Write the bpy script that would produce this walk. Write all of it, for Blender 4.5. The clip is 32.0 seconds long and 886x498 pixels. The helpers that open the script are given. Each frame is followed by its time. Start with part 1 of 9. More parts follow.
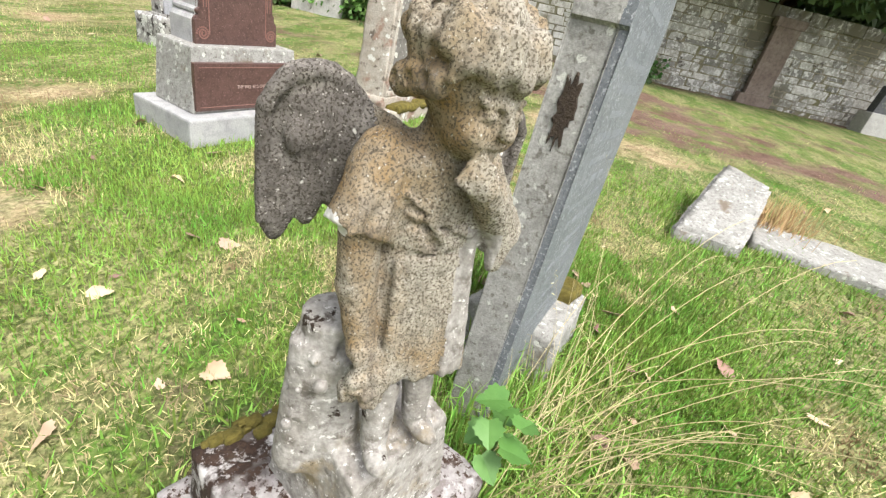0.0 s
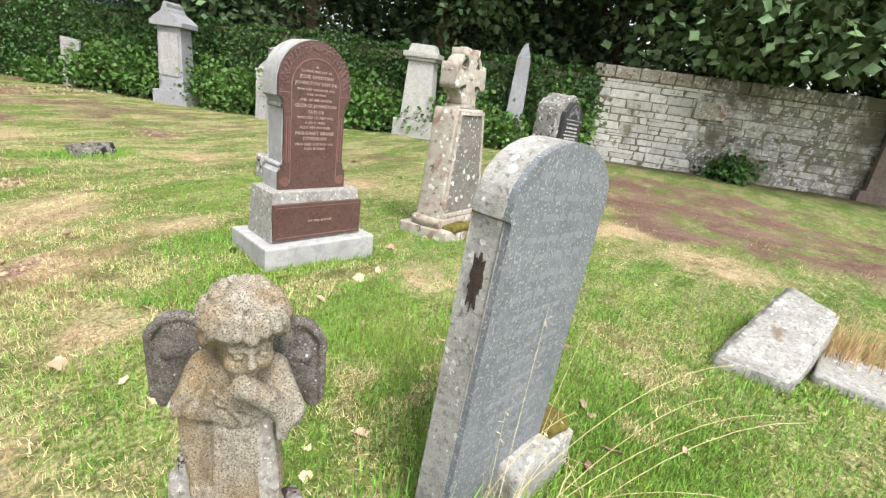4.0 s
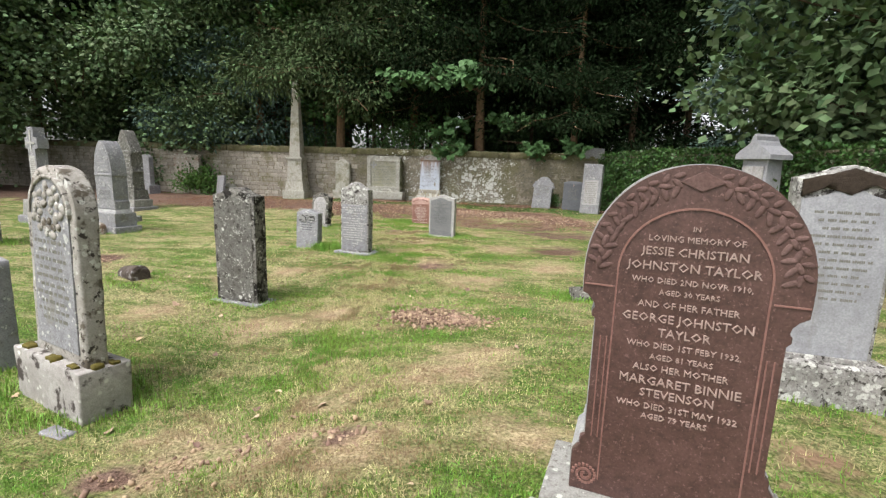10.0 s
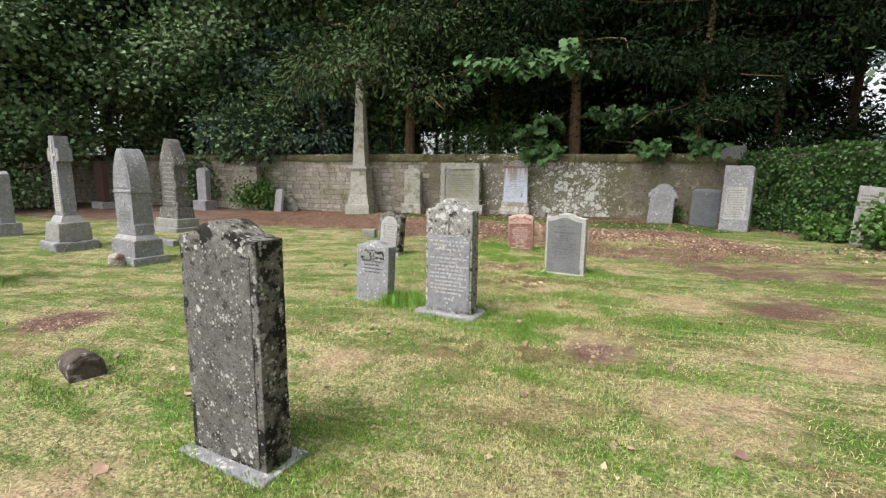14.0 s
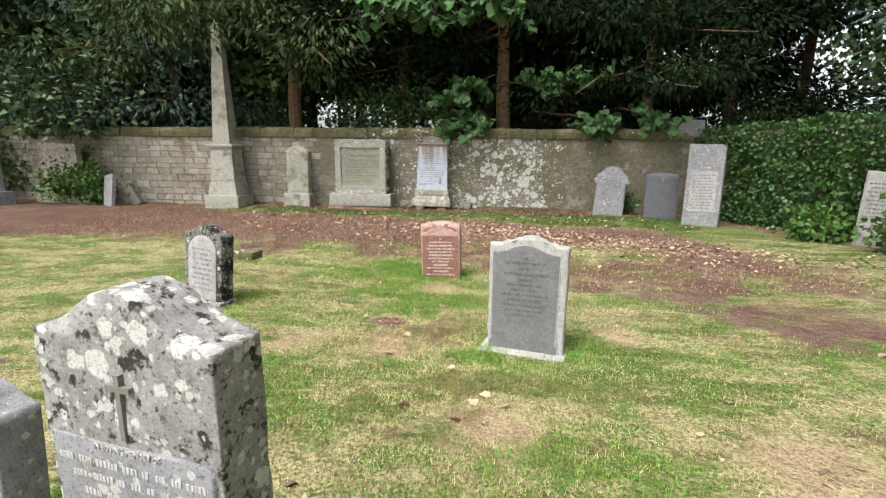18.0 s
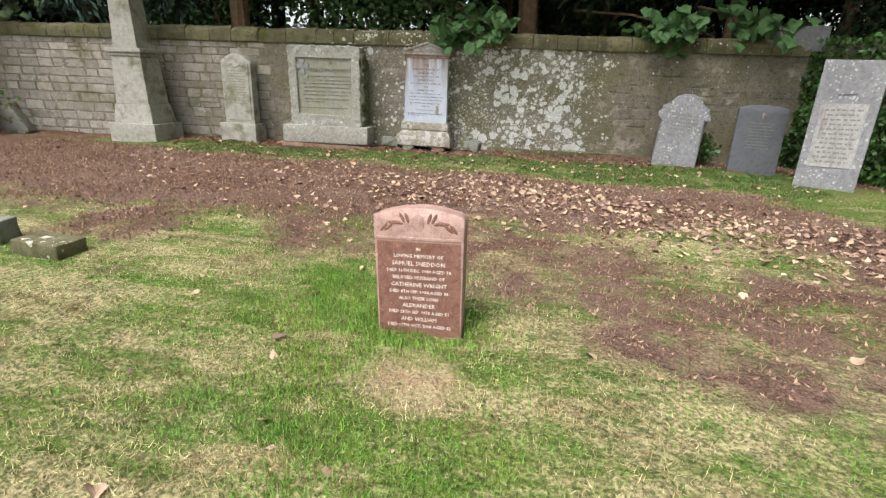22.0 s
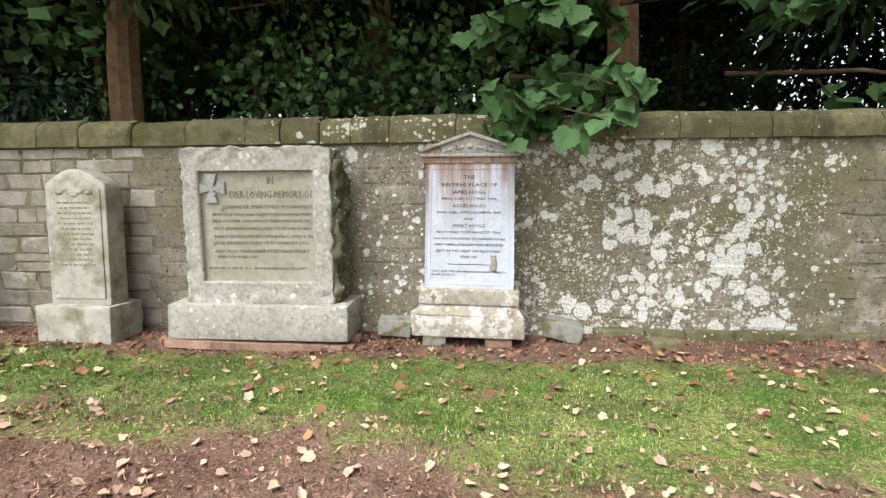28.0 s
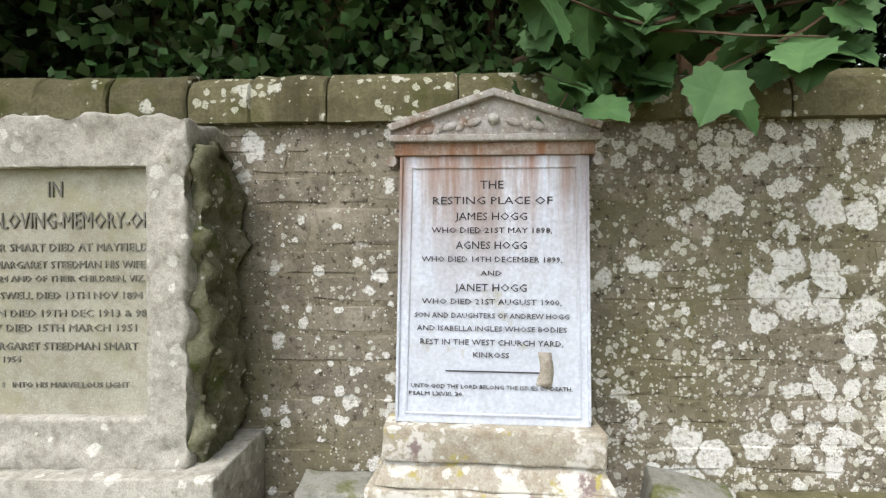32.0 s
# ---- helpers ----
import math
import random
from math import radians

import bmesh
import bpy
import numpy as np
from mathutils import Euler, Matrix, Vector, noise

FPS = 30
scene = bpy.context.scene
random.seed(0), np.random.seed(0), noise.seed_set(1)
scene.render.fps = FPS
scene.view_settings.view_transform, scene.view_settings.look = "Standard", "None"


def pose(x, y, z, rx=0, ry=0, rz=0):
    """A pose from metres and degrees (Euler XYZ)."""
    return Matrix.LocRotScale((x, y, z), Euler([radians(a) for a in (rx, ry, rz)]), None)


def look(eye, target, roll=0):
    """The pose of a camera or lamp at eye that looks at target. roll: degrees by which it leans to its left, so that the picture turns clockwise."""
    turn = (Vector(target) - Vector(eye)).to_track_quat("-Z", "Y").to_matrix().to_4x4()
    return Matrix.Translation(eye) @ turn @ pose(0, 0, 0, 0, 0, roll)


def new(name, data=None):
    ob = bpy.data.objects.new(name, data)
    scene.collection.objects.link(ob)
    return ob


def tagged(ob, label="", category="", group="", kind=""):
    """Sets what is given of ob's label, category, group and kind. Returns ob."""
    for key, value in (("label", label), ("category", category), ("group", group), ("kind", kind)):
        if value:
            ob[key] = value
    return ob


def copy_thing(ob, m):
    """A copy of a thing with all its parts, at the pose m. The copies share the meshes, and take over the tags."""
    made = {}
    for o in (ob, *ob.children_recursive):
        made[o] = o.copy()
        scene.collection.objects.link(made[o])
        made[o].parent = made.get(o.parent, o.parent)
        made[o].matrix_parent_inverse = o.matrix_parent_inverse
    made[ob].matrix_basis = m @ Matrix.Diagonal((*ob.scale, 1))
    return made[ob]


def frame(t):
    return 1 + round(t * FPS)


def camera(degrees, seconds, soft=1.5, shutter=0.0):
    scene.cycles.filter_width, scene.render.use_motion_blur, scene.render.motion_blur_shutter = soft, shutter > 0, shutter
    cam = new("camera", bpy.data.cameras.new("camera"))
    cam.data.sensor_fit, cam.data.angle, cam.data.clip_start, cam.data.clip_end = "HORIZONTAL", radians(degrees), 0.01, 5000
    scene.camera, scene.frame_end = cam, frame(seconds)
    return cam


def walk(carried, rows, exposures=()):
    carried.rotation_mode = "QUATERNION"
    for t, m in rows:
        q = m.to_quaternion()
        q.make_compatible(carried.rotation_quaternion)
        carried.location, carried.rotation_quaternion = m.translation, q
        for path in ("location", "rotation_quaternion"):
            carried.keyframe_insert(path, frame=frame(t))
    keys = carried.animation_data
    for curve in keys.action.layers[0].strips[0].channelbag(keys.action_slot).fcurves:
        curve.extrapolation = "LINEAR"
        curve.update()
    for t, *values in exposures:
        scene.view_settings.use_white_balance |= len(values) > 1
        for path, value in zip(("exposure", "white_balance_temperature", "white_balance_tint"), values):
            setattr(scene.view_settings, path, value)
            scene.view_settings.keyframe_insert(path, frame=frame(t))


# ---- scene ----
cam = camera(87.7, 32.0, 1.3)
PATH = [
    (0, (2.467, -20.056, 1.047), (4.17, -19.612, 0.096), 13.0),
    (0.5, (2.456, -20.057, 1.012), (4.155, -19.64, 0.043), 13.0),
    (1, (2.441, -20.065, 0.985), (4.134, -19.666, -0.002), 13.0),
    (1.5, (2.419, -20.083, 0.971), (4.107, -19.693, -0.028), 12.7),
    (2, (2.348, -20.115, 1.03), (4.037, -19.675, 0.053), 11.8),
    (2.5, (2.268, -20.159, 1.11), (3.946, -19.571, 0.194), 10.6),
    (3, (2.222, -20.289, 1.226), (3.884, -19.543, 0.403), 9.5),
    (3.5, (2.255, -20.427, 1.292), (3.904, -19.564, 0.562), 9.2),
    (4, (2.49, -20.417, 1.315), (4.127, -19.469, 0.665), 8.0),
    (4.5, (2.693, -20.444, 1.345), (4.303, -19.413, 0.758), 7.4),
    (6.5, (3.698, -20.69, 1.41), (5.211, -19.45, 0.993), 5.9),
    (7, (3.996, -20.686, 1.417), (5.411, -19.325, 1.036), 5.6),
    (7.5, (4.168, -20.592, 1.435), (5.427, -19.083, 1.064), 5.0),
    (8, (4.308, -20.319, 1.437), (5.272, -18.602, 1.084), 4.0),
    (8.5, (4.371, -20.065, 1.433), (5.002, -18.198, 1.09), 3.7),
    (9, (4.438, -19.842, 1.441), (4.678, -17.882, 1.122), 3.3),
    (9.5, (4.337, -19.59, 1.426), (4.296, -17.619, 1.092), 2.7),
    (10, (4.157, -19.328, 1.457), (3.838, -17.383, 1.111), 1.9),
    (10.5, (3.981, -18.99, 1.424), (3.468, -17.09, 1.067), 1.5),
    (11, (3.847, -18.633, 1.453), (3.259, -16.755, 1.098), 1.1),
    (11.5, (3.618, -18.382, 1.438), (3.006, -16.512, 1.082), 1.0),
    (12, (3.405, -18.098, 1.466), (2.777, -16.233, 1.111), 1.0),
    (12.5, (3.258, -17.656, 1.438), (2.625, -15.791, 1.091), 0.9),
    (13, (3.076, -17.246, 1.447), (2.453, -15.377, 1.101), 0.7),
    (13.5, (2.867, -16.838, 1.46), (2.26, -14.96, 1.132), 0.6),
    (14, (2.731, -16.402, 1.402), (2.151, -14.514, 1.089), 0.7),
    (14.5, (2.621, -15.901, 1.387), (2.067, -14.004, 1.079), 0.7),
    (16.5, (2.322, -14.021, 1.403), (1.92, -12.088, 1.083), 0.7),
    (17, (2.357, -13.574, 1.404), (2.005, -11.634, 1.073), 0.7),
    (17.5, (2.326, -13.185, 1.441), (2.02, -11.24, 1.092), 0.7),
    (18, (2.25, -12.812, 1.468), (2.009, -10.867, 1.07), 0.7),
    (18.5, (2.323, -12.435, 1.433), (2.164, -10.501, 0.946), 0.6),
    (19, (2.371, -12.042, 1.393), (2.298, -10.134, 0.8), 0.4),
    (19.5, (2.357, -11.664, 1.355), (2.291, -9.79, 0.661), 1.3),
    (20, (2.379, -11.295, 1.324), (2.243, -9.412, 0.663), 2.0),
    (20.5, (2.324, -10.922, 1.314), (2.127, -9.032, 0.687), 2.6),
    (21, (2.226, -10.458, 1.329), (1.981, -8.573, 0.707), 2.3),
    (21.5, (2.081, -9.932, 1.288), (1.828, -8.05, 0.659), 2.3),
    (22, (1.926, -9.474, 1.288), (1.7, -7.607, 0.609), 2.1),
    (22.5, (1.698, -9.129, 1.285), (1.494, -7.268, 0.581), 2.3),
    (23, (1.531, -8.761, 1.25), (1.336, -6.898, 0.548), 2.4),
    (23.5, (1.36, -8.369, 1.236), (1.203, -6.479, 0.597), 2.0),
    (24, (1.127, -7.962, 1.28), (1.003, -6.039, 0.739), 1.4),
    (24.5, (0.996, -7.51, 1.41), (0.881, -5.575, 0.92), 1.0),
    (25, (0.881, -7.021, 1.542), (0.783, -5.074, 1.098), 0.5),
    (25.5, (0.692, -6.662, 1.609), (0.581, -4.702, 1.227), 0.3),
    (26, (0.624, -6.204, 1.599), (0.496, -4.239, 1.251), 0.2),
    (26.5, (0.575, -5.818, 1.57), (0.446, -3.849, 1.246), 0.1),
    (28.5, (0.443, -4.197, 1.365), (0.272, -2.214, 1.166), -0.4),
    (29, (0.426, -3.898, 1.359), (0.243, -1.915, 1.178), -0.4),
    (29.5, (0.436, -3.57, 1.336), (0.272, -1.583, 1.184), -0.2),
    (30, (0.41, -3.23, 1.296), (0.275, -1.237, 1.188), -0.2),
    (30.5, (0.313, -2.906, 1.309), (0.198, -0.91, 1.241), -0.1),
    (31, (0.265, -2.611, 1.303), (0.172, -0.614, 1.253), -0.2),
    (31.5, (0.266, -2.375, 1.303), (0.205, -0.376, 1.293), -0.3),
    (32, (0.213, -2.294, 1.302), (0.169, -0.294, 1.3), -0.3),
]
EXPOSURES = ((0, 1.4), (4, 1.38), (7, 1.36), (9, 1.13), (11, 0.86), (14, 0.92), (17, 1.1), (20, 1.08), (22, 0.98), (24, 1.02), (26, 1.4), (30, 1.52), (32, 1.42))

walk(cam, [(t, look(eye, target, roll)) for t, eye, target, roll in PATH], EXPOSURES)

# ---- world and light: bright overcast, with a wide soft sun from the open side ----
world = bpy.data.worlds.new("sky_world")
scene.world = world
world.use_nodes = True
SUN_EL, SUN_AZ = 60.0, 215.0
_nt = world.node_tree
_sky = _nt.nodes.new("ShaderNodeTexSky")
_sky.sky_type = "NISHITA"
_sky.sun_disc = False
_sky.sun_elevation = radians(SUN_EL)
_sky.sun_rotation = radians(SUN_AZ)
_sky.dust_density = 4.0
_hsv = _nt.nodes.new("ShaderNodeHueSaturation")
_hsv.inputs["Saturation"].default_value = 0.25
_bg = _nt.nodes["Background"]
_nt.links.new(_sky.outputs[0], _hsv.inputs["Color"])
_nt.links.new(_hsv.outputs[0], _bg.inputs[0])
_bg.inputs[1].default_value = 0.165
sun = new("sun", bpy.data.lights.new("sun", "SUN"))
sun.data.energy, sun.data.angle, sun.data.color = 1.15, radians(18), (1.0, 0.95, 0.88)
_az, _el = radians(SUN_AZ), radians(SUN_EL)
sun.matrix_world = look((0, 0, 0), (-math.sin(_az) * math.cos(_el), -math.cos(_az) * math.cos(_el), -math.sin(_el)))

# ---- materials ----
def node_mat(name, rough=0.9, spec=0.3):
    m = bpy.data.materials.new(name)
    m.use_nodes = True
    b = m.node_tree.nodes["Principled BSDF"]
    b.inputs["Roughness"].default_value = rough
    b.inputs["Specular IOR Level"].default_value = spec
    return m, m.node_tree, b


def noise_fac(nt, scale, lo, hi, detail=4.0, rough=0.6, seed=0.0, kind="noise", stretch=(1, 1, 1)):
    """A mask from 0 to 1 in world space, with its ramp between lo and hi."""
    geo = nt.nodes.new("ShaderNodeNewGeometry")
    mp = nt.nodes.new("ShaderNodeMapping")
    mp.inputs["Location"].default_value = (seed * 3.7, seed * 1.9, seed * 2.3)
    mp.inputs["Scale"].default_value = stretch
    nt.links.new(geo.outputs["Position"], mp.inputs["Vector"])
    if kind == "noise":
        n = nt.nodes.new("ShaderNodeTexNoise")
        n.inputs["Detail"].default_value = detail
        n.inputs["Roughness"].default_value = rough
        out = n.outputs["Fac"]
        nt.links.new(mp.outputs[0], n.inputs["Vector"])
    else:
        w = nt.nodes.new("ShaderNodeTexNoise")
        w.inputs["Scale"].default_value = scale * 1.6
        w.inputs["Detail"].default_value = 3.0
        nt.links.new(mp.outputs[0], w.inputs["Vector"])
        mx = nt.nodes.new("ShaderNodeMix")
        mx.data_type = "VECTOR"
        mx.inputs[0].default_value = 0.35 / scale
        add = nt.nodes.new("ShaderNodeVectorMath")
        add.operation = "MULTIPLY_ADD"
        add.inputs[1].default_value = (0.5 / scale, 0.5 / scale, 0.5 / scale)
        nt.links.new(w.outputs["Color"], add.inputs[0])
        nt.links.new(mp.outputs[0], add.inputs[2])
        n = nt.nodes.new("ShaderNodeTexVoronoi")
        n.inputs["Randomness"].default_value = 1.0
        out = n.outputs["Distance"]
        nt.links.new(add.outputs[0], n.inputs["Vector"])
    n.inputs["Scale"].default_value = scale
    r = nt.nodes.new("ShaderNodeMapRange")
    r.inputs["From Min"].default_value = lo
    r.inputs["From Max"].default_value = hi
    nt.links.new(out, r.inputs["Value"])
    return r.outputs[0]


def mul(nt, a, b):
    m = nt.nodes.new("ShaderNodeMath")
    m.operation = "MULTIPLY"
    for i, v in enumerate((a, b)):
        if isinstance(v, (int, float)):
            m.inputs[i].default_value = v
        else:
            nt.links.new(v, m.inputs[i])
    return m.outputs[0]


def mix_col(nt, fac, a, b):
    m = nt.nodes.new("ShaderNodeMix")
    m.data_type = "RGBA"
    if isinstance(fac, (int, float)):
        m.inputs[0].default_value = fac
    else:
        nt.links.new(fac, m.inputs[0])
    for i, c in ((6, a), (7, b)):
        if isinstance(c, tuple):
            m.inputs[i].default_value = (*c, 1)
        else:
            nt.links.new(c, m.inputs[i])
    return m.outputs[2]


def bump(nt, b, height, strength, dist=0.01, prev=None):
    n = nt.nodes.new("ShaderNodeBump")
    n.inputs["Strength"].default_value = strength
    n.inputs["Distance"].default_value = dist
    nt.links.new(height, n.inputs["Height"])
    if prev is not None:
        nt.links.new(prev, n.inputs["Normal"])
    nt.links.new(n.outputs[0], b.inputs["Normal"])
    return n.outputs[0]


def lichen_fac(nt, scale, size, seed, zone=None):
    """Round lichen colonies of mixed sizes, crowded in some places and sparse in others."""
    geo = nt.nodes.new("ShaderNodeNewGeometry")
    warp = nt.nodes.new("ShaderNodeTexNoise")
    warp.inputs["Scale"].default_value = scale * 2.2
    warp.inputs["Detail"].default_value = 4.0
    nt.links.new(geo.outputs["Position"], warp.inputs["Vector"])
    add = nt.nodes.new("ShaderNodeVectorMath")
    add.operation = "MULTIPLY_ADD"
    add.inputs[1].default_value = (0.62 / scale, 0.62 / scale, 0.62 / scale)
    nt.links.new(warp.outputs["Color"], add.inputs[0])
    nt.links.new(geo.outputs["Position"], add.inputs[2])
    off = nt.nodes.new("ShaderNodeVectorMath")
    off.inputs[1].default_value = (seed * 1.37, seed * 0.71, seed * 2.13)
    nt.links.new(add.outputs[0], off.inputs[0])
    v = nt.nodes.new("ShaderNodeTexVoronoi")
    v.inputs["Scale"].default_value = scale
    nt.links.new(off.outputs[0], v.inputs["Vector"])
    sep = nt.nodes.new("ShaderNodeSeparateColor")
    nt.links.new(v.outputs["Color"], sep.inputs[0])
    dens = noise_fac(nt, scale * 0.2, 0.30, 0.62, 4, 0.6, seed + 2)
    if zone:
        sx = nt.nodes.new("ShaderNodeSeparateXYZ")
        nt.links.new(geo.outputs["Position"], sx.inputs[0])
        for a, b, lo, hi in zone:
            r = nt.nodes.new("ShaderNodeMapRange")
            r.inputs["From Min"].default_value, r.inputs["From Max"].default_value = a, b
            r.inputs["To Min"].default_value, r.inputs["To Max"].default_value = lo, hi
            nt.links.new(sx.outputs[0], r.inputs["Value"])
            dens = mul(nt, dens, r.outputs[0])
    radius = mul(nt, mul(nt, sep.outputs[0], dens), size)
    d = nt.nodes.new("ShaderNodeMath")
    d.operation = "SUBTRACT"
    nt.links.new(radius, d.inputs[0])
    nt.links.new(v.outputs["Distance"], d.inputs[1])
    e = nt.nodes.new("ShaderNodeMapRange")
    e.inputs["From Min"].default_value, e.inputs["From Max"].default_value = 0.0, 0.05
    nt.links.new(d.outputs[0], e.inputs["Value"])
    return mul(nt, e.outputs[0], noise_fac(nt, scale * 8, 0.33, 0.52, 4, 0.7, seed=seed + 5))


def stone_mat(name, base, light, dark, grain=90.0, blotch=3.0, rough=0.9, layers=(), relief=0.5, spec=0.25, tint=0.0, zone=None, island=False):
    """Weathered stone: two-scale mottling and layers of lichen, algae or moss: (kind, scale, lo, hi, colour, seed)."""
    m, nt, b = node_mat(name, rough, spec)
    col = mix_col(nt, noise_fac(nt, blotch, 0.35, 0.65, 5), base, light)
    col = mix_col(nt, mul(nt, noise_fac(nt, blotch * 4.3, 0.45, 0.7, 4, seed=3), 0.7), col, dark)
    fine = noise_fac(nt, grain, 0.3, 0.7, 3, seed=5)
    col = mix_col(nt, mul(nt, fine, 0.45), col, tuple(c * 0.45 for c in dark))
    if tint:
        ob = nt.nodes.new("ShaderNodeNewGeometry" if island else "ShaderNodeObjectInfo")
        hs = nt.nodes.new("ShaderNodeHueSaturation")
        mr = nt.nodes.new("ShaderNodeMapRange")
        mr.inputs["To Min"].default_value, mr.inputs["To Max"].default_value = 1 - tint, 1 + tint
        nt.links.new(ob.outputs["Random Per Island" if island else "Random"], mr.inputs["Value"])
        nt.links.new(mr.outputs[0], hs.inputs["Value"])
        nt.links.new(col, hs.inputs["Color"])
        col = hs.outputs[0]
    for kind, scale, lo, hi, colour, seed in layers:
        if kind == "spots":
            f = noise_fac(nt, scale, hi, lo, seed=seed, kind="voronoi")
            f = mul(nt, f, noise_fac(nt, scale * 0.22, 0.42, 0.56, 3, seed=seed + 1))
        elif kind == "blobs":
            f = noise_fac(nt, scale, hi, lo, seed=seed, kind="voronoi")
            f = mul(nt, f, noise_fac(nt, scale * 0.3, 0.34, 0.40, 3, seed=seed + 1))
        elif kind == "crust":
            f = mul(nt, noise_fac(nt, scale, lo, hi, 5, 0.7, seed=seed), noise_fac(nt, scale * 0.14, 0.44, 0.52, 4, seed=seed + 1))
        elif kind == "lichen":
            f = lichen_fac(nt, scale, lo, seed, zone)
        elif kind == "drip":
            f = noise_fac(nt, scale, 0.42, 0.62, 5, seed=seed, stretch=(1, 1, 0.07))
            sz = nt.nodes.new("ShaderNodeSeparateXYZ")
            nt.links.new(nt.nodes.new("ShaderNodeNewGeometry").outputs["Position"], sz.inputs[0])
            rz = nt.nodes.new("ShaderNodeMapRange")
            rz.inputs["From Min"].default_value, rz.inputs["From Max"].default_value = lo, hi
            nt.links.new(sz.outputs[2], rz.inputs["Value"])
            f = mul(nt, f, rz.outputs[0])
        elif kind == "streak":
            f = noise_fac(nt, scale, lo, hi, 5, seed=seed, stretch=(1, 1, 0.12))
        else:
            f = noise_fac(nt, scale, lo, hi, 6, 0.65, seed=seed)
        col = mix_col(nt, f, col, colour)
    nt.links.new(col, b.inputs["Base Color"])
    p = bump(nt, b, noise_fac(nt, grain * 0.5, 0.2, 0.8, 5, seed=8), relief * 0.6, 0.004)
    bump(nt, b, noise_fac(nt, 14, 0.2, 0.8, 5, seed=9), relief * 0.6, 0.012, p)
    return m


def plain_mat(name, c, c2, scale=20.0, rough=0.8, spec=0.3, relief=0.3, rand=0.0, trans=0.0):
    m, nt, b = node_mat(name, rough, spec)
    col = mix_col(nt, noise_fac(nt, scale, 0.3, 0.7, 4), c, c2)
    if rand:
        g = nt.nodes.new("ShaderNodeNewGeometry")
        hs = nt.nodes.new("ShaderNodeHueSaturation")
        mr = nt.nodes.new("ShaderNodeMapRange")
        mr.inputs["To Min"].default_value, mr.inputs["To Max"].default_value = 1 - rand, 1 + rand
        nt.links.new(g.outputs["Random Per Island"], mr.inputs["Value"])
        nt.links.new(mr.outputs[0], hs.inputs["Value"])
        mh = nt.nodes.new("ShaderNodeMapRange")
        mh.inputs["To Min"].default_value, mh.inputs["To Max"].default_value = 0.5 - rand * 0.06, 0.5 + rand * 0.06
        nt.links.new(g.outputs["Random Per Island"], mh.inputs["Value"])
        nt.links.new(mh.outputs[0], hs.inputs["Hue"])
        nt.links.new(col, hs.inputs["Color"])
        col = hs.outputs[0]
    nt.links.new(col, b.inputs["Base Color"])
    if trans:
        b.inputs["Transmission Weight"].default_value = 0.0
        b.inputs["Subsurface Weight"].default_value = 0.0
    if relief:
        bump(nt, b, noise_fac(nt, scale * 3, 0.2, 0.8, 4, seed=2), relief, 0.005)
    return m


WHITE_L, GREY_L, BLACK_L = (0.62, 0.62, 0.56), (0.42, 0.43, 0.38), (0.018, 0.016, 0.014)
MOSS, ALGAE, RUST = (0.11, 0.10, 0.015), (0.14, 0.15, 0.07), (0.20, 0.09, 0.035)
M_RED = stone_mat("red_granite", (0.088, 0.046, 0.039), (0.122, 0.066, 0.057), (0.05, 0.026, 0.022), 150, 9, 0.45, (("noise", 120, 0.58, 0.64, (0.17, 0.10, 0.088), 3),), 0.08, 0.45)
M_REDCUT = stone_mat("unpolished_red_granite", (0.13, 0.075, 0.066), (0.17, 0.105, 0.094), (0.08, 0.045, 0.04), 150, 9, 0.85, (), 0.3, 0.3)
M_GRANITE = stone_mat("grey_granite", (0.36, 0.36, 0.36), (0.46, 0.46, 0.45), (0.24, 0.24, 0.25), 220, 4, 0.8, (("noise", 7, 0.62, 0.72, (0.2, 0.19, 0.17), 4),), 0.4)
M_GRANITE_L = stone_mat("lichened_granite", (0.31, 0.305, 0.285), (0.40, 0.395, 0.37), (0.18, 0.175, 0.165), 200, 9, 0.9, (("noise", 60, 0.56, 0.64, (0.15, 0.14, 0.125), 9), ("lichen", 30, 0.6, 0, (0.50, 0.50, 0.46), 2), ("noise", 5, 0.62, 0.7, (0.16, 0.13, 0.10), 6)), 0.6)
M_BLUE = stone_mat("blue_grey_granite", (0.155, 0.17, 0.185), (0.205, 0.22, 0.235), (0.095, 0.105, 0.115), 280, 5, 0.6, (("noise", 130, 0.55, 0.62, (0.33, 0.345, 0.36), 3), ("noise", 150, 0.56, 0.62, (0.09, 0.10, 0.11), 8)), 0.25, 0.4)
M_SAND = stone_mat("pale_sandstone", (0.385, 0.35, 0.295), (0.47, 0.44, 0.39), (0.26, 0.22, 0.175), 120, 4, 0.92, (("noise", 6, 0.54, 0.62, (0.24, 0.165, 0.13), 4), ("noise", 14, 0.58, 0.64, (0.12, 0.10, 0.08), 9), ("lichen", 18, 0.65, 0, (0.56, 0.56, 0.52), 3)), 0.7)
M_SAND_GREEN = stone_mat("algae_sandstone", (0.43, 0.42, 0.37), (0.53, 0.515, 0.46), (0.30, 0.285, 0.23), 120, 3, 0.92, (("noise", 3, 0.52, 0.70, (0.17, 0.165, 0.10), 4), ("lichen", 18, 0.25, 0, WHITE_L, 3)), 0.6)
M_SLATE = stone_mat("dark_slate", (0.085, 0.088, 0.095), (0.12, 0.122, 0.13), (0.05, 0.05, 0.055), 160, 5, 0.7, (("spots", 18, 0.10, 0.18, GREY_L, 3),), 0.3)
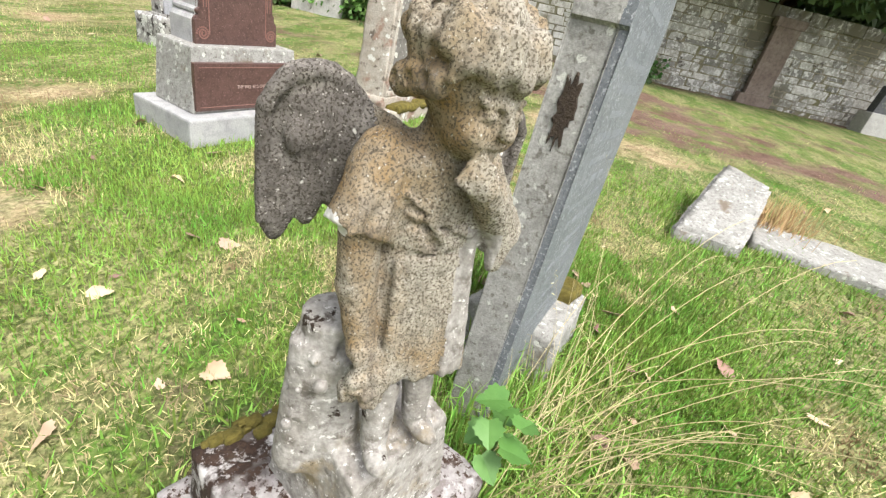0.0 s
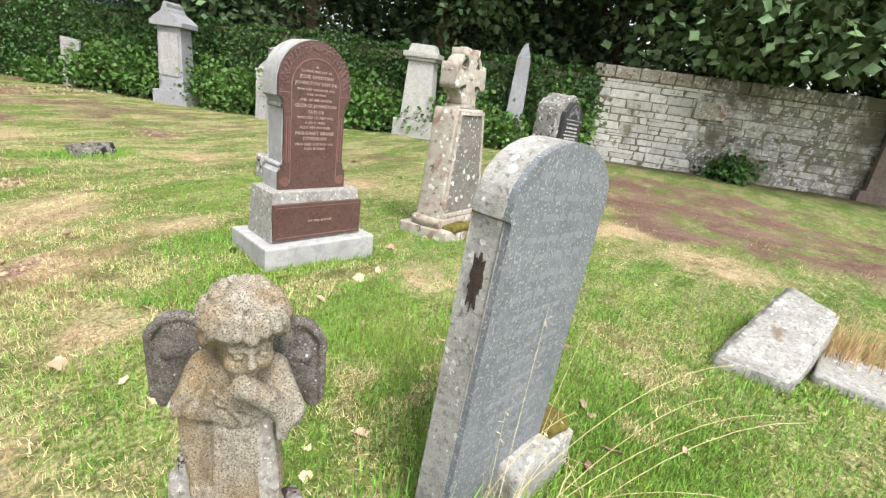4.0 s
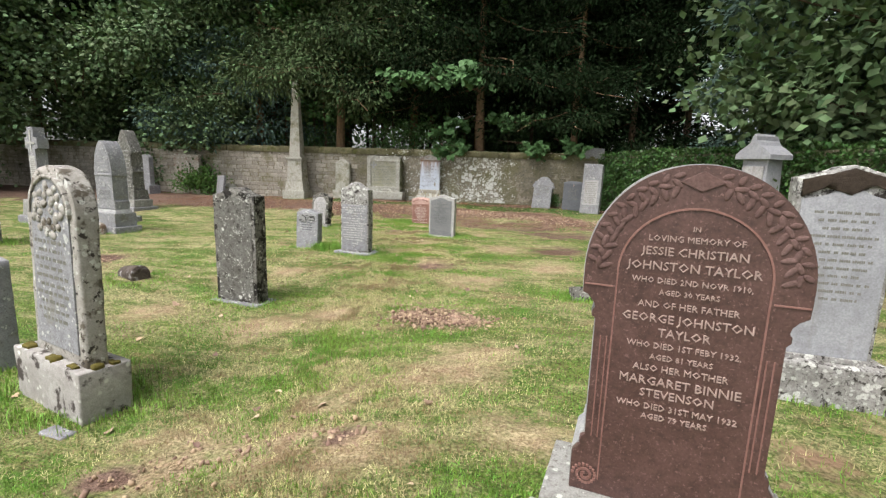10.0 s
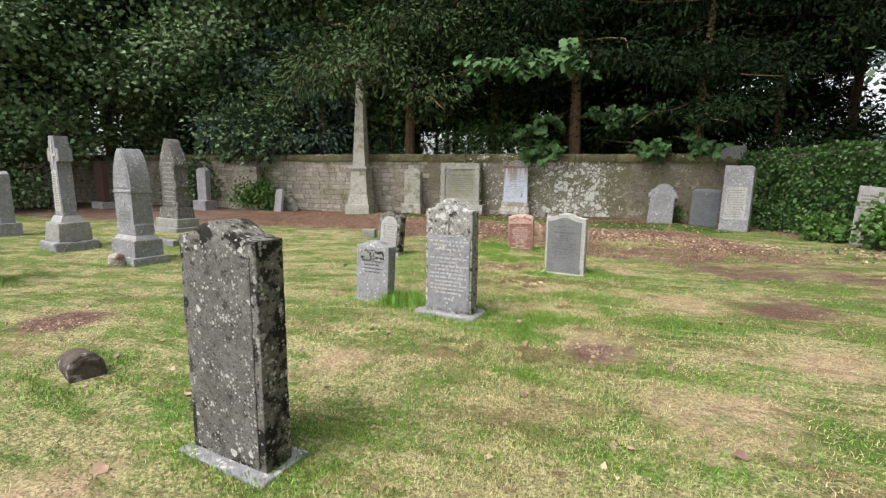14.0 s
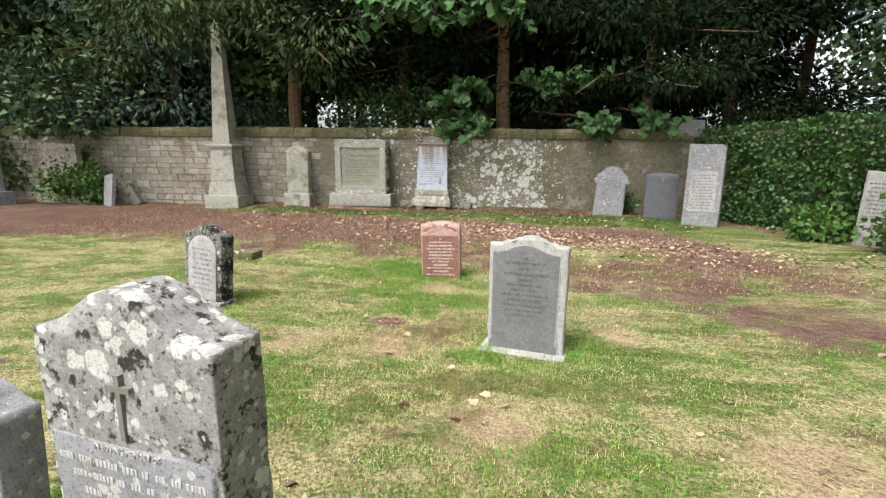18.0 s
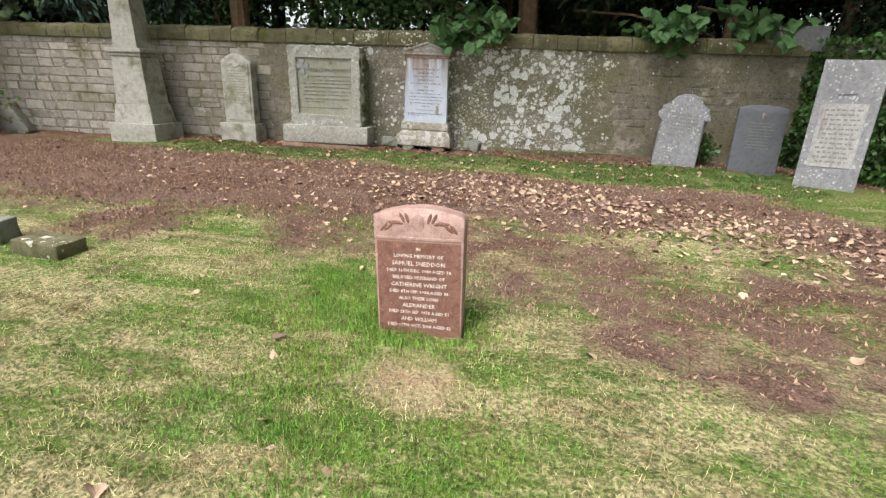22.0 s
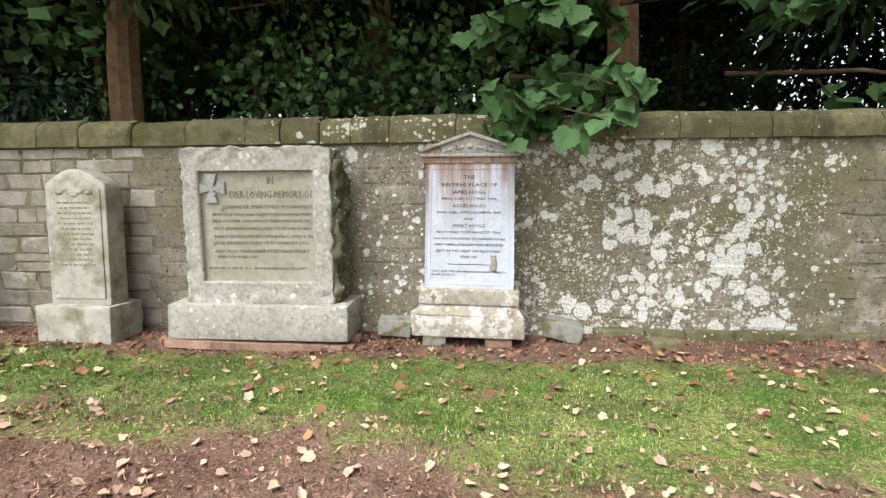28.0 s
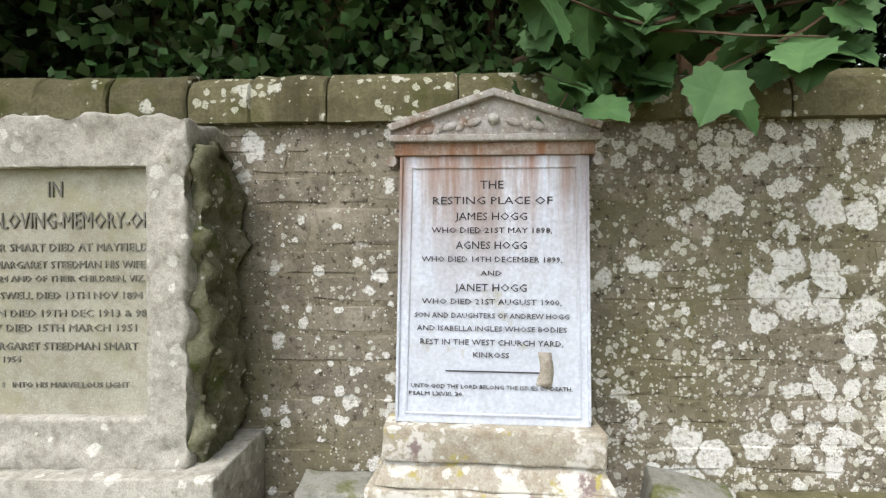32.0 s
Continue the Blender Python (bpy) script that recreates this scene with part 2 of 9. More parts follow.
M_SLATE_L = stone_mat("lichened_dark_panel", (0.17, 0.16, 0.145), (0.24, 0.225, 0.205), (0.105, 0.098, 0.09), 160, 5, 0.8, (("lichen", 13, 0.42, 0, WHITE_L, 3), ("lichen", 30, 0.6, 0, GREY_L, 5)), 0.4)
M_DARK = stone_mat("black_crusted_stone", (0.17, 0.16, 0.145), (0.25, 0.24, 0.22), (0.085, 0.08, 0.07), 130, 6, 0.95, (("noise", 6, 0.50, 0.56, BLACK_L, 4), ("noise", 28, 0.55, 0.60, (0.03, 0.028, 0.025), 9), ("lichen", 38, 0.65, 0, (0.36, 0.36, 0.33), 6), ("lichen", 14, 0.42, 0, (0.52, 0.52, 0.48), 3)), 0.8)
M_MARBLE = stone_mat("weathered_marble", (0.56, 0.605, 0.70), (0.64, 0.685, 0.77), (0.70, 0.76, 0.88), 60, 2, 0.6, (("streak", 9, 0.64, 0.8, (0.36, 0.35, 0.33), 4), ("noise", 6, 0.62, 0.72, (0.40, 0.40, 0.33), 9), ("drip", 9, 1.0, 1.77, (0.24, 0.17, 0.125), 2), ("drip", 14, 1.25, 1.74, (0.27, 0.125, 0.06), 7)), 0.25, 0.4)
M_GREYST = stone_mat("grey_headstone", (0.275, 0.275, 0.295), (0.355, 0.355, 0.375), (0.175, 0.172, 0.182), 150, 4, 0.85, (("noise", 3, 0.6, 0.72, (0.2, 0.19, 0.16), 4), ("noise", 90, 0.56, 0.63, (0.13, 0.125, 0.12), 9), ("lichen", 26, 0.6, 0, (0.48, 0.48, 0.45), 3)), 0.5)
M_GREYTOP = stone_mat("crusted_grey_stone", (0.31, 0.30, 0.285), (0.40, 0.39, 0.375), (0.18, 0.17, 0.16), 150, 6, 0.9, (("noise", 16, 0.55, 0.60, (0.035, 0.03, 0.027), 4), ("noise", 60, 0.56, 0.63, (0.10, 0.095, 0.085), 9), ("lichen", 16, 0.75, 0, (0.56, 0.56, 0.53), 3), ("lichen", 34, 0.7, 0, (0.50, 0.50, 0.47), 8)), 0.7)
M_DARKGRAN = stone_mat("dark_grey_granite", (0.185, 0.19, 0.192), (0.235, 0.24, 0.24), (0.12, 0.12, 0.122), 300, 6, 0.55, (("noise", 140, 0.56, 0.64, (0.34, 0.34, 0.335), 3), ("noise", 150, 0.56, 0.63, (0.09, 0.09, 0.095), 8)), 0.15, 0.4)
M_RUSTIC = stone_mat("rock_faced_granite", (0.44, 0.425, 0.375), (0.54, 0.525, 0.475), (0.23, 0.22, 0.185), 150, 6, 0.92, (("noise", 12, 0.60, 0.70, (0.17, 0.165, 0.11), 4), ("lichen", 14, 0.55, 0, (0.58, 0.58, 0.54), 3)), 0.8)
M_BLACK = stone_mat("polished_black_granite", (0.030, 0.031, 0.033), (0.045, 0.046, 0.048), (0.016, 0.016, 0.018), 250, 6, 0.42, (("noise", 5, 0.6, 0.75, (0.075, 0.075, 0.075), 3),), 0.05, 0.4)
M_LETTER_S = plain_mat("silver_lettering", (0.36, 0.36, 0.34), (0.45, 0.45, 0.43), 60, 0.7, relief=0)
M_STUMP = stone_mat("dark_wet_stump", (0.085, 0.065, 0.055), (0.14, 0.115, 0.10), (0.045, 0.033, 0.028), 90, 9, 0.9, (("noise", 9, 0.58, 0.66, (0.28, 0.27, 0.27), 4),), 0.9)
M_PALE = stone_mat("pale_granite_edge", (0.45, 0.44, 0.42), (0.56, 0.55, 0.525), (0.29, 0.28, 0.265), 150, 9, 0.85, (("noise", 60, 0.58, 0.66, (0.24, 0.23, 0.21), 14),), 0.8)
M_PINK = stone_mat("pink_granite", (0.50, 0.325, 0.275), (0.58, 0.41, 0.36), (0.33, 0.19, 0.16), 200, 5, 0.65, (("noise", 110, 0.58, 0.64, (0.22, 0.12, 0.10), 3),), 0.3, 0.35)
M_PINKF = stone_mat("polished_red_face", (0.225, 0.105, 0.078), (0.30, 0.155, 0.118), (0.13, 0.056, 0.042), 300, 6, 0.45, (("noise", 110, 0.58, 0.64, (0.40, 0.24, 0.19), 3),), 0.05, 0.4)
M_CHERUB = stone_mat("weathered_statue_stone", (0.305, 0.275, 0.215), (0.395, 0.37, 0.315), (0.16, 0.14, 0.11), 260, 14, 0.97, (("noise", 5.5, 0.45, 0.60, (0.225, 0.145, 0.062), 7), ("noise", 16, 0.57, 0.70, (0.15, 0.128, 0.10), 4), ("noise", 460, 0.50, 0.58, (0.085, 0.07, 0.05), 23), ("noise", 240, 0.60, 0.66, (0.07, 0.056, 0.04), 43), ("noise", 330, 0.63, 0.67, (0.46, 0.44, 0.39), 33), ("streak", 16, 0.56, 0.66, (0.085, 0.07, 0.054), 53)), 0.5)
M_PLINTH = stone_mat("mossy_plinth_stone", (0.31, 0.295, 0.285), (0.40, 0.385, 0.375), (0.25, 0.22, 0.215), 120, 7, 0.95, (("noise", 40, 0.54, 0.62, (0.18, 0.155, 0.15), 12), ("crust", 42, 0.42, 0.455, (0.03, 0.019, 0.014), 4), ("crust", 85, 0.52, 0.56, (0.045, 0.027, 0.019), 6), ("noise", 38, 0.63, 0.65, (0.05, 0.034, 0.024), 16), ("noise", 7, 0.56, 0.62, (0.55, 0.53, 0.52), 26)), 0.9)
ZONE = ((-2.2, 1.0, 0.35, 1.12), (3.2, 4.2, 1.0, 0.25))
M_WALL = stone_mat("rubble_stone", (0.235, 0.21, 0.158), (0.325, 0.295, 0.24), (0.135, 0.12, 0.09), 70, 2.2, 0.95, (("noise", 0.9, 0.48, 0.66, (0.15, 0.14, 0.075), 4), ("streak", 2.6, 0.60, 0.76, (0.10, 0.09, 0.052), 12), ("noise", 2.2, 0.58, 0.70, (0.38, 0.34, 0.28), 19), ("noise", 26, 0.56, 0.64, (0.07, 0.062, 0.042), 27), ("lichen", 5.6, 0.74, 0, (0.66, 0.665, 0.635), 3), ("lichen", 11.5, 0.74, 0, (0.68, 0.685, 0.655), 5), ("lichen", 24, 0.62, 0, (0.52, 0.52, 0.45), 8), ("lichen", 52, 0.6, 0, (0.55, 0.55, 0.50), 18)), 0.9, tint=0.15, zone=ZONE)
M_WALL_FAR = stone_mat("coursed_grey_stone", (0.35, 0.315, 0.268), (0.45, 0.415, 0.362), (0.24, 0.212, 0.172), 70, 2.2, 0.95, (("noise", 0.9, 0.52, 0.66, (0.17, 0.155, 0.095), 4), ("streak", 2.6, 0.60, 0.76, (0.12, 0.105, 0.065), 12), ("noise", 3.2, 0.60, 0.68, (0.46, 0.43, 0.385), 19)), 0.9, tint=0.2, island=True)
M_LIME = stone_mat("limewashed_rubble", (0.66, 0.64, 0.60), (0.76, 0.745, 0.715), (0.42, 0.40, 0.355), 60, 2.0, 0.95, (("noise", 5, 0.57, 0.64, (0.26, 0.24, 0.20), 3), ("noise", 1.3, 0.6, 0.7, (0.24, 0.22, 0.17), 6), ("streak", 2.2, 0.6, 0.72, (0.2, 0.18, 0.14), 9)), 0.9, tint=0.16, island=True)
M_MORTAR = stone_mat("old_mortar", (0.225, 0.20, 0.145), (0.30, 0.27, 0.205), (0.13, 0.115, 0.083), 90, 3, 0.97, (("noise", 0.9, 0.48, 0.66, (0.15, 0.14, 0.075), 4), ("streak", 2.6, 0.60, 0.76, (0.10, 0.09, 0.052), 12), ("noise", 2.2, 0.58, 0.70, (0.38, 0.34, 0.28), 19), ("noise", 26, 0.56, 0.64, (0.07, 0.062, 0.042), 27), ("lichen", 5.6, 0.74, 0, (0.66, 0.665, 0.635), 3), ("lichen", 11.5, 0.74, 0, (0.68, 0.685, 0.655), 5), ("lichen", 24, 0.62, 0, (0.52, 0.52, 0.45), 8), ("lichen", 52, 0.6, 0, (0.55, 0.55, 0.50), 18)), 0.9, zone=ZONE)
M_COPE = stone_mat("mossy_coping", (0.150, 0.137, 0.075), (0.205, 0.188, 0.11), (0.085, 0.08, 0.043), 70, 2.5, 0.95, (("noise", 2.4, 0.55, 0.66, (0.085, 0.088, 0.028), 5), ("streak", 3.0, 0.55, 0.7, (0.06, 0.055, 0.03), 15), ("lichen", 8, 0.72, 0, (0.56, 0.56, 0.50), 3), ("lichen", 21, 0.66, 0, (0.50, 0.50, 0.41), 6)), 0.9, tint=0.18, zone=((-2.3, -1.0, 0.2, 1.0), (1.3, 2.0, 1.0, 0.45)))
M_BRICK = stone_mat("old_brick", (0.34, 0.20, 0.14), (0.45, 0.33, 0.25), (0.20, 0.11, 0.08), 90, 6, 0.95, relief=0.7, tint=0.2)
M_LETTER_D = plain_mat("lead_lettering", (0.035, 0.035, 0.04), (0.07, 0.07, 0.075), 60, 0.7, relief=0)
M_LETTER_L = plain_mat("pale_lettering", (0.30, 0.215, 0.185), (0.38, 0.29, 0.26), 60, 0.8, relief=0)
M_LETTER_G = plain_mat("cut_lettering", (0.15, 0.145, 0.125), (0.21, 0.205, 0.18), 60, 0.9, relief=0)
M_LINE = plain_mat("cut_red_line", (0.19, 0.095, 0.078), (0.25, 0.14, 0.118), 60, 0.8, relief=0)
M_BARK = plain_mat("bark", (0.05, 0.034, 0.023), (0.12, 0.078, 0.05), 9, 0.95, relief=0.8)
M_BARK_RED = plain_mat("flaking_red_bark", (0.105, 0.066, 0.038), (0.235, 0.15, 0.086), 7, 0.95, relief=0.8)
# dark evergreen leaves, taken nearly to black to put the canopy's shade into their colour
M_LEAF_SHADED = plain_mat("shade_dark_conifer_foliage", (0.007, 0.014, 0.006), (0.018, 0.031, 0.012), 1.3, 0.8, rand=0.5, relief=0, spec=0.05)
M_LEAF_BLUE = plain_mat("blue_conifer_foliage", (0.060, 0.105, 0.085), (0.098, 0.158, 0.128), 1.3, 0.75, rand=0.4, relief=0)
M_LEAF = plain_mat("sycamore_foliage", (0.075, 0.125, 0.056), (0.145, 0.21, 0.096), 1.0, 0.6, rand=0.4, relief=0, spec=0.25)
M_IVY = plain_mat("ivy_leaf", (0.032, 0.075, 0.018), (0.06, 0.12, 0.028), 2.0, 0.45, rand=0.45, relief=0)
M_SHRUB = plain_mat("shrub_leaf", (0.055, 0.12, 0.022), (0.095, 0.18, 0.04), 2.0, 0.5, rand=0.35, relief=0)
M_GRASS = plain_mat("grass_blades", (0.105, 0.235, 0.028), (0.235, 0.335, 0.062), 1.6, 0.7, rand=0.55, relief=0)
M_GRASS_LONG = plain_mat("long_grass", (0.145, 0.285, 0.04), (0.25, 0.385, 0.075), 2.0, 0.65, rand=0.4, relief=0)
M_STRAW = plain_mat("dry_grass_stems", (0.40, 0.34, 0.17), (0.52, 0.46, 0.26), 6, 0.8, rand=0.2, relief=0)
M_LEAFLITTER = plain_mat("dead_leaf", (0.27, 0.16, 0.11), (0.52, 0.385, 0.295), 5, 0.85, rand=0.5, relief=0)
M_LITTER_DK = plain_mat("brown_needle_litter", (0.16, 0.075, 0.04), (0.26, 0.13, 0.075), 8, 0.9, rand=0.4, relief=0)


# ---- shape helpers ----
def part(name, bm, material, parent=None, label="", smooth=False):
    me = bpy.data.meshes.new(name)
    bm.normal_update()
    bm.to_mesh(me)
    bm.free()
    if smooth:
        me.shade_smooth()
    me.materials.append(material)
    ob = new(name, me)
    ob.parent = parent
    if label:
        ob["label"] = label
    return ob


def mesh_part(name, verts, faces, material, parent=None, label=""):
    me = bpy.data.meshes.new(name)
    me.from_pydata(verts, [], faces)
    me.update()
    me.materials.append(material)
    ob = new(name, me)
    ob.parent = parent
    if label:
        ob["label"] = label
    return ob


def bm_box(x0, x1, y0, y1, z0, z1, bev=0.0, taper=0.0, tapery=None):
    """A box; the top is drawn in by taper on each side."""
    bm = bmesh.new()
    ty = taper if tapery is None else tapery
    v = [bm.verts.new(p) for p in ((x0, y0, z0), (x1, y0, z0), (x1, y1, z0), (x0, y1, z0),
                                   (x0 + taper, y0 + ty, z1), (x1 - taper, y0 + ty, z1), (x1 - taper, y1 - ty, z1), (x0 + taper, y1 - ty, z1))]
    for f in ((3, 2, 1, 0), (4, 5, 6, 7), (0, 1, 5, 4), (1, 2, 6, 5), (2, 3, 7, 6), (3, 0, 4, 7)):
        bm.faces.new([v[i] for i in f])
    if bev:
        bmesh.ops.bevel(bm, geom=bm.edges[:], offset=bev, segments=2, affect="EDGES", profile=0.6)
    return bm


def bm_slab(profile, y0, y1, bev=0.006):
    """An upright slab: an outline in x and z, counter-clockwise seen from the front (-y), thick from y0 to y1."""
    bm = bmesh.new()
    f = [bm.verts.new((x, y0, z)) for x, z in profile]
    b = [bm.verts.new((x, y1, z)) for x, z in profile]
    n = len(f)
    bm.faces.new(f)
    bm.faces.new(b[::-1])
    for i in range(n):
        bm.faces.new((f[(i + 1) % n], f[i], b[i], b[(i + 1) % n]))
    if bev:
        edges = [e for e in bm.edges if (e.verts[0].co.y == e.verts[1].co.y)]
        bmesh.ops.bevel(bm, geom=edges, offset=bev, segments=2, affect="EDGES", profile=0.6)
    bmesh.ops.recalc_face_normals(bm, faces=bm.faces[:])
    return bm


def bm_frame(outer, inner, y0, y1, bev):
    """One block with a sunk rectangular panel: x0, x1, z0, z1 of the outside and of the panel's opening."""
    bm = bmesh.new()
    ring = lambda r, y: [bm.verts.new(p) for p in ((r[0], y, r[2]), (r[1], y, r[2]), (r[1], y, r[3]), (r[0], y, r[3]))]
    of, ob, fi, bi = ring(outer, y0), ring(outer, y1), ring(inner, y0), ring(inner, y1 - 0.05)
    for i in range(4):
        j = (i + 1) % 4
        for f in ((of[i], of[j], fi[j], fi[i]), (of[j], of[i], ob[i], ob[j]), (fi[i], fi[j], bi[j], bi[i])):
            bm.faces.new(f)
    bm.faces.new(ob[::-1])
    bm.faces.new(bi)
    bmesh.ops.bevel(bm, geom=[e for e in bm.edges if all(v in of for v in e.verts)] + [e for e in bm.edges if e.verts[0] in of and e.verts[1] in ob or e.verts[1] in of and e.verts[0] in ob], offset=bev, segments=2, affect="EDGES", profile=0.6)
    bmesh.ops.recalc_face_normals(bm, faces=bm.faces[:])
    return bm


def roughen(bm, amount, scale=6.0, cuts=0, keep_z0=None):
    """Rock-faced or worn surface: subdivide, then push vertices about by noise."""
    if cuts:
        bmesh.ops.triangulate(bm, faces=[f for f in bm.faces if len(f.verts) > 4])
        bmesh.ops.subdivide_edges(bm, edges=bm.edges[:], cuts=cuts, use_grid_fill=True)
    bm.normal_update()
    s = random.random() * 50
    moves = [(v, v.normal * amount * noise.noise(v.co * scale + Vector((s, s, s))) + noise.noise_vector(v.co * scale * 2.3) * amount * 0.35) for v in bm.verts]
    for v, d in moves:
        if keep_z0 is None or v.co.z > keep_z0:
            v.co += d
    return bm


def hew(bm, amount, step=0.08, scale=8.0, calm=None):
    """Hewn or worn stone: cut into cells, then push the cut points in and out by noise."""
    lo = [min(v.co[k] for v in bm.verts) for k in range(3)]
    hi = [max(v.co[k] for v in bm.verts) for k in range(3)]
    for k in range(3):
        n = max(1, int((hi[k] - lo[k]) / step))
        for i in range(1, n):
            p = [0.0, 0.0, 0.0]
            q = [0.0, 0.0, 0.0]
            p[k], q[k] = lo[k] + (hi[k] - lo[k]) * i / n, 1.0
            bmesh.ops.bisect_plane(bm, geom=bm.verts[:] + bm.edges[:] + bm.faces[:], plane_co=p, plane_no=q, dist=1e-5)
    bm.normal_update()
    for f in bm.faces:
        f.smooth = True
    s = random.random() * 50
    for v in bm.verts:
        k = 1.0
        if calm:
            k = min(1.0, max(0.06, max(calm[0] - v.co.x, v.co.x - calm[1], calm[2] - v.co.z, v.co.z - calm[3]) / 0.12))
        v.co += v.normal * amount * k * (noise.noise(v.co * scale + Vector((s, s, s))) + 0.5 * noise.noise(v.co * scale * 2.7 + Vector((s, 0, s))))
    return bm


def arc(cx, cz, rx, rz, a0, a1, n):
    return [(cx + rx * math.cos(radians(a0 + (a1 - a0) * i / n)), cz + rz * math.sin(radians(a0 + (a1 - a0) * i / n))) for i in range(n + 1)]


def thing(name, x, y, z, rz=0.0, rx=0.0, ry=0.0, label="", category="", group=""):
    ob = new(name)
    ob.empty_display_size = 0.2
    ob.matrix_world = pose(x, y, z, rx, ry, rz)
    return tagged(ob, label, category, group)


def lettering(parent, lines, width, x, y, z, mat, depth=0.003, name="inscription", squash=1.0):
    """Rows of raised letters on the face y: (text, height, z, width or 0)."""
    for text, size, dz, w in lines:
        cu = bpy.data.curves.new(name, "FONT")
        cu.body, cu.size, cu.align_x, cu.extrude = text, size * 1.38, "CENTER", depth
        cu.resolution_u = 1
        tmp = bpy.data.objects.new(name, cu)
        scene.collection.objects.link(tmp)
        bpy.context.view_layer.update()
        me = bpy.data.meshes.new_from_object(tmp.evaluated_get(bpy.context.evaluated_depsgraph_get()))
        bpy.data.objects.remove(tmp)
        bpy.data.curves.remove(cu)
        if not len(me.vertices):
            continue
        co = np.empty(len(me.vertices) * 3, np.float32)
        me.vertices.foreach_get("co", co)
        co = co.reshape(-1, 3)
        have = co[:, 0].max() - co[:, 0].min()
        f = (w / have) if w else (min(1.0, width / have))
        out = np.stack([co[:, 0] * f + x, y - co[:, 2], co[:, 1] + z + dz], 1)
        me.vertices.foreach_set("co", out.astype(np.float32).ravel())
        me.update()
        me.materials.clear()
        me.materials.append(mat)
        ob = new(name, me)
        ob.parent = parent
        ob["kind"] = "stuff"


def text_bars(parent, rows, width, x, y, z, mat, name="worn_inscription"):
    """Rows of worn, unreadable writing: small bars, word by word, in one mesh."""
    verts, faces = [], []
    rnd = random.Random(len(rows) * 7 + int(width * 1000))
    for dz, h, w in rows:
        cx = -w / 2
        while cx < w / 2:
            wl = min(rnd.uniform(0.02, 0.07), w / 2 - cx)
            k = cx
            while k < cx + wl - 0.003:
                cw = h * rnd.uniform(0.4, 0.75)
                b = len(verts)
                hh = h * rnd.uniform(0.8, 1.0)
                for px, pz in ((k, 0), (k + cw * 0.75, 0), (k + cw * 0.75, hh), (k, hh)):
                    verts.append((x + px, y - 0.0015, z + dz + pz))
                for px, pz in ((k, 0), (k + cw * 0.75, 0), (k + cw * 0.75, hh), (k, hh)):
                    verts.append((x + px, y + 0.004, z + dz + pz))
                faces += [(b, b + 1, b + 2, b + 3), (b + 1, b, b + 4, b + 5), (b + 3, b + 2, b + 6, b + 7), (b, b + 3, b + 7, b + 4), (b + 2, b + 1, b + 5, b + 6)]
                k += cw
            cx += wl + h * 0.9
    if verts:
        mesh_part(name, verts, faces, mat, parent)["kind"] = "stuff"


# ---- the ground: one sheet, gently uneven ----
GROUND = [(-10, 0, -.05), (-5.9, -.9, -.04), (-2, -.6, -.02), (0.9, -.45, -.01), (0.9, 0.1, .06), (-3.5, 0.1, .05), (4.0, 0.1, .06), (3.5, -1.2, -.03), (1.55, -7.2, -.06), (2.5, -9.5, -.03), (1.5, -12, -.02), (.8, -14.4, -.22),
          (1.5, -17.1, -.24), (-5.6, -10.2, -.27), (-1.4, -13.9, -.16), (5.25, -13.9, 0.0), (5.6, -16.5, .15), (4.2, -18.3, .16), (5.8, -18.6, .11), (5, -20.3, .16), (3.8, -21, .12),
          (7, -19, .12), (11.5, -14, .2), (14.8, -19, .2), (9, -8, .08), (6.3, -2.4, 0), (-12, -10, -.3), (2.5, -20, .05), (-2, -20, -.25)]
_G = np.array(GROUND)


def ground_z(x, y):
    w = 1.0 / ((_G[:, 0] - x) ** 2 + (_G[:, 1] - y) ** 2 + 1.0) ** 2
    return float((w * _G[:, 2]).sum() / w.sum())


# ---- setting: boundary walls as a line in plan, the graveyard on their near side ----
WALLS = [(-26.0, 0.0), (7.3, 0.0), (14.1, -17.1), (15.0, -19.4), (18.4, -28.0)]


def wall_dist(x, y):
    """The distance from the boundary wall line."""
    best = 1e9
    for (ax, ay), (bx, by) in zip(WALLS, WALLS[1:]):
        dx, dy = bx - ax, by - ay
        t = min(1, max(0, ((x - ax) * dx + (y - ay) * dy) / (dx * dx + dy * dy)))
        d = math.hypot(x - ax - t * dx, y - ay - t * dy)
        best = min(best, d)
    return best


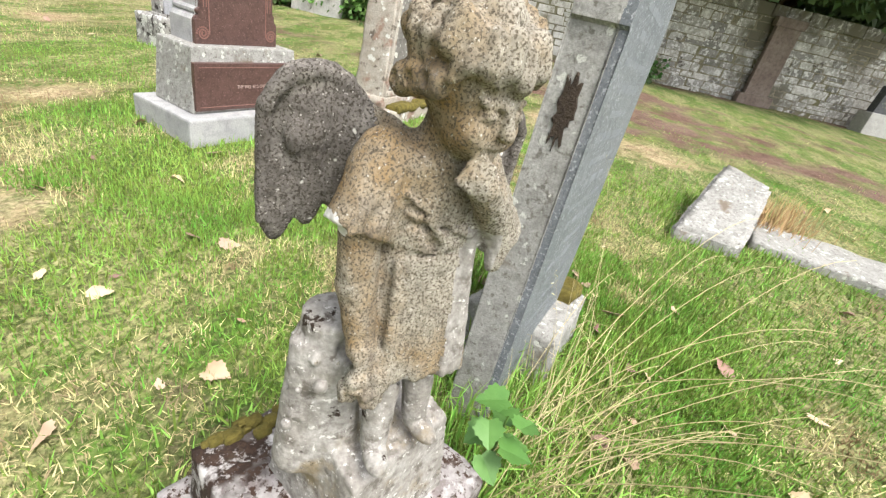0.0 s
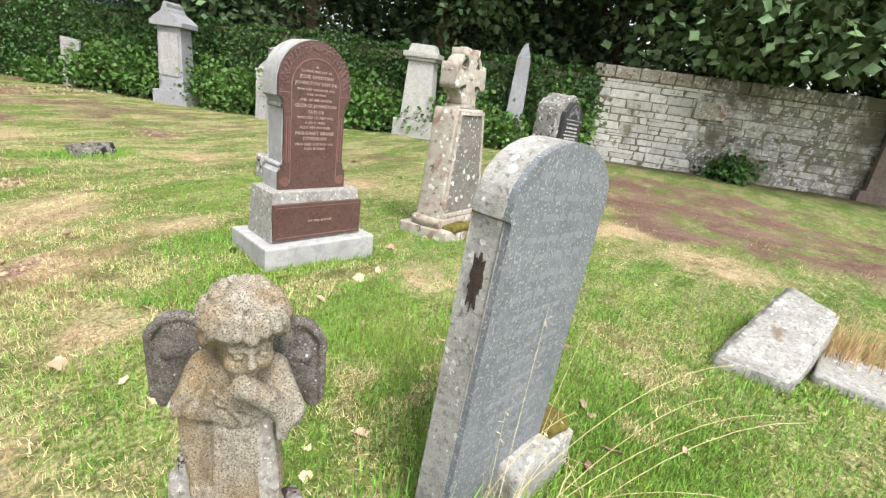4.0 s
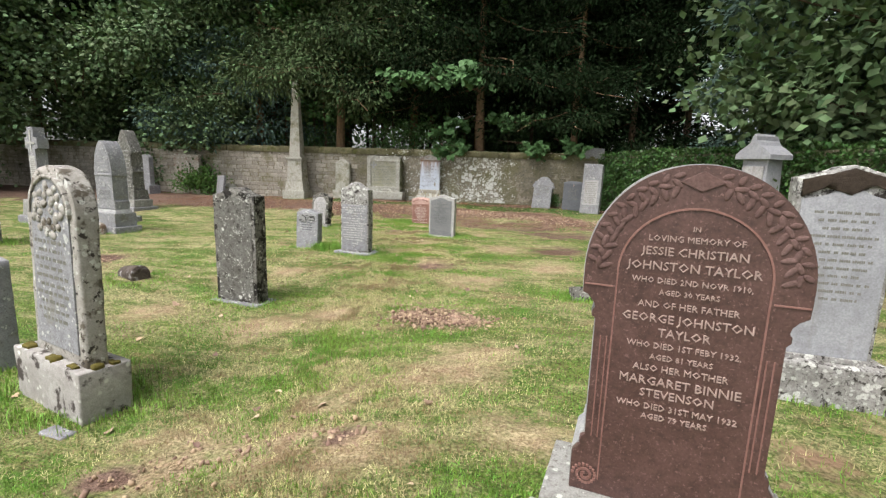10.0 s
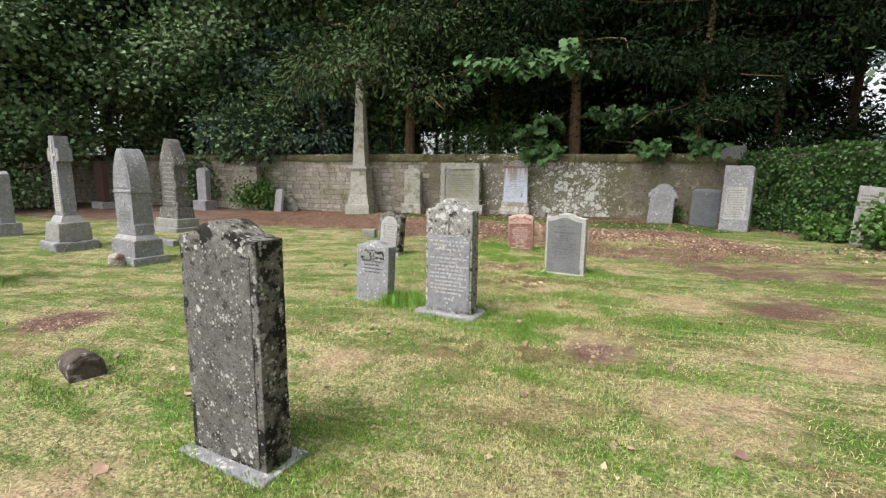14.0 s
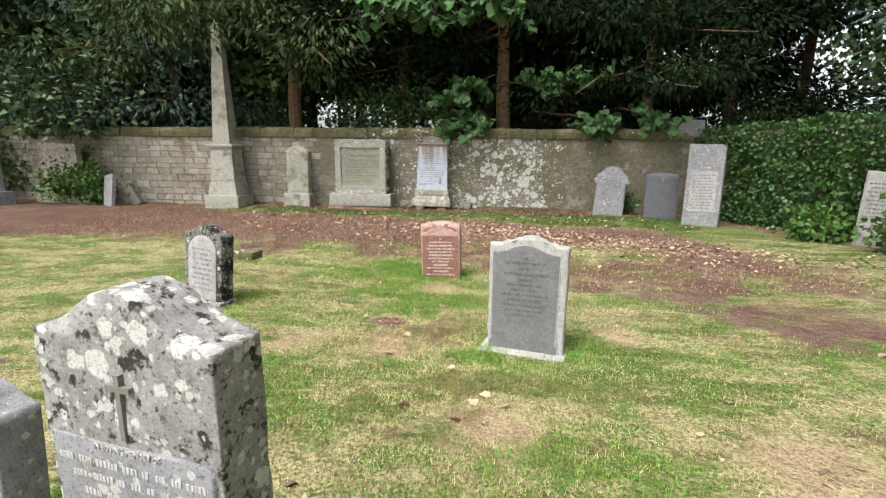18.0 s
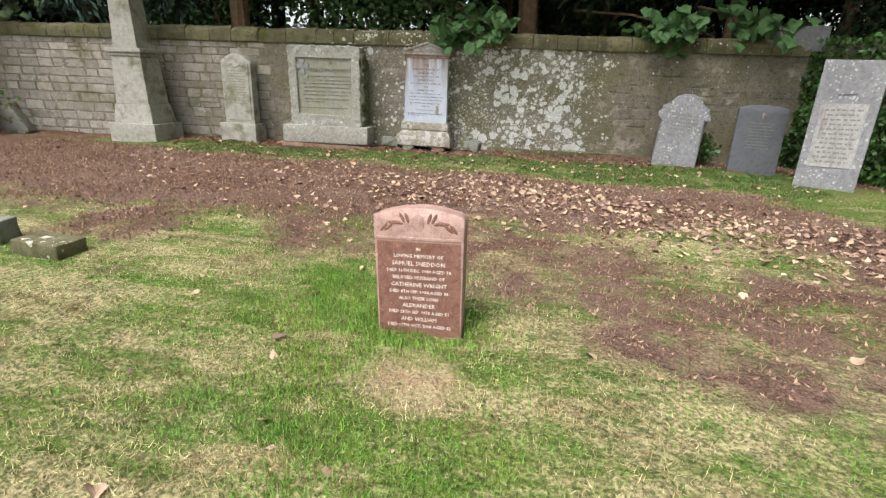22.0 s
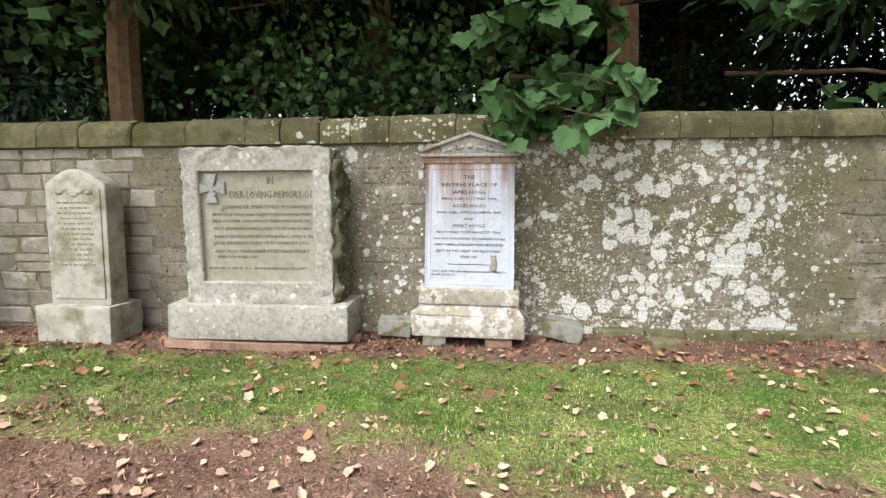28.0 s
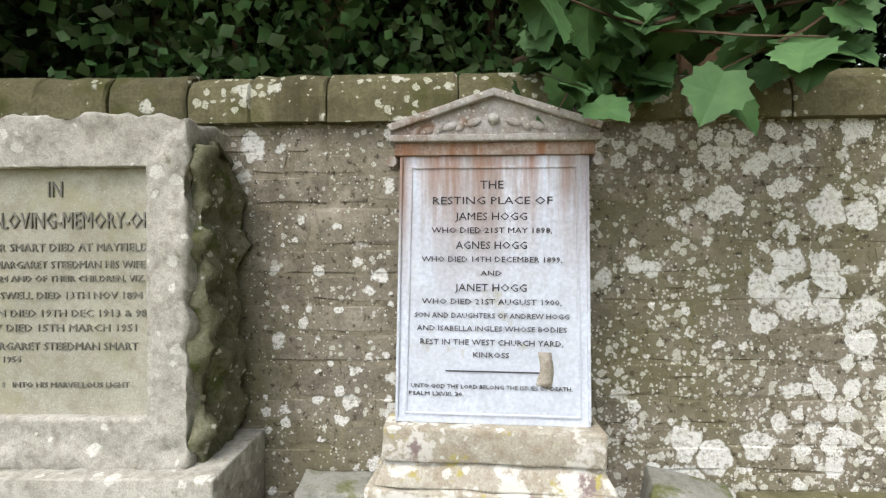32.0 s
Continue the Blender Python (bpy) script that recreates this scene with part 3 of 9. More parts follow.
def make_ground_material():
    m, nt, b = node_mat("ground_turf_and_path", 0.95, 0.15)
    grass = mix_col(nt, noise_fac(nt, 1.3, 0.38, 0.62, 5), (0.080, 0.155, 0.024), (0.165, 0.225, 0.050))
    # more straw and thatch towards the wall end
    sx = nt.nodes.new("ShaderNodeSeparateXYZ")
    nt.links.new(nt.nodes.new("ShaderNodeNewGeometry").outputs["Position"], sx.inputs[0])
    dry = nt.nodes.new("ShaderNodeMapRange")
    dry.inputs["From Min"].default_value, dry.inputs["From Max"].default_value = -17.5, -13.0
    dry.inputs["To Min"].default_value, dry.inputs["To Max"].default_value = 0.55, 1.0
    nt.links.new(sx.outputs[1], dry.inputs["Value"])
    wall = nt.nodes.new("ShaderNodeMapRange")
    wall.inputs["From Min"].default_value, wall.inputs["From Max"].default_value = -4.0, -2.8
    wall.inputs["To Min"].default_value, wall.inputs["To Max"].default_value = 1.0, 0.2
    nt.links.new(sx.outputs[1], wall.inputs["Value"])
    straw = noise_fac(nt, 1.5, 0.45, 0.54, 8, 0.78, seed=4, stretch=(0.5, 1.6, 1))
    grass = mix_col(nt, mul(nt, mul(nt, straw, wall.outputs[0]), dry.outputs[0]), grass, (0.47, 0.40, 0.225))
    thatch = noise_fac(nt, 2.6, 0.54, 0.62, 8, 0.78, seed=31, stretch=(0.8, 1.3, 1))
    grass = mix_col(nt, mul(nt, thatch, dry.outputs[0]), grass, (0.24, 0.165, 0.095))
    grass = mix_col(nt, mul(nt, noise_fac(nt, 2.3, 0.53, 0.63, 6, 0.7, seed=11), 0.85), grass, (0.085, 0.205, 0.024))
    grass = mix_col(nt, mul(nt, noise_fac(nt, 48, 0.42, 0.58, 5, 0.7, seed=6), 0.8), grass, (0.05, 0.07, 0.02))
    grass = mix_col(nt, mul(nt, noise_fac(nt, 15, 0.52, 0.64, 5, 0.7, seed=36), 0.55), grass, (0.07, 0.10, 0.024))
    grass = mix_col(nt, mul(nt, noise_fac(nt, 42, 0.55, 0.66, 5, 0.7, seed=16), 0.75), grass, (0.40, 0.36, 0.19))
    grass = mix_col(nt, noise_fac(nt, 0.75, 0.62, 0.70, 6, 0.7, seed=21), grass, (0.25, 0.165, 0.105))
    sp = nt.nodes.new("ShaderNodeAttribute")
    sp.attribute_name = "thin"
    th = nt.nodes.new("ShaderNodeMath")
    th.operation = "ADD"
    nt.links.new(sp.outputs["Fac"], th.inputs[0])
    nt.links.new(noise_fac(nt, 2.8, 0.30, 0.70, 8, 0.75, seed=41), th.inputs[1])
    tr = nt.nodes.new("ShaderNodeMapRange")
    tr.inputs["From Min"].default_value, tr.inputs["From Max"].default_value = 0.92, 1.5
    nt.links.new(th.outputs[0], tr.inputs["Value"])
    bare = mix_col(nt, noise_fac(nt, 6, 0.4, 0.62, 6, 0.7, seed=43), (0.50, 0.405, 0.25), (0.39, 0.265, 0.18))
    bare = mix_col(nt, mul(nt, noise_fac(nt, 55, 0.45, 0.6, 4, 0.7, seed=44), 0.7), bare, (0.12, 0.09, 0.045))
    grass = mix_col(nt, mul(nt, tr.outputs[0], 0.9), grass, bare)
    dirt = mix_col(nt, noise_fac(nt, 1.1, 0.4, 0.65, 5, seed=7), (0.125, 0.073, 0.055), (0.195, 0.132, 0.104))
    dirt = mix_col(nt, mul(nt, noise_fac(nt, 45, 0.5, 0.66, 4, seed=9), 0.75), dirt, (0.27, 0.185, 0.14))
    dirt = mix_col(nt, mul(nt, noise_fac(nt, 80, 0.5, 0.64, 4, seed=13), 0.8), dirt, (0.05, 0.03, 0.02))
    at = nt.nodes.new("ShaderNodeAttribute")
    at.attribute_name = "track"
    wob = noise_fac(nt, 1.6, 0.25, 0.75, 5, 0.65, seed=14)
    add = nt.nodes.new("ShaderNodeMath")
    add.operation = "MULTIPLY_ADD"
    add.inputs[1].default_value = 1.2
    nt.links.new(wob, add.inputs[0])
    nt.links.new(at.outputs["Fac"], add.inputs[2])
    r = nt.nodes.new("ShaderNodeMapRange")
    r.inputs["From Min"].default_value, r.inputs["From Max"].default_value = 0.90, 1.34
    nt.links.new(add.outputs[0], r.inputs["Value"])
    col = mix_col(nt, r.outputs[0], grass, dirt)
    nt.links.new(col, b.inputs["Base Color"])
    p = bump(nt, b, noise_fac(nt, 60, 0.2, 0.8, 5, seed=2), 0.7, 0.015)
    p = bump(nt, b, noise_fac(nt, 6, 0.2, 0.8, 4, seed=3), 0.6, 0.05, p)
    bump(nt, b, noise_fac(nt, 1.7, 0.2, 0.8, 5, 0.6, seed=8), 0.7, 0.16, p)
    return m


BARE = [(3.1, -14.8, 0.28), (3.42, -14.96, 0.36), (3.72, -15.1, 0.28), (2.15, -17.5, 0.2), (3.3, -17.2, 0.18), (1.25, -8.85, 0.24), (2.9, -12.5, 0.35), (-2.4, -13.1, 0.5), (6.6, -12.4, 0.5)]

WORN = [(0.5, -5.5, 0.8), (1.5, -5.6, 0.9), (8.9, -20.6, 0.9), (10.2, -20.0, 1.0), (9.6, -18.3, 0.7), (11.5, -19.4, 1.0), (8.8, -22.9, 1.0), (10.0, -21.6, 1.0), (8.3, -17.6, 0.5), (2.6, -6.0, 1.0), (3.3, -6.9, 0.9), (4.3, -7.0, 1.2), (5.2, -8.4, 0.9), (4.9, -10.4, 0.6), (-1.5, -5.6, 0.7), (8.4, -17.2, 0.6), (9.2, -18.6, 0.6), (8.5, -20.1, 0.8), (9.5, -19.5, 0.9), (10.6, -18.6, 0.8), (10.8, -20.8, 1.2), (9.3, -21.6, 1.1), (11.6, -20.2, 1.0)]

STRAW_SPOTS = [(2.4, -17.3, 0.6), (2.9, -17.25, 0.5), (3.4, -17.3, 0.5), (3.0, -16.6, 0.4), (5.3, -19.25, 0.5), (4.9, -19.0, 0.4), (3.8, -16.3, 0.6), (3.3, -18.2, 0.4), (2.6, -18.8, 0.35), (4.2, -17.1, 0.4), (2.9, -12.37, 0.5), (4.7, -12.2, 0.6), (3.3, -8.95, 0.35), (1.38, -9.4, 0.4), (0.85, -13.1, 0.35), (1.6, -7.65, 0.35), (2.2, -14.7, 0.4), (7.6, -19.7, 0.6), (7.2, -20.6, 0.7), (6.5, -16.8, 0.5), (3.9, -16.0, 0.5), (1.7, -15.2, 0.6), (0.2, -15.0, 0.5), (2.0, -18.2, 0.45), (0.3, -13.6, 0.5), (2.2, -10.4, 0.5), (3.9, -10.6, 0.6), (0.6, -9.4, 0.4), (3.6, -13.4, 0.6), (6.2, -14.4, 0.6), (1.5, -20.2, 0.4), (2.0, -19.3, 0.3)]


def straw_mask(x, y):
    """1 where the turf is thin and strawy."""
    return min(1.0, max(0.0, max(1.25 - math.hypot(x - bx, y - by) / br for bx, by, br in STRAW_SPOTS)))


def track_mask(x, y):
    """1 on the worn track and on the bare strip at the wall's foot, 0 on the turf."""
    d = wall_dist(x, y)
    if y > 0.2 and x < 7.2:
        return 1.0
    back = min(1, max(0, (6.0 - x) / 4.0)) * min(1, max(0, (y + 9) / 3))
    right = min(1, max(0, (-7 - y) / 5)) * min(1, max(0, (x - 5) / 2))
    lo, hi = 1.95 + 0.55 * noise.noise((x * 0.55, 0, 3)) + 0.22 * min(4, max(0, x)), 4.3 + 0.9 * back + 1.6 * right
    if x < -4:
        lo = lo - min(1.3, (-4 - x) * 0.4)
    band = min(1, max(0, (d - lo) / 0.9 + 0.5)) * min(1, max(0, (hi - d) / 1.4 + 0.5))
    foot = min(1, max(0, (0.75 - d) / 0.5 + 0.4)) * (1.0 if y > -3 else 0.6)
    band *= 1 - 0.5 * right
    band *= 1 - 0.42 * min(1, max(0, (x - 4.5) / 2.5)) * min(1, max(0, (-4.5 - y) / 2))
    worn = max(0.0, max(1.3 - math.hypot(x - bx, y - by) / br for bx, by, br in WORN))
    soil = max(0.0, max(1.2 - math.hypot(x - bx, y - by) / br for bx, by, br in BARE))
    return max(band, foot, min(1.0, soil), min(0.66, worn))


def relief(x, y):
    """Tussocks and hollows of the turf, in metres."""
    return 0.026 * noise.noise((x * 0.8, y * 1.1, 9)) + 0.017 * noise.noise((x * 1.7, y * 2.2, 0)) + 0.010 * noise.noise((x * 4.2, y * 4.6, 3)) + 0.006 * noise.noise((x * 9, y * 9, 6))


RELIEF_LO, RELIEF_STEP = (-14.0, -26.0), 0.1
RELIEF = np.array([[relief(RELIEF_LO[0] + RELIEF_STEP * i, RELIEF_LO[1] + RELIEF_STEP * j) for i in range(312)] for j in range(277)])


def relief_at(p):
    u = np.clip((p[:, 0] - RELIEF_LO[0]) / RELIEF_STEP, 0, 309.9)
    v = np.clip((p[:, 1] - RELIEF_LO[1]) / RELIEF_STEP, 0, 274.9)
    i, j = u.astype(int), v.astype(int)
    a, b = u - i, v - j
    return (RELIEF[j, i] * (1 - a) + RELIEF[j, i + 1] * a) * (1 - b) + (RELIEF[j + 1, i] * (1 - a) + RELIEF[j + 1, i + 1] * a) * b


def make_ground():
    def steps(lo, hi, fine, far):
        mid = list(np.arange(lo, hi + 1e-6, fine))
        out, s, g = [], lo, fine
        while s > -far:
            g *= 1.35
            s -= g
            out.append(s)
        out2, s, g = [], hi, fine
        while s < far:
            g *= 1.35
            s += g
            out2.append(s)
        return out[::-1] + mid + out2
    xs, ys = steps(-14, 17, 0.1, 900), steps(-26, 1.5, 0.1, 900)
    nx, ny = len(xs), len(ys)
    X, Y = np.meshgrid(xs, ys)
    num = np.zeros_like(X)
    den = np.zeros_like(X)
    for gx, gy, gz in GROUND:
        w = 1.0 / ((X - gx) ** 2 + (Y - gy) ** 2 + 1.0) ** 2
        num += w * gz
        den += w
    Z = num / den
    verts, mask, thin = [], [], []
    for j in range(ny):
        for i in range(nx):
            x, y, z = xs[i], ys[j], Z[j, i]
            if -14 <= x <= 17.05 and -26 <= y <= 1.55:
                z += relief(x, y)
            verts.append((x, y, z))
            mask.append(track_mask(x, y) if (-30 < x < 20 and -30 < y < 3) else 0.0)
            thin.append(straw_mask(x, y))
    faces = [(j * nx + i, j * nx + i + 1, (j + 1) * nx + i + 1, (j + 1) * nx + i) for j in range(ny - 1) for i in range(nx - 1)]
    ob = mesh_part("ground", verts, faces, make_ground_material())
    ob.data.shade_smooth()
    a = ob.data.attributes.new("track", "FLOAT", "POINT")
    a.data.foreach_set("value", mask)
    a = ob.data.attributes.new("thin", "FLOAT", "POINT")
    a.data.foreach_set("value", thin)
    return tagged(ob, "mown patchy turf with a worn earth track under fallen leaves", "ground", kind="structure")


ground = make_ground()


def wall_core(name, a, b, h, thick, mat, label):
    """A straight length of wall with its face on the line from a to b, the body behind it."""
    (ax, ay), (bx, by) = a, b
    L = math.hypot(bx - ax, by - ay)
    ob = part(name, bm_box(0, L, 0.006, thick, -0.35, h), mat)
    ob.matrix_world = pose(ax, ay, 0, rz=math.degrees(math.atan2(by - ay, bx - ax)))
    return tagged(ob, label, "wall", kind="structure")


wall_back = wall_core("wall_back", WALLS[0], (7.35, 0.0), 1.93, 0.5, M_MORTAR, "old rubble boundary wall with mossy coping stones")
wall_ivy = wall_core("wall_ivy", WALLS[1], WALLS[2], 2.1, 0.45, M_MORTAR, "boundary wall smothered in dark green ivy")
wall_side = wall_core("wall_side", WALLS[2], WALLS[3], 2.1, 0.45, M_MORTAR, "whitened rubble boundary wall below overhanging trees")
wall_far = wall_core("wall_far", WALLS[3], WALLS[4], 2.1, 0.45, M_MORTAR, "rubble boundary wall patched with white lichen")


# ---- gravestones ----
def put(name, x, y, rz, label, rx=0.0, ry=0.0, dz=0.0, group="", category="gravestone"):
    return thing(name, x, y, ground_z(x, y) + dz, rz, rx, ry, label, category, group)


def prof_round(w, h, shoulder=0.0, n=14):
    """A slab with a round head; shoulder: the height left above the spring as a fraction of half the width."""
    r = w / 2
    rise = r if not shoulder else r * shoulder
    return [(-r, 0), (r, 0)] + arc(0, h - rise, r, rise, 0, 180, n)


def prof_ogee(w, h, step, rise):
    """A serpentine top with small square shoulders."""
    r, z = w / 2, h - rise
    pts = [(-r, 0), (r, 0), (r, z), (r - step, z + rise * 0.02)]
    for i in range(1, 16):
        t = i / 16
        x = (r - step) * (1 - 2 * t)
        pts.append((x, z + rise * (0.5 - 0.5 * math.cos(2 * math.pi * t)) ** 0.8))
    return pts + [(-r + step, z + rise * 0.02), (-r, z)]


def base_block(parent, w, d, z0, z1, mat, bev=0.012, name="base", rock=0.0, label="", taper=0.0, y=0.0, cuts=4):
    bm = bm_box(-w / 2, w / 2, y - d / 2, y + d / 2, z0, z1, max(0.012, rock * 0.6) if rock else bev, taper)
    if rock:
        hew(bm, rock, max(w, d) / 9)
    return part(name, bm, mat, parent, label)


# red granite memorial with a round head
def red_memorial():
    g = put("red_granite_headstone", 4.58, -18.115, -13, "round-headed polished red granite headstone on a stepped grey base", dz=0.0)
    base_block(g, 0.785, 0.50, -0.07, 0.145, M_GRANITE, 0.012, "plinth", label="grey granite plinth")
    base_block(g, 0.645, 0.33, 0.145, 0.455, M_GRANITE_L, 0.008, "pedestal", taper=0.02, label="pedestal with sloping pale granite top")
    part("pedestal_panel", bm_box(-0.311, 0.311, -0.178, -0.15, 0.16, 0.39, 0.004), M_RED, g, "polished red granite panel")
    part("panel_border", bm_slab([(-0.29, 0.178), (0.29, 0.178), (0.29, 0.181), (-0.29, 0.181)], -0.1805, -0.17, 0), M_LINE, g)
    part("panel_border", bm_slab([(-0.29, 0.368), (0.29, 0.368), (0.29, 0.371), (-0.29, 0.371)], -0.1805, -0.17, 0), M_LINE, g)
    lettering(g, [("THY WILL BE DONE", 0.018, 0, 0.17)], 0.2, 0, -0.179, 0.265, M_LETTER_L, 0.001)
    below = set(g.children)
    # body: narrow waist, flared foot, wider round head
    zc = 1.066
    side = [(0.25, 0.40), (0.25, 0.515), (0.238, 0.53), (0.222, 0.54), (0.232, 0.55), (0.232, 0.562), (0.213, 0.575), (0.213, 0.925), (0.229, 0.93), (0.229, 0.946), (0.216, 0.955), (0.220, 0.972), (0.233, 0.988), (0.257, 0.995), (0.257, 1.03)]
    prof = [(-0.25, 0.40)] + side + arc(0, zc, 0.257, 0.280, 0, 180, 28) + [(-x, z) for x, z in side[::-1]][:-1]
    part("body", bm_slab(prof, -0.05, 0.13, 0.006), M_GRANITE, g, "grey granite back of the headstone")
    part("face", bm_slab([(x * 0.985, z * 0.995 + 0.004) for x, z in prof], -0.075, -0.04, 0.005), M_RED, g, "polished red granite face with carved leaf border")
    part("crest", bm_slab([(-0.05, zc + 0.235), (0, zc + 0.212), (0.05, zc + 0.235), (0, zc + 0.262)], -0.079, -0.07, 0.002), M_REDCUT, g, "pale carved diamond crest")
    ring = lambda r0, r1, a0, a1: [(x, z) for x, z in arc(0, zc, r1, r1, a0, a1, 24)] + [(x, z) for x, z in arc(0, zc, r0, r0, a1, a0, 24)]
    part("arch_moulding", bm_slab(ring(0.168, 0.173, 0, 180), -0.0785, -0.07, 0), M_LINE, g)
    for sx in (-1, 1):
        a, b = sorted((sx * 0.168, sx * 0.172))
        part("panel_line", bm_slab([(a, 0.45), (b, 0.45), (b, zc), (a, zc)], -0.0785, -0.07, 0), M_LINE, g)
        for zz0, zz1, xx in ((0.58, 0.88, 0.196), (0.58, 0.88, 0.18)):
            a, b = sorted((sx * xx, sx * (xx + 0.003)))
            part("pilaster_line", bm_slab([(a, zz0), (b, zz0), (b, zz1), (a, zz1)], -0.0785, -0.07, 0), M_LINE, g)
        bm = bmesh.new()
        for k in range(40):
            t = k / 40 * 2.2 * 2 * math.pi
            r = 0.034 * (1 - k / 48)
            v = bmesh.ops.create_cube(bm, size=0.007)["verts"]
            bmesh.ops.translate(bm, verts=v, vec=(sx * (0.205 + r * math.cos(t)), -0.076, 0.455 + r * math.sin(t)))
        part("scroll", bm, M_LINE, g)
        for k in range(11):
            ang = 2 + k * 7.2
            t = radians(ang)
            for j in range(3):
                bm = bmesh.new()
                bmesh.ops.create_uvsphere(bm, u_segments=8, v_segments=5, radius=0.5)
                bmesh.ops.scale(bm, verts=bm.verts[:], vec=(0.040 - 0.006 * j, 0.009, 0.015))
                bmesh.ops.rotate(bm, verts=bm.verts[:], cent=(0, 0, 0), matrix=Matrix.Rotation(-(t + (0.4, 1.5, 2.6)[j] + 0.5 * math.sin(k * 2.3)), 3, "Y"))
                rr = 0.203 + 0.017 * j
                bmesh.ops.translate(bm, verts=bm.verts[:], vec=(sx * rr * math.cos(t + 0.03 * j), -0.075, zc + rr * 1.08 * math.sin(t + 0.03 * j)))
                if sx < 0:
                    bmesh.ops.reverse_faces(bm, faces=bm.faces[:])
                part("carved_leaf", bm, M_REDCUT, g)
        a, b = sorted((sx * 0.178, sx * 0.25))
        part("shoulder_line", bm_slab([(a, 1.018), (b, 1.018), (b, 1.022), (a, 1.022)], -0.0785, -0.07, 0), M_LINE, g)
    L = [("IN", .013, 1.180), ("LOVING MEMORY OF", .016, 1.151), ("JESSIE CHRISTIAN", .022, 1.115), ("JOHNSTON TAYLOR", .023, 1.076), ("WHO DIED 2ND NOVR 1910,", .015, 1.042), ("AGED 30 YEARS", .014, 1.012), ("AND OF HER FATHER", .017, 0.977), ("GEORGE JOHNSTON", .023, 0.938), ("TAYLOR", .023, 0.90),
         ("WHO DIED 1ST FEBY 1932,", .016, 0.867), ("AGED 81 YEARS", .015, 0.836), ("ALSO HER MOTHER", .018, 0.803), ("MARGARET BINNIE", .024, 0.764), ("STEVENSON", .023, 0.730), ("WHO DIED 31ST MAY 1932", .017, 0.695), ("AGED 79 YEARS", .016, 0.667)]
    rows = [(text, size, z, 0) for text, size, z in L]
    lettering(g, rows, 0.30, 0, -0.077, 0, M_LETTER_L, 0.002)
    # the upright part stands on the pedestal
    fit = Matrix.Translation((0, 0, 0.453)) @ Matrix.Diagonal((0.95, 1, 0.938, 1)) @ Matrix.Translation((0, 0, -0.40))
    for ob in g.children:
        if ob not in below:
            ob.matrix_basis = fit @ ob.matrix_basis
    return g


red_memorial()


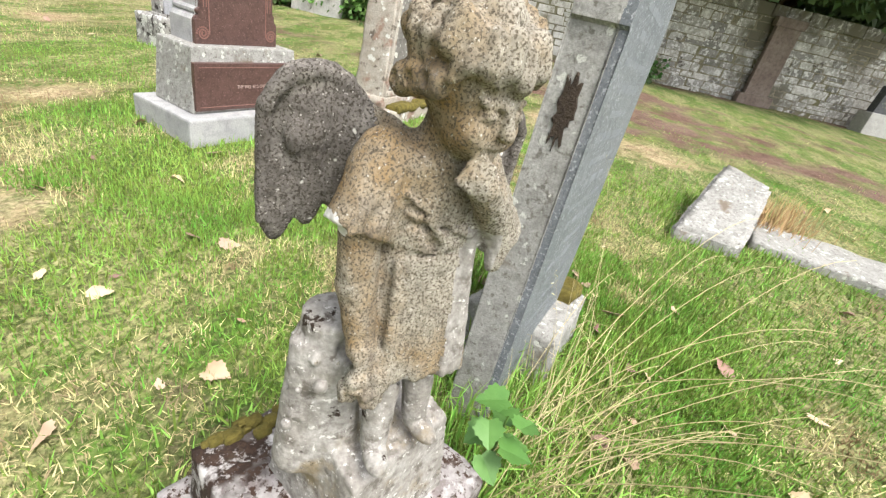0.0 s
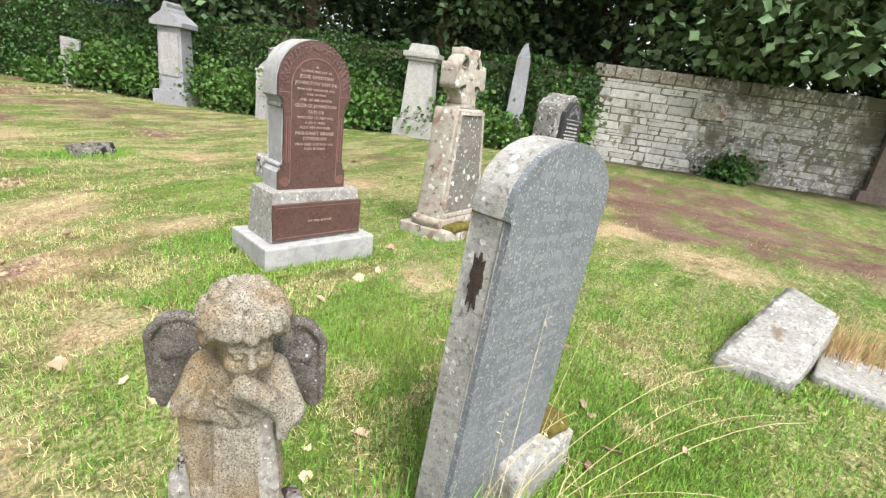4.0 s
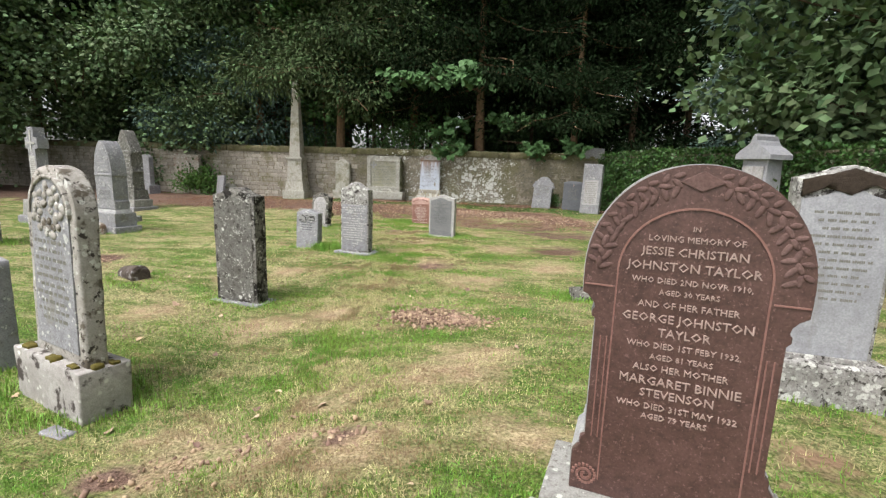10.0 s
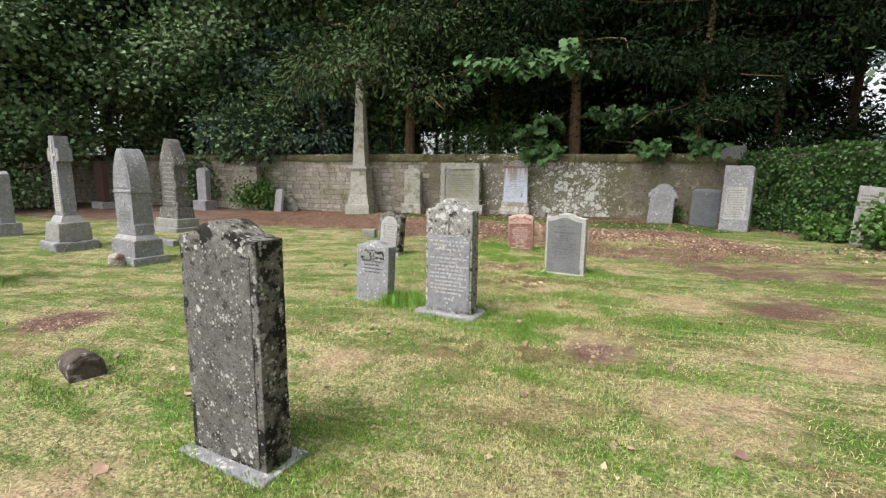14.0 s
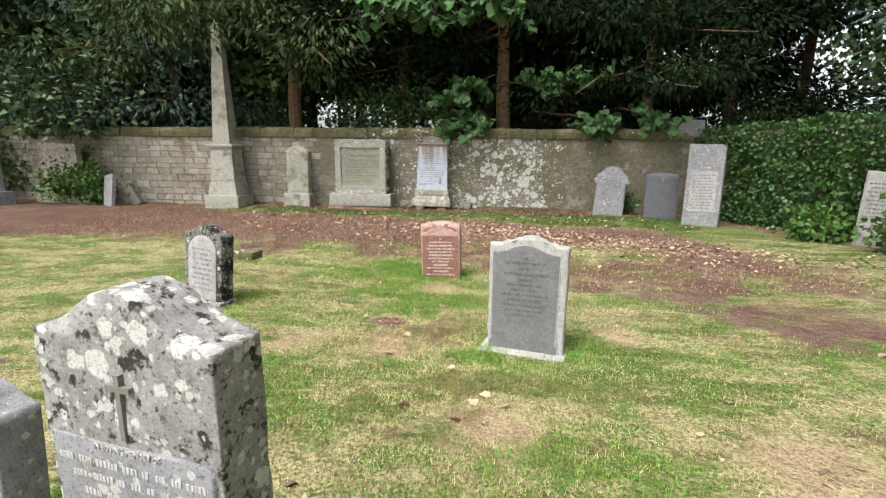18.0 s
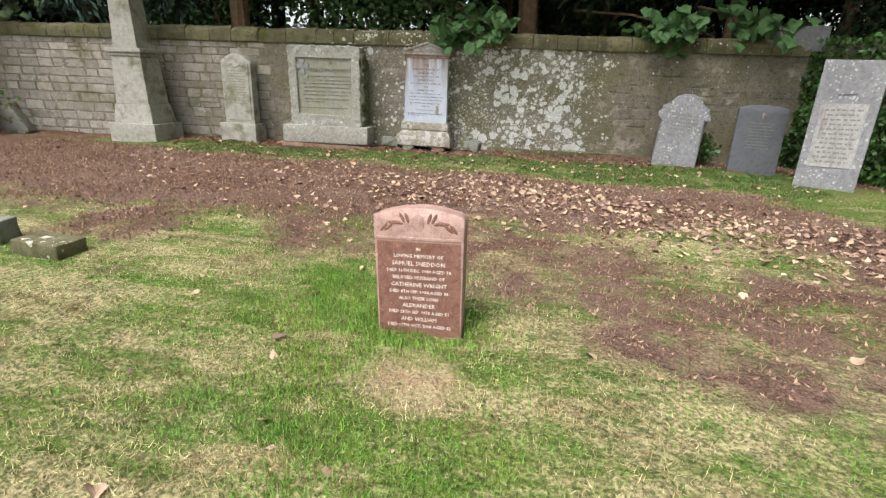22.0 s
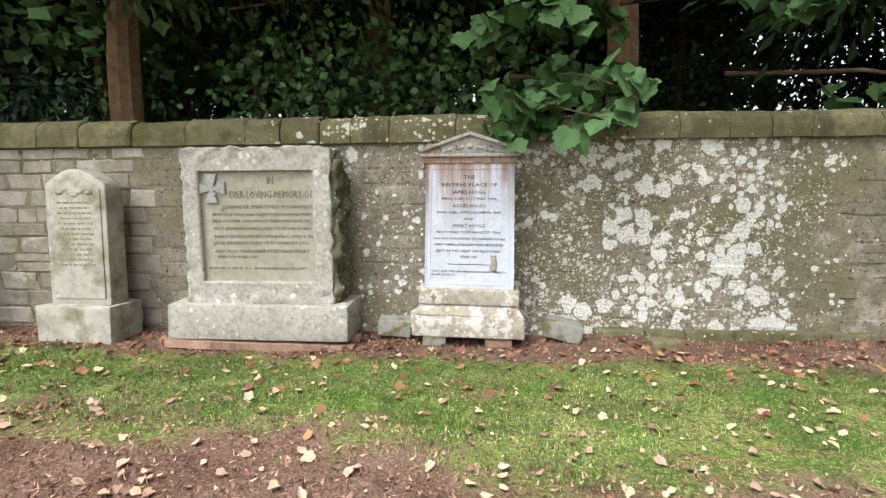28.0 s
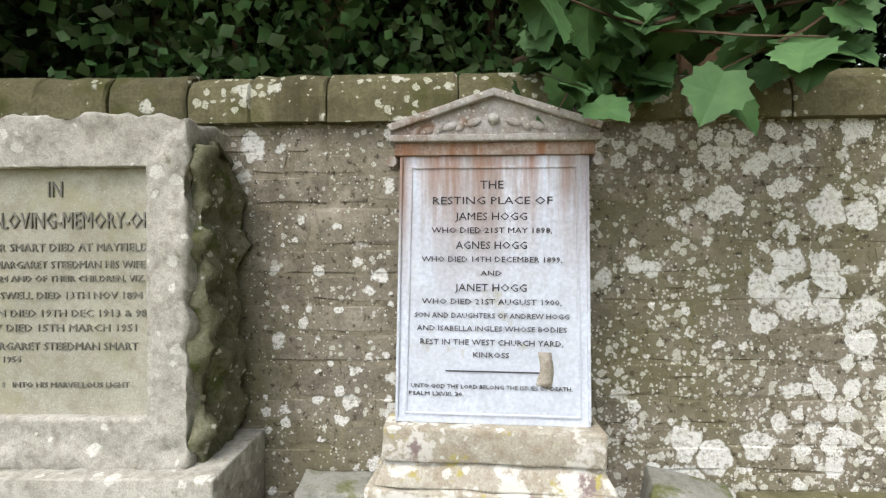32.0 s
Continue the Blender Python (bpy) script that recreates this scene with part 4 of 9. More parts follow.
def wheel_cross():
    g = put("celtic_cross_headstone", 5.95, -18.42, -4, "tapering sandstone celtic cross with a dark lichened panel", rx=-2, dz=-0.03)
    base_block(g, 0.72, 0.50, -0.08, 0.13, M_SAND, name="base", rock=0.012, label="low pale sandstone base")
    part("moss", hew(bm_box(-0.27, 0.35, -0.26, -0.15, 0.115, 0.165, 0.02), 0.03, 0.05), plain_moss, g, "brown-green moss cushion")
    part("shaft", hew(bm_slab([(-0.315, 0.13), (0.315, 0.13), (0.30, 0.2), (0.185, 1.10), (-0.185, 1.10), (-0.30, 0.2)], -0.12, 0.12, 0.02), 0.008, 0.08), M_SAND, g, "tapered sandstone shaft")
    part("foot_moulding", hew(bm_slab([(-0.33, 0.13), (0.33, 0.13), (0.32, 0.21), (-0.32, 0.21)], -0.15, 0.15, 0.012), 0.008, 0.07), M_SAND, g)
    part("shaft_panel", bm_slab([(-0.245, 0.25), (0.245, 0.25), (0.145, 1.05), (-0.145, 1.05)], -0.128, -0.11, 0.002), M_SLATE_L, g, "dark lichen-spotted inscription panel")
    for k in (-1, 1):
        q = [(k * 0.245, 0.235), (k * 0.285, 0.235), (k * 0.178, 1.075), (k * 0.145, 1.075)]
        part("panel_frame", bm_slab(q if k > 0 else q[::-1], -0.142, -0.11, 0.004), M_SAND, g)
    part("panel_frame", bm_slab([(-0.285, 0.215), (0.285, 0.215), (0.282, 0.25), (-0.282, 0.25)], -0.144, -0.11, 0.004), M_SAND, g)
    part("panel_frame", bm_slab([(-0.18, 1.05), (0.18, 1.05), (0.178, 1.085), (-0.178, 1.085)], -0.144, -0.11, 0.004), M_SAND, g)
    text_bars(g, [(0.98 - k * 0.048, 0.02, 0.20 + 0.012 * k) for k in range(9)], 0.3, 0, -0.1278, 0, M_SLATE_L)
    zc, a0, a1, ln = 1.345, 0.064, 0.097, 0.212
    arms = []
    for k in range(4):
        c, sn = math.cos(k * math.pi / 2), math.sin(k * math.pi / 2)
        for px, pz in ((a0, -a0), (ln * 0.44, -a0 * 0.80), (ln * 0.62, -a0 * 0.98), (ln * 0.70, -a1), (ln, -a1), (ln, a1), (ln * 0.70, a1), (ln * 0.62, a0 * 0.98), (ln * 0.44, a0 * 0.80)):
            arms.append((px * c - pz * sn, zc + px * sn + pz * c))
    part("cross_head", hew(bm_slab(arms, -0.085, 0.075, 0.012), 0.014, 0.05), M_SAND, g, "worn sandstone cross head with broken top")
    part("cross_neck", bm_slab([(-0.13, 1.10), (0.13, 1.10), (0.092, 1.13), (0.088, 1.20), (0.064, 1.28), (-0.064, 1.28), (-0.088, 1.20), (-0.092, 1.13)], -0.084, 0.074, 0.01), M_SAND, g)
    for k in range(4):
        a = 45 + 90 * k
        seg = arc(0, zc, 0.190, 0.190, a - 32, a + 32, 10) + arc(0, zc, 0.150, 0.150, a + 32, a - 32, 10)
        part("wheel_segment", hew(bm_slab(seg, -0.068, 0.058, 0.008), 0.006, 0.05), M_SAND, g)
    bm = bmesh.new()
    bmesh.ops.create_icosphere(bm, subdivisions=2, radius=0.03)
    bmesh.ops.scale(bm, verts=bm.verts[:], vec=(1, 0.5, 1))
    bmesh.ops.translate(bm, verts=bm.verts[:], vec=(0, -0.085, zc))
    part("centre_boss", bm, M_SAND, g)
    return g


M_CRUST = plain_mat("black_lichen_crust", (0.028, 0.02, 0.015), (0.055, 0.04, 0.028), 60, 0.95, relief=0.8)
M_BLUE_CUT = plain_mat("cut_granite", (0.18, 0.193, 0.207), (0.225, 0.24, 0.254), 90, 0.85, relief=0.2)
plain_moss = plain_mat("moss", (0.07, 0.06, 0.012), (0.16, 0.13, 0.03), 40, 0.95, relief=1.0)
wheel_cross()


M_PITCHED = stone_mat("dark_rock_pitched_granite", (0.20, 0.195, 0.185), (0.28, 0.275, 0.262), (0.10, 0.096, 0.09), 150, 9, 0.92, (("noise", 30, 0.55, 0.62, (0.05, 0.047, 0.042), 4), ("lichen", 40, 0.8, 0, (0.46, 0.46, 0.42), 3)), 0.9)
M_ROCKBASE = stone_mat("rock_faced_pale_granite", (0.44, 0.43, 0.41), (0.54, 0.53, 0.51), (0.28, 0.27, 0.25), 160, 6, 0.92, (("noise", 14, 0.60, 0.66, (0.05, 0.045, 0.035), 4), ("noise", 40, 0.60, 0.66, (0.12, 0.115, 0.10), 9)), 0.9)


def black_panel_stone():
    g = put("rustic_headstone", 7.09, -18.84, -6, "rock-pitched granite headstone with a dark polished panel", ry=3, dz=-0.04)
    part("base", hew(bm_box(-0.36, 0.36, -0.21, 0.2, -0.1, 0.34, 0.03), 0.045, 0.04, 9.0), M_ROCKBASE, g, "rock-faced pale granite base")
    half = [(0.25, 0.31), (0.248, 1.16), (0.238, 1.205), (0.175, 1.225), (0.14, 1.262), (0.085, 1.305), (0.0, 1.322)]
    outline = lambda f, dz, foot: [(-half[0][0] * f, foot)] + [(x * f, z - dz if k else foot) for k, (x, z) in enumerate(half)] + [(-x * f, z - dz) for x, z in half[-2:0:-1]]
    part("body", hew(bm_slab(outline(1.05, -0.025, 0.30), -0.105, 0.14, 0.02), 0.015, 0.035, 14.0), M_PITCHED, g, "rock-pitched granite body crusted with lichen")
    part("panel", bm_slab(outline(0.90, 0.03, 0.33), -0.146, -0.09, 0.004), M_BLACK, g, "dark polished granite panel")
    part("panel_foot", bm_slab([(-0.226, 0.335), (0.226, 0.335), (0.226, 0.50), (0.215, 0.515), (-0.215, 0.515), (-0.226, 0.50)], -0.156, -0.12, 0.003), M_BLACK, g)
    part("head_line", bm_slab([(-0.19, 1.112), (0.19, 1.112), (0.19, 1.117), (-0.19, 1.117)], -0.1475, -0.14, 0), M_LETTER_S, g)
    part("arch_line", bm_slab(arc(0, 1.125, 0.125, 0.135, 0, 180, 16) + arc(0, 1.125, 0.118, 0.128, 180, 0, 16), -0.1475, -0.14, 0), M_BLUE, g)
    for k in range(15):
        bm = bmesh.new()
        bmesh.ops.create_icosphere(bm, subdivisions=1, radius=0.016)
        bmesh.ops.scale(bm, verts=bm.verts[:], vec=(1.3, 0.3, 0.7))
        bmesh.ops.rotate(bm, verts=bm.verts[:], cent=(0, 0, 0), matrix=Matrix.Rotation(k * 1.9, 3, "Y"))
        bmesh.ops.translate(bm, verts=bm.verts[:], vec=(-0.105 + 0.015 * k, -0.146, 1.145 + 0.075 * math.sin(math.pi * k / 14) * (0.5 + 0.5 * math.sin(k * 2.4) ** 2)))
        part("carved_flower", bm, M_BLUE, g)
    lettering(g, [("IN LOVING MEMORY OF", 0.017, 1.07, 0.27)], 0.3, 0, -0.1465, 0, M_LETTER_S, 0.001)
    text_bars(g, [(1.03 - k * 0.0335, 0.015 if k % 3 else 0.021, 0.34 - 0.05 * (k % 2) if k % 3 else 0.26) for k in range(15)], 0.36, 0, -0.1465, 0, M_LETTER_S)
    return g


black_panel_stone()


M_GREYMARBLE = stone_mat("dull_grey_marble", (0.33, 0.335, 0.36), (0.40, 0.405, 0.43), (0.25, 0.25, 0.27), 90, 3, 0.7, (("streak", 9, 0.62, 0.8, (0.2, 0.19, 0.18), 4),), 0.25, 0.4)


def pale_marble_stone():
    g = put("grey_marble_headstone", 6.0, -16.30, -8, "pale grey headstone with a black-crusted serpentine top", dz=-0.03)
    base_block(g, 0.66, 0.34, -0.06, 0.29, M_GREYTOP, name="base", rock=0.03, label="rough crusted stone base")
    prof = [(-0.245, 0.28), (0.245, 0.28), (0.255, 1.36), (0.20, 1.365), (0.12, 1.39), (0.06, 1.425), (0, 1.435), (-0.06, 1.425), (-0.12, 1.39), (-0.20, 1.365), (-0.255, 1.36)]
    part("body", hew(bm_slab(prof, -0.06, 0.07, 0.008), 0.006, 0.08), M_GREYTOP, g, "edge and top blotched with black lichen")
    part("face", bm_slab([(x * 0.90, 0.31 + (z - 0.28) * 0.86) for x, z in prof], -0.072, -0.05, 0.004), M_GREYMARBLE, g, "pale grey marble face")
    part("crusted_head", hew(bm_slab([(-0.235, 1.25), (-0.12, 1.31), (0, 1.27), (0.1, 1.33), (0.235, 1.26), (0.24, 1.35), (0.10, 1.385), (0, 1.42), (-0.10, 1.385), (-0.24, 1.35)], -0.077, -0.05, 0.003), 0.008, 0.04), M_CRUST, g, "black lichen crust under the top")
    part("foot_moulding", bm_box(-0.26, 0.26, -0.085, 0.085, 0.28, 0.31, 0.006), M_GREYTOP, g)
    text_bars(g, [(1.16 - k * 0.046, 0.017, 0.32 - 0.05 * (k % 3)) for k in range(12)], 0.34, 0, -0.0725, 0, M_LETTER_G)
    return g


pale_marble_stone()


def leaning_granite():
    g = put("leaning_headstone", 3.592, -20.0, -9.5, "tall round-headed grey granite headstone leaning over", ry=4.5, rx=0, dz=-0.02)
    bm = bm_box(0.0, 0.37, -0.155, 0.14, -0.14, 0.19, 0.02)
    part("base", hew(bm, 0.014, 0.06), M_GRANITE_L, g, "low lichened granite base")
    R = 0.246
    prof = [(-R, 0.0), (R, 0.0), (R, 0.955), (R + 0.011, 0.962), (R + 0.011, 0.99)] + arc(0, 0.99, R + 0.011, 0.165, 0, 180, 24)[1:] + [(-R - 0.011, 0.962), (-R, 0.955)]
    part("body", bm_slab(prof, -0.06, 0.032, 0.006), M_GRANITE_L, g, "lichened granite edge and back")
    part("face", bm_slab([(x * 0.997, z * 0.999 + 0.0005) for x, z in prof], -0.078, -0.056, 0.003), M_BLUE, g, "dark blue-grey granite face")
    part("moss", hew(bm_box(0.24, 0.36, -0.13, -0.02, 0.17, 0.225, 0.02), 0.03, 0.03), plain_moss, g, "yellow-green moss cushion")
    bm = bmesh.new()
    n = 44
    rag = [1 + 0.9 * noise.noise((2.2 * math.cos(k * 2 * math.pi / n), 2.2 * math.sin(k * 2 * math.pi / n), 4.0)) + 0.35 * noise.noise((k * 0.9, 0, 1)) for k in range(n)]
    ring = [(-0.014 + 0.019 * math.cos(k * 2 * math.pi / n) * rag[k], 0.80 + 0.066 * math.sin(k * 2 * math.pi / n) * rag[k]) for k in range(n)]
    lo = [bm.verts.new((-0.2465, y, z)) for y, z in ring]
    hi = [bm.verts.new((-0.2500, -0.014 + (y + 0.014) * 0.9, 0.80 + (z - 0.80) * 0.94)) for y, z in ring]
    bm.faces.new(hi)
    for k in range(n):
        bm.faces.new((lo[k], lo[(k + 1) % n], hi[(k + 1) % n], hi[k]))
    bmesh.ops.recalc_face_normals(bm, faces=bm.faces[:])
    part("dark_lichen_patch", bm, M_CRUST, g, "dark crust of lichen on the edge")
    text_bars(g, [(1.06 - k * 0.052, 0.017 if k % 2 else 0.022, 0.34 - 0.06 * (k % 3)) for k in range(17)], 0.3, 0, -0.0770, 0, M_BLUE_CUT)
    return g


leaning_granite()


def simple_stone(name, x, y, rz, w, h, d, prof, mat, label, base=None, rx=0.0, ry=0.0, dz=-0.03, rows=None, letter=None, bev=0.008, group="", z0=0.0, rough_amt=0.0):
    g = put(name, x, y, rz, label, rx, ry, dz, group)
    if base:
        bw, bd, bh, bmat, rock = base
        base_block(g, bw, bd, -0.08, bh, bmat, name="base", rock=rock)
        z0 = bh
    pts = [(px, pz + z0 - (0.06 if not base else 0.004)) for px, pz in prof]
    bm = bm_slab(pts, -d / 2, d / 2, bev)
    if rough_amt:
        hew(bm, rough_amt, 0.07)
    part("body", bm, mat, g)
    if rows:
        text_bars(g, rows, w * 0.7, 0, -d / 2, z0, letter or M_LETTER_G)
    return g


# black-crusted upright slab
def crusted_slab():
    g = put("crusted_headstone", 0.90, -14.38, -10, "thick upright headstone crusted with black and white lichen", dz=-0.03)
    base_block(g, 0.70, 0.34, -0.08, 0.05, M_GREYST, rock=0.01)
    part("body", hew(bm_slab([(x, z + 0.04) for x, z in prof_ogee(0.6, 1.36, 0.05, 0.09)], -0.09, 0.09, 0.008), 0.006, 0.09), M_DARK, g)
    part("face", bm_slab([(x * 0.84, z * 0.90 + 0.07) for x, z in prof_ogee(0.6, 1.36, 0.05, 0.09)], -0.096, -0.08, 0.004), M_DARKFACE, g, "grey face speckled with white lichen")
    text_bars(g, [(1.10 - k * 0.06, 0.024, 0.36 - 0.08 * (k % 2)) for k in range(12)], 0.4, 0, -0.0952, 0, M_DARKFACE)


M_DARKFACE = stone_mat("speckled_dark_stone", (0.15, 0.145, 0.13), (0.21, 0.205, 0.19), (0.085, 0.08, 0.07), 150, 6, 0.95, (("noise", 12, 0.56, 0.64, (0.05, 0.045, 0.04), 4), ("noise", 75, 0.56, 0.62, (0.03, 0.028, 0.025), 9), ("lichen", 46, 0.6, 0, (0.42, 0.42, 0.39), 6), ("lichen", 14, 0.42, 0, (0.55, 0.55, 0.51), 3)), 0.7)
crusted_slab()


def tall_grey():
    g = put("serpentine_headstone", 1.44, -11.89, -10, "tall grey headstone with a serpentine top and crusted edges", dz=-0.03)
    base_block(g, 0.66, 0.36, -0.08, 0.06, M_GREYST, rock=0.025)
    part("body", hew(bm_slab([(x, z + 0.05) for x, z in prof_ogee(0.52, 1.18, 0.05, 0.11)], -0.075, 0.075, 0.006), 0.010, 0.06), M_GREYTOP, g, "edges crusted with black and white lichen")
    part("face", hew(bm_slab([(-0.238, 0.09), (0.238, 0.09), (0.238, 0.86), (-0.238, 0.86)], -0.083, -0.06, 0.003), 0.002, 0.08), M_GREYST, g, "grey face with raised letters")
    part("cut_cross", bm_slab([(-0.007, 0.88), (0.007, 0.88), (0.007, 1.0), (0.035, 1.0), (0.035, 1.014), (0.007, 1.014), (0.007, 1.04), (-0.007, 1.04), (-0.007, 1.014), (-0.035, 1.014), (-0.035, 1.0), (-0.007, 1.0)], -0.0865, -0.07, 0), M_LETTER_G, g)
    lettering(g, [("IN LOVING MEMORY OF", 0.018, 0.84, 0.20), ("CECILIA", 0.022, 0.66, 0.14), ("MARGARET", 0.022, 0.58, 0.2)], 0.4, 0, -0.0835, 0, M_LETTER_W, 0.002)
    text_bars(g, [(z, 0.018, w) for z, w in ((0.795, 0.44), (0.755, 0.36), (0.71, 0.3), (0.62, 0.42), (0.54, 0.42), (0.50, 0.3), (0.46, 0.4), (0.42, 0.42), (0.38, 0.3), (0.34, 0.42), (0.30, 0.4), (0.26, 0.28))], 0.4, 0, -0.0835, 0, M_LETTER_W)
    return g


M_LETTER_W = plain_mat("worn_raised_lettering", (0.40, 0.39, 0.39), (0.50, 0.49, 0.48), 60, 0.85, relief=0.2)
tall_grey()


def small_grey():
    g = put("small_headstone", 0.405, -11.555, -12, "small grey headstone spotted with black lichen", rx=-3, dz=-0.03)
    base_block(g, 0.56, 0.30, -0.08, 0.02, M_GRANITE_L, rock=0.01)
    part("body", hew(bm_slab([(x, z) for x, z in prof_ogee(0.46, 0.72, 0.03, 0.06)], -0.07, 0.07, 0.008), 0.003, 0.09), M_GREYST, g)
    part("lichen_crust", hew(bm_slab([(-0.17, 0.50), (-0.05, 0.47), (0.06, 0.52), (0.17, 0.50), (0.16, 0.60), (0.05, 0.645), (-0.06, 0.63), (-0.17, 0.60)], -0.0725, -0.06, 0), 0.003, 0.03), M_CRUSTED_FACE, g, "face spotted with black lichen")
    text_bars(g, [(0.47 - k * 0.042, 0.016, 0.3 - 0.08 * (k % 2)) for k in range(4)], 0.3, 0, -0.0705, 0, M_LETTER_D)


M_CRUSTED_FACE = stone_mat("black_spotted_stone", (0.26, 0.26, 0.26), (0.33, 0.33, 0.32), (0.18, 0.18, 0.18), 150, 5, 0.9, (("noise", 22, 0.5, 0.55, BLACK_L, 4),), 0.6)
small_grey()


def stained_stone():
    g = put("weathered_headstone", -0.70, -8.60, -16, "dark headstone with a white-stained round-headed face", rx=-4, ry=2, dz=-0.03)
    base_block(g, 0.60, 0.30, -0.08, 0.05, M_GREYST, rock=0.02)
    part("body", hew(bm_slab([(x, z + 0.03) for x, z in prof_ogee(0.5, 0.82, 0.06, 0.08)], -0.07, 0.08, 0.008), 0.008, 0.07), M_DARK, g)
    part("face", hew(bm_slab([(-0.19, 0.10), (0.19, 0.10), (0.19, 0.58)] + arc(0, 0.58, 0.19, 0.17, 0, 180, 12)[1:], -0.082, -0.06, 0.004), 0.002, 0.08), M_WHITESTAIN, g, "white-stained pale face")
    part("foot_moulding", hew(bm_box(-0.27, 0.27, -0.10, 0.10, 0.04, 0.10, 0.01), 0.01, 0.06), M_GREYTOP, g)
    text_bars(g, [(0.60 - k * 0.05, 0.02, 0.27 - 0.06 * (k % 2)) for k in range(9)], 0.3, 0, -0.0825, 0, M_GREYST)


M_WHITESTAIN = stone_mat("white_stained_stone", (0.40, 0.39, 0.385), (0.50, 0.49, 0.485), (0.26, 0.245, 0.245), 120, 5, 0.9, (("streak", 14, 0.55, 0.7, (0.25, 0.22, 0.21), 4),), 0.4)
stained_stone()


def pale_edged():
    g = put("pale_edged_headstone", 2.465, -9.335, -12, "grey granite headstone with a pale rock-pitched border", dz=-0.055)
    part("base", hew(bm_box(-0.325, 0.33, -0.155, 0.12, -0.06, 0.072, 0.006), 0.004, 0.06), M_PALE, g, "thin pale granite base")
    outer = prof_ogee(0.592, 0.925, 0.085, 0.066)
    part("body", hew(bm_slab([(x + 0.016, z + 0.04) for x, z in outer], -0.052, 0.07, 0.016), 0.008, 0.028, 17.0), M_PALE, g, "rock-pitched pale border")
    inner = [(x * 0.925, 0.045 + z * 0.925) for x, z in prof_ogee(0.54, 0.925, 0.045, 0.066)]
    inner[0], inner[1] = (-0.262, 0.05), (0.262, 0.05)
    inner = inner[:2] + [(0.262, 0.12), (0.24, 0.145), (0.245, 0.19)] + inner[2:] + [(-0.245, 0.19), (-0.24, 0.145), (-0.262, 0.12)]
    part("face", bm_slab(inner, -0.062, -0.03, 0.002), M_DARKGRAN, g, "fine dark grey granite face")
    rim = [(x * 1.035, (z - 0.45) * 1.02 + 0.455) for x, z in inner]
    part("face_margin", bm_slab(rim, -0.058, -0.03, 0.002), M_PALE, g, "smooth pale margin")
    L = [("IN", .022), ("LOVING MEMORY OF", .022), ("JANET", .024), ("WALKER CHALMERS", .026), ("(JENNY)", .024), ("DIED 4TH MAY 1985,", .021), ("AGED 59 YEARS.", .021), ("DEARLY BELOVED WIFE OF", .021), ("DAVID EDWARD", .024), ("VERNON CHALMERS", .025), ("DIED 11TH MARCH 1995", .019), ("AGED 83 YEARS", .019)]
    z, rows = 0.835, []
    for text, sz in L:
        z -= sz * 1.08 + 0.0165
        rows.append((text, sz, z, 0))
    lettering(g, rows, 0.41, 0, -0.0625, 0, M_LETTER_D, 0.001)


pale_edged()


def small_red():
    g = put("red_headstone", 1.538, -7.165, -4, "small red granite headstone with carved leaf sprays", rx=-4, ry=-2.5, dz=-0.04)
    prof = [(-0.238, 0), (0.238, 0), (0.25, 0.71)] + [(0.25 * (1 - 2 * k / 16), 0.712 + 0.05 * math.sin(math.pi * k / 16) ** 0.8) for k in range(1, 16)] + [(-0.25, 0.715)]
    part("body", hew(bm_slab(prof, -0.045, 0.072, 0.005), 0.002, 0.1), M_PINK, g, "pale pink granite body")
    part("face", bm_slab([(-0.232, 0.035), (0.232, 0.035), (0.232, 0.575), (-0.232, 0.575)], -0.049, -0.03, 0.002), M_PINKF, g, "polished red granite face")
    part("carved_band", bm_slab([(-0.232, 0.585), (0.232, 0.585), (0.232, 0.60), (-0.232, 0.60)], -0.05, -0.03, 0.002), M_PINK, g)
    for sx in (-1, 1):
        for k in range(6):
            bm = bmesh.new()
            bmesh.ops.create_uvsphere(bm, u_segments=8, v_segments=5, radius=0.5)
            bmesh.ops.scale(bm, verts=bm.verts[:], vec=(0.065, 0.008, 0.02))
            bmesh.ops.rotate(bm, verts=bm.verts[:], cent=(0, 0, 0), matrix=Matrix.Rotation(-radians(sx * (70 - 28 * k + (k % 2) * 20)), 3, "Y"))
            bmesh.ops.translate(bm, verts=bm.verts[:], vec=(sx * (0.062 + 0.026 * k), -0.045, 0.705 - 0.013 * k + 0.012 * (k % 2)))
            part("carved_leaf", bm, M_PINKF, g)
    bm = bmesh.new()
    bmesh.ops.create_uvsphere(bm, u_segments=12, v_segments=8, radius=0.5)
    bmesh.ops.scale(bm, verts=bm.verts[:], vec=(0.07, 0.012, 0.10))
    bmesh.ops.translate(bm, verts=bm.verts[:], vec=(0, -0.045, 0.68))
    part("carved_emblem", bm, M_PINK, g)
    L = [("IN", .018), ("LOVING MEMORY OF", .021), ("SAMUEL SNEDDON", .025), ("DIED 16TH DEC. 1980 AGED 78", .019), ("BELOVED HUSBAND OF", .020), ("CATHERINE WRIGHT", .024), ("DIED 8TH SEP. 1984 AGED 86", .019), ("ALSO THEIR SONS", .020), ("ALEXANDER", .024), ("DIED 28TH SEP. 1978 AGED 51", .019), ("AND WILLIAM", .023), ("DIED 17TH OCT. 2008 AGED 82", .019)]
    z, rows = 0.565, []
    for text, sz in L:
        z -= sz + 0.0195
        rows.append((text, sz, z, 0))
    lettering(g, rows, 0.44, 0, -0.0495, 0, M_LETTER_P, 0.002)


M_LETTER_P = plain_mat("pink_white_lettering", (0.74, 0.66, 0.60), (0.82, 0.75, 0.69), 60, 0.7, relief=0)
small_red()


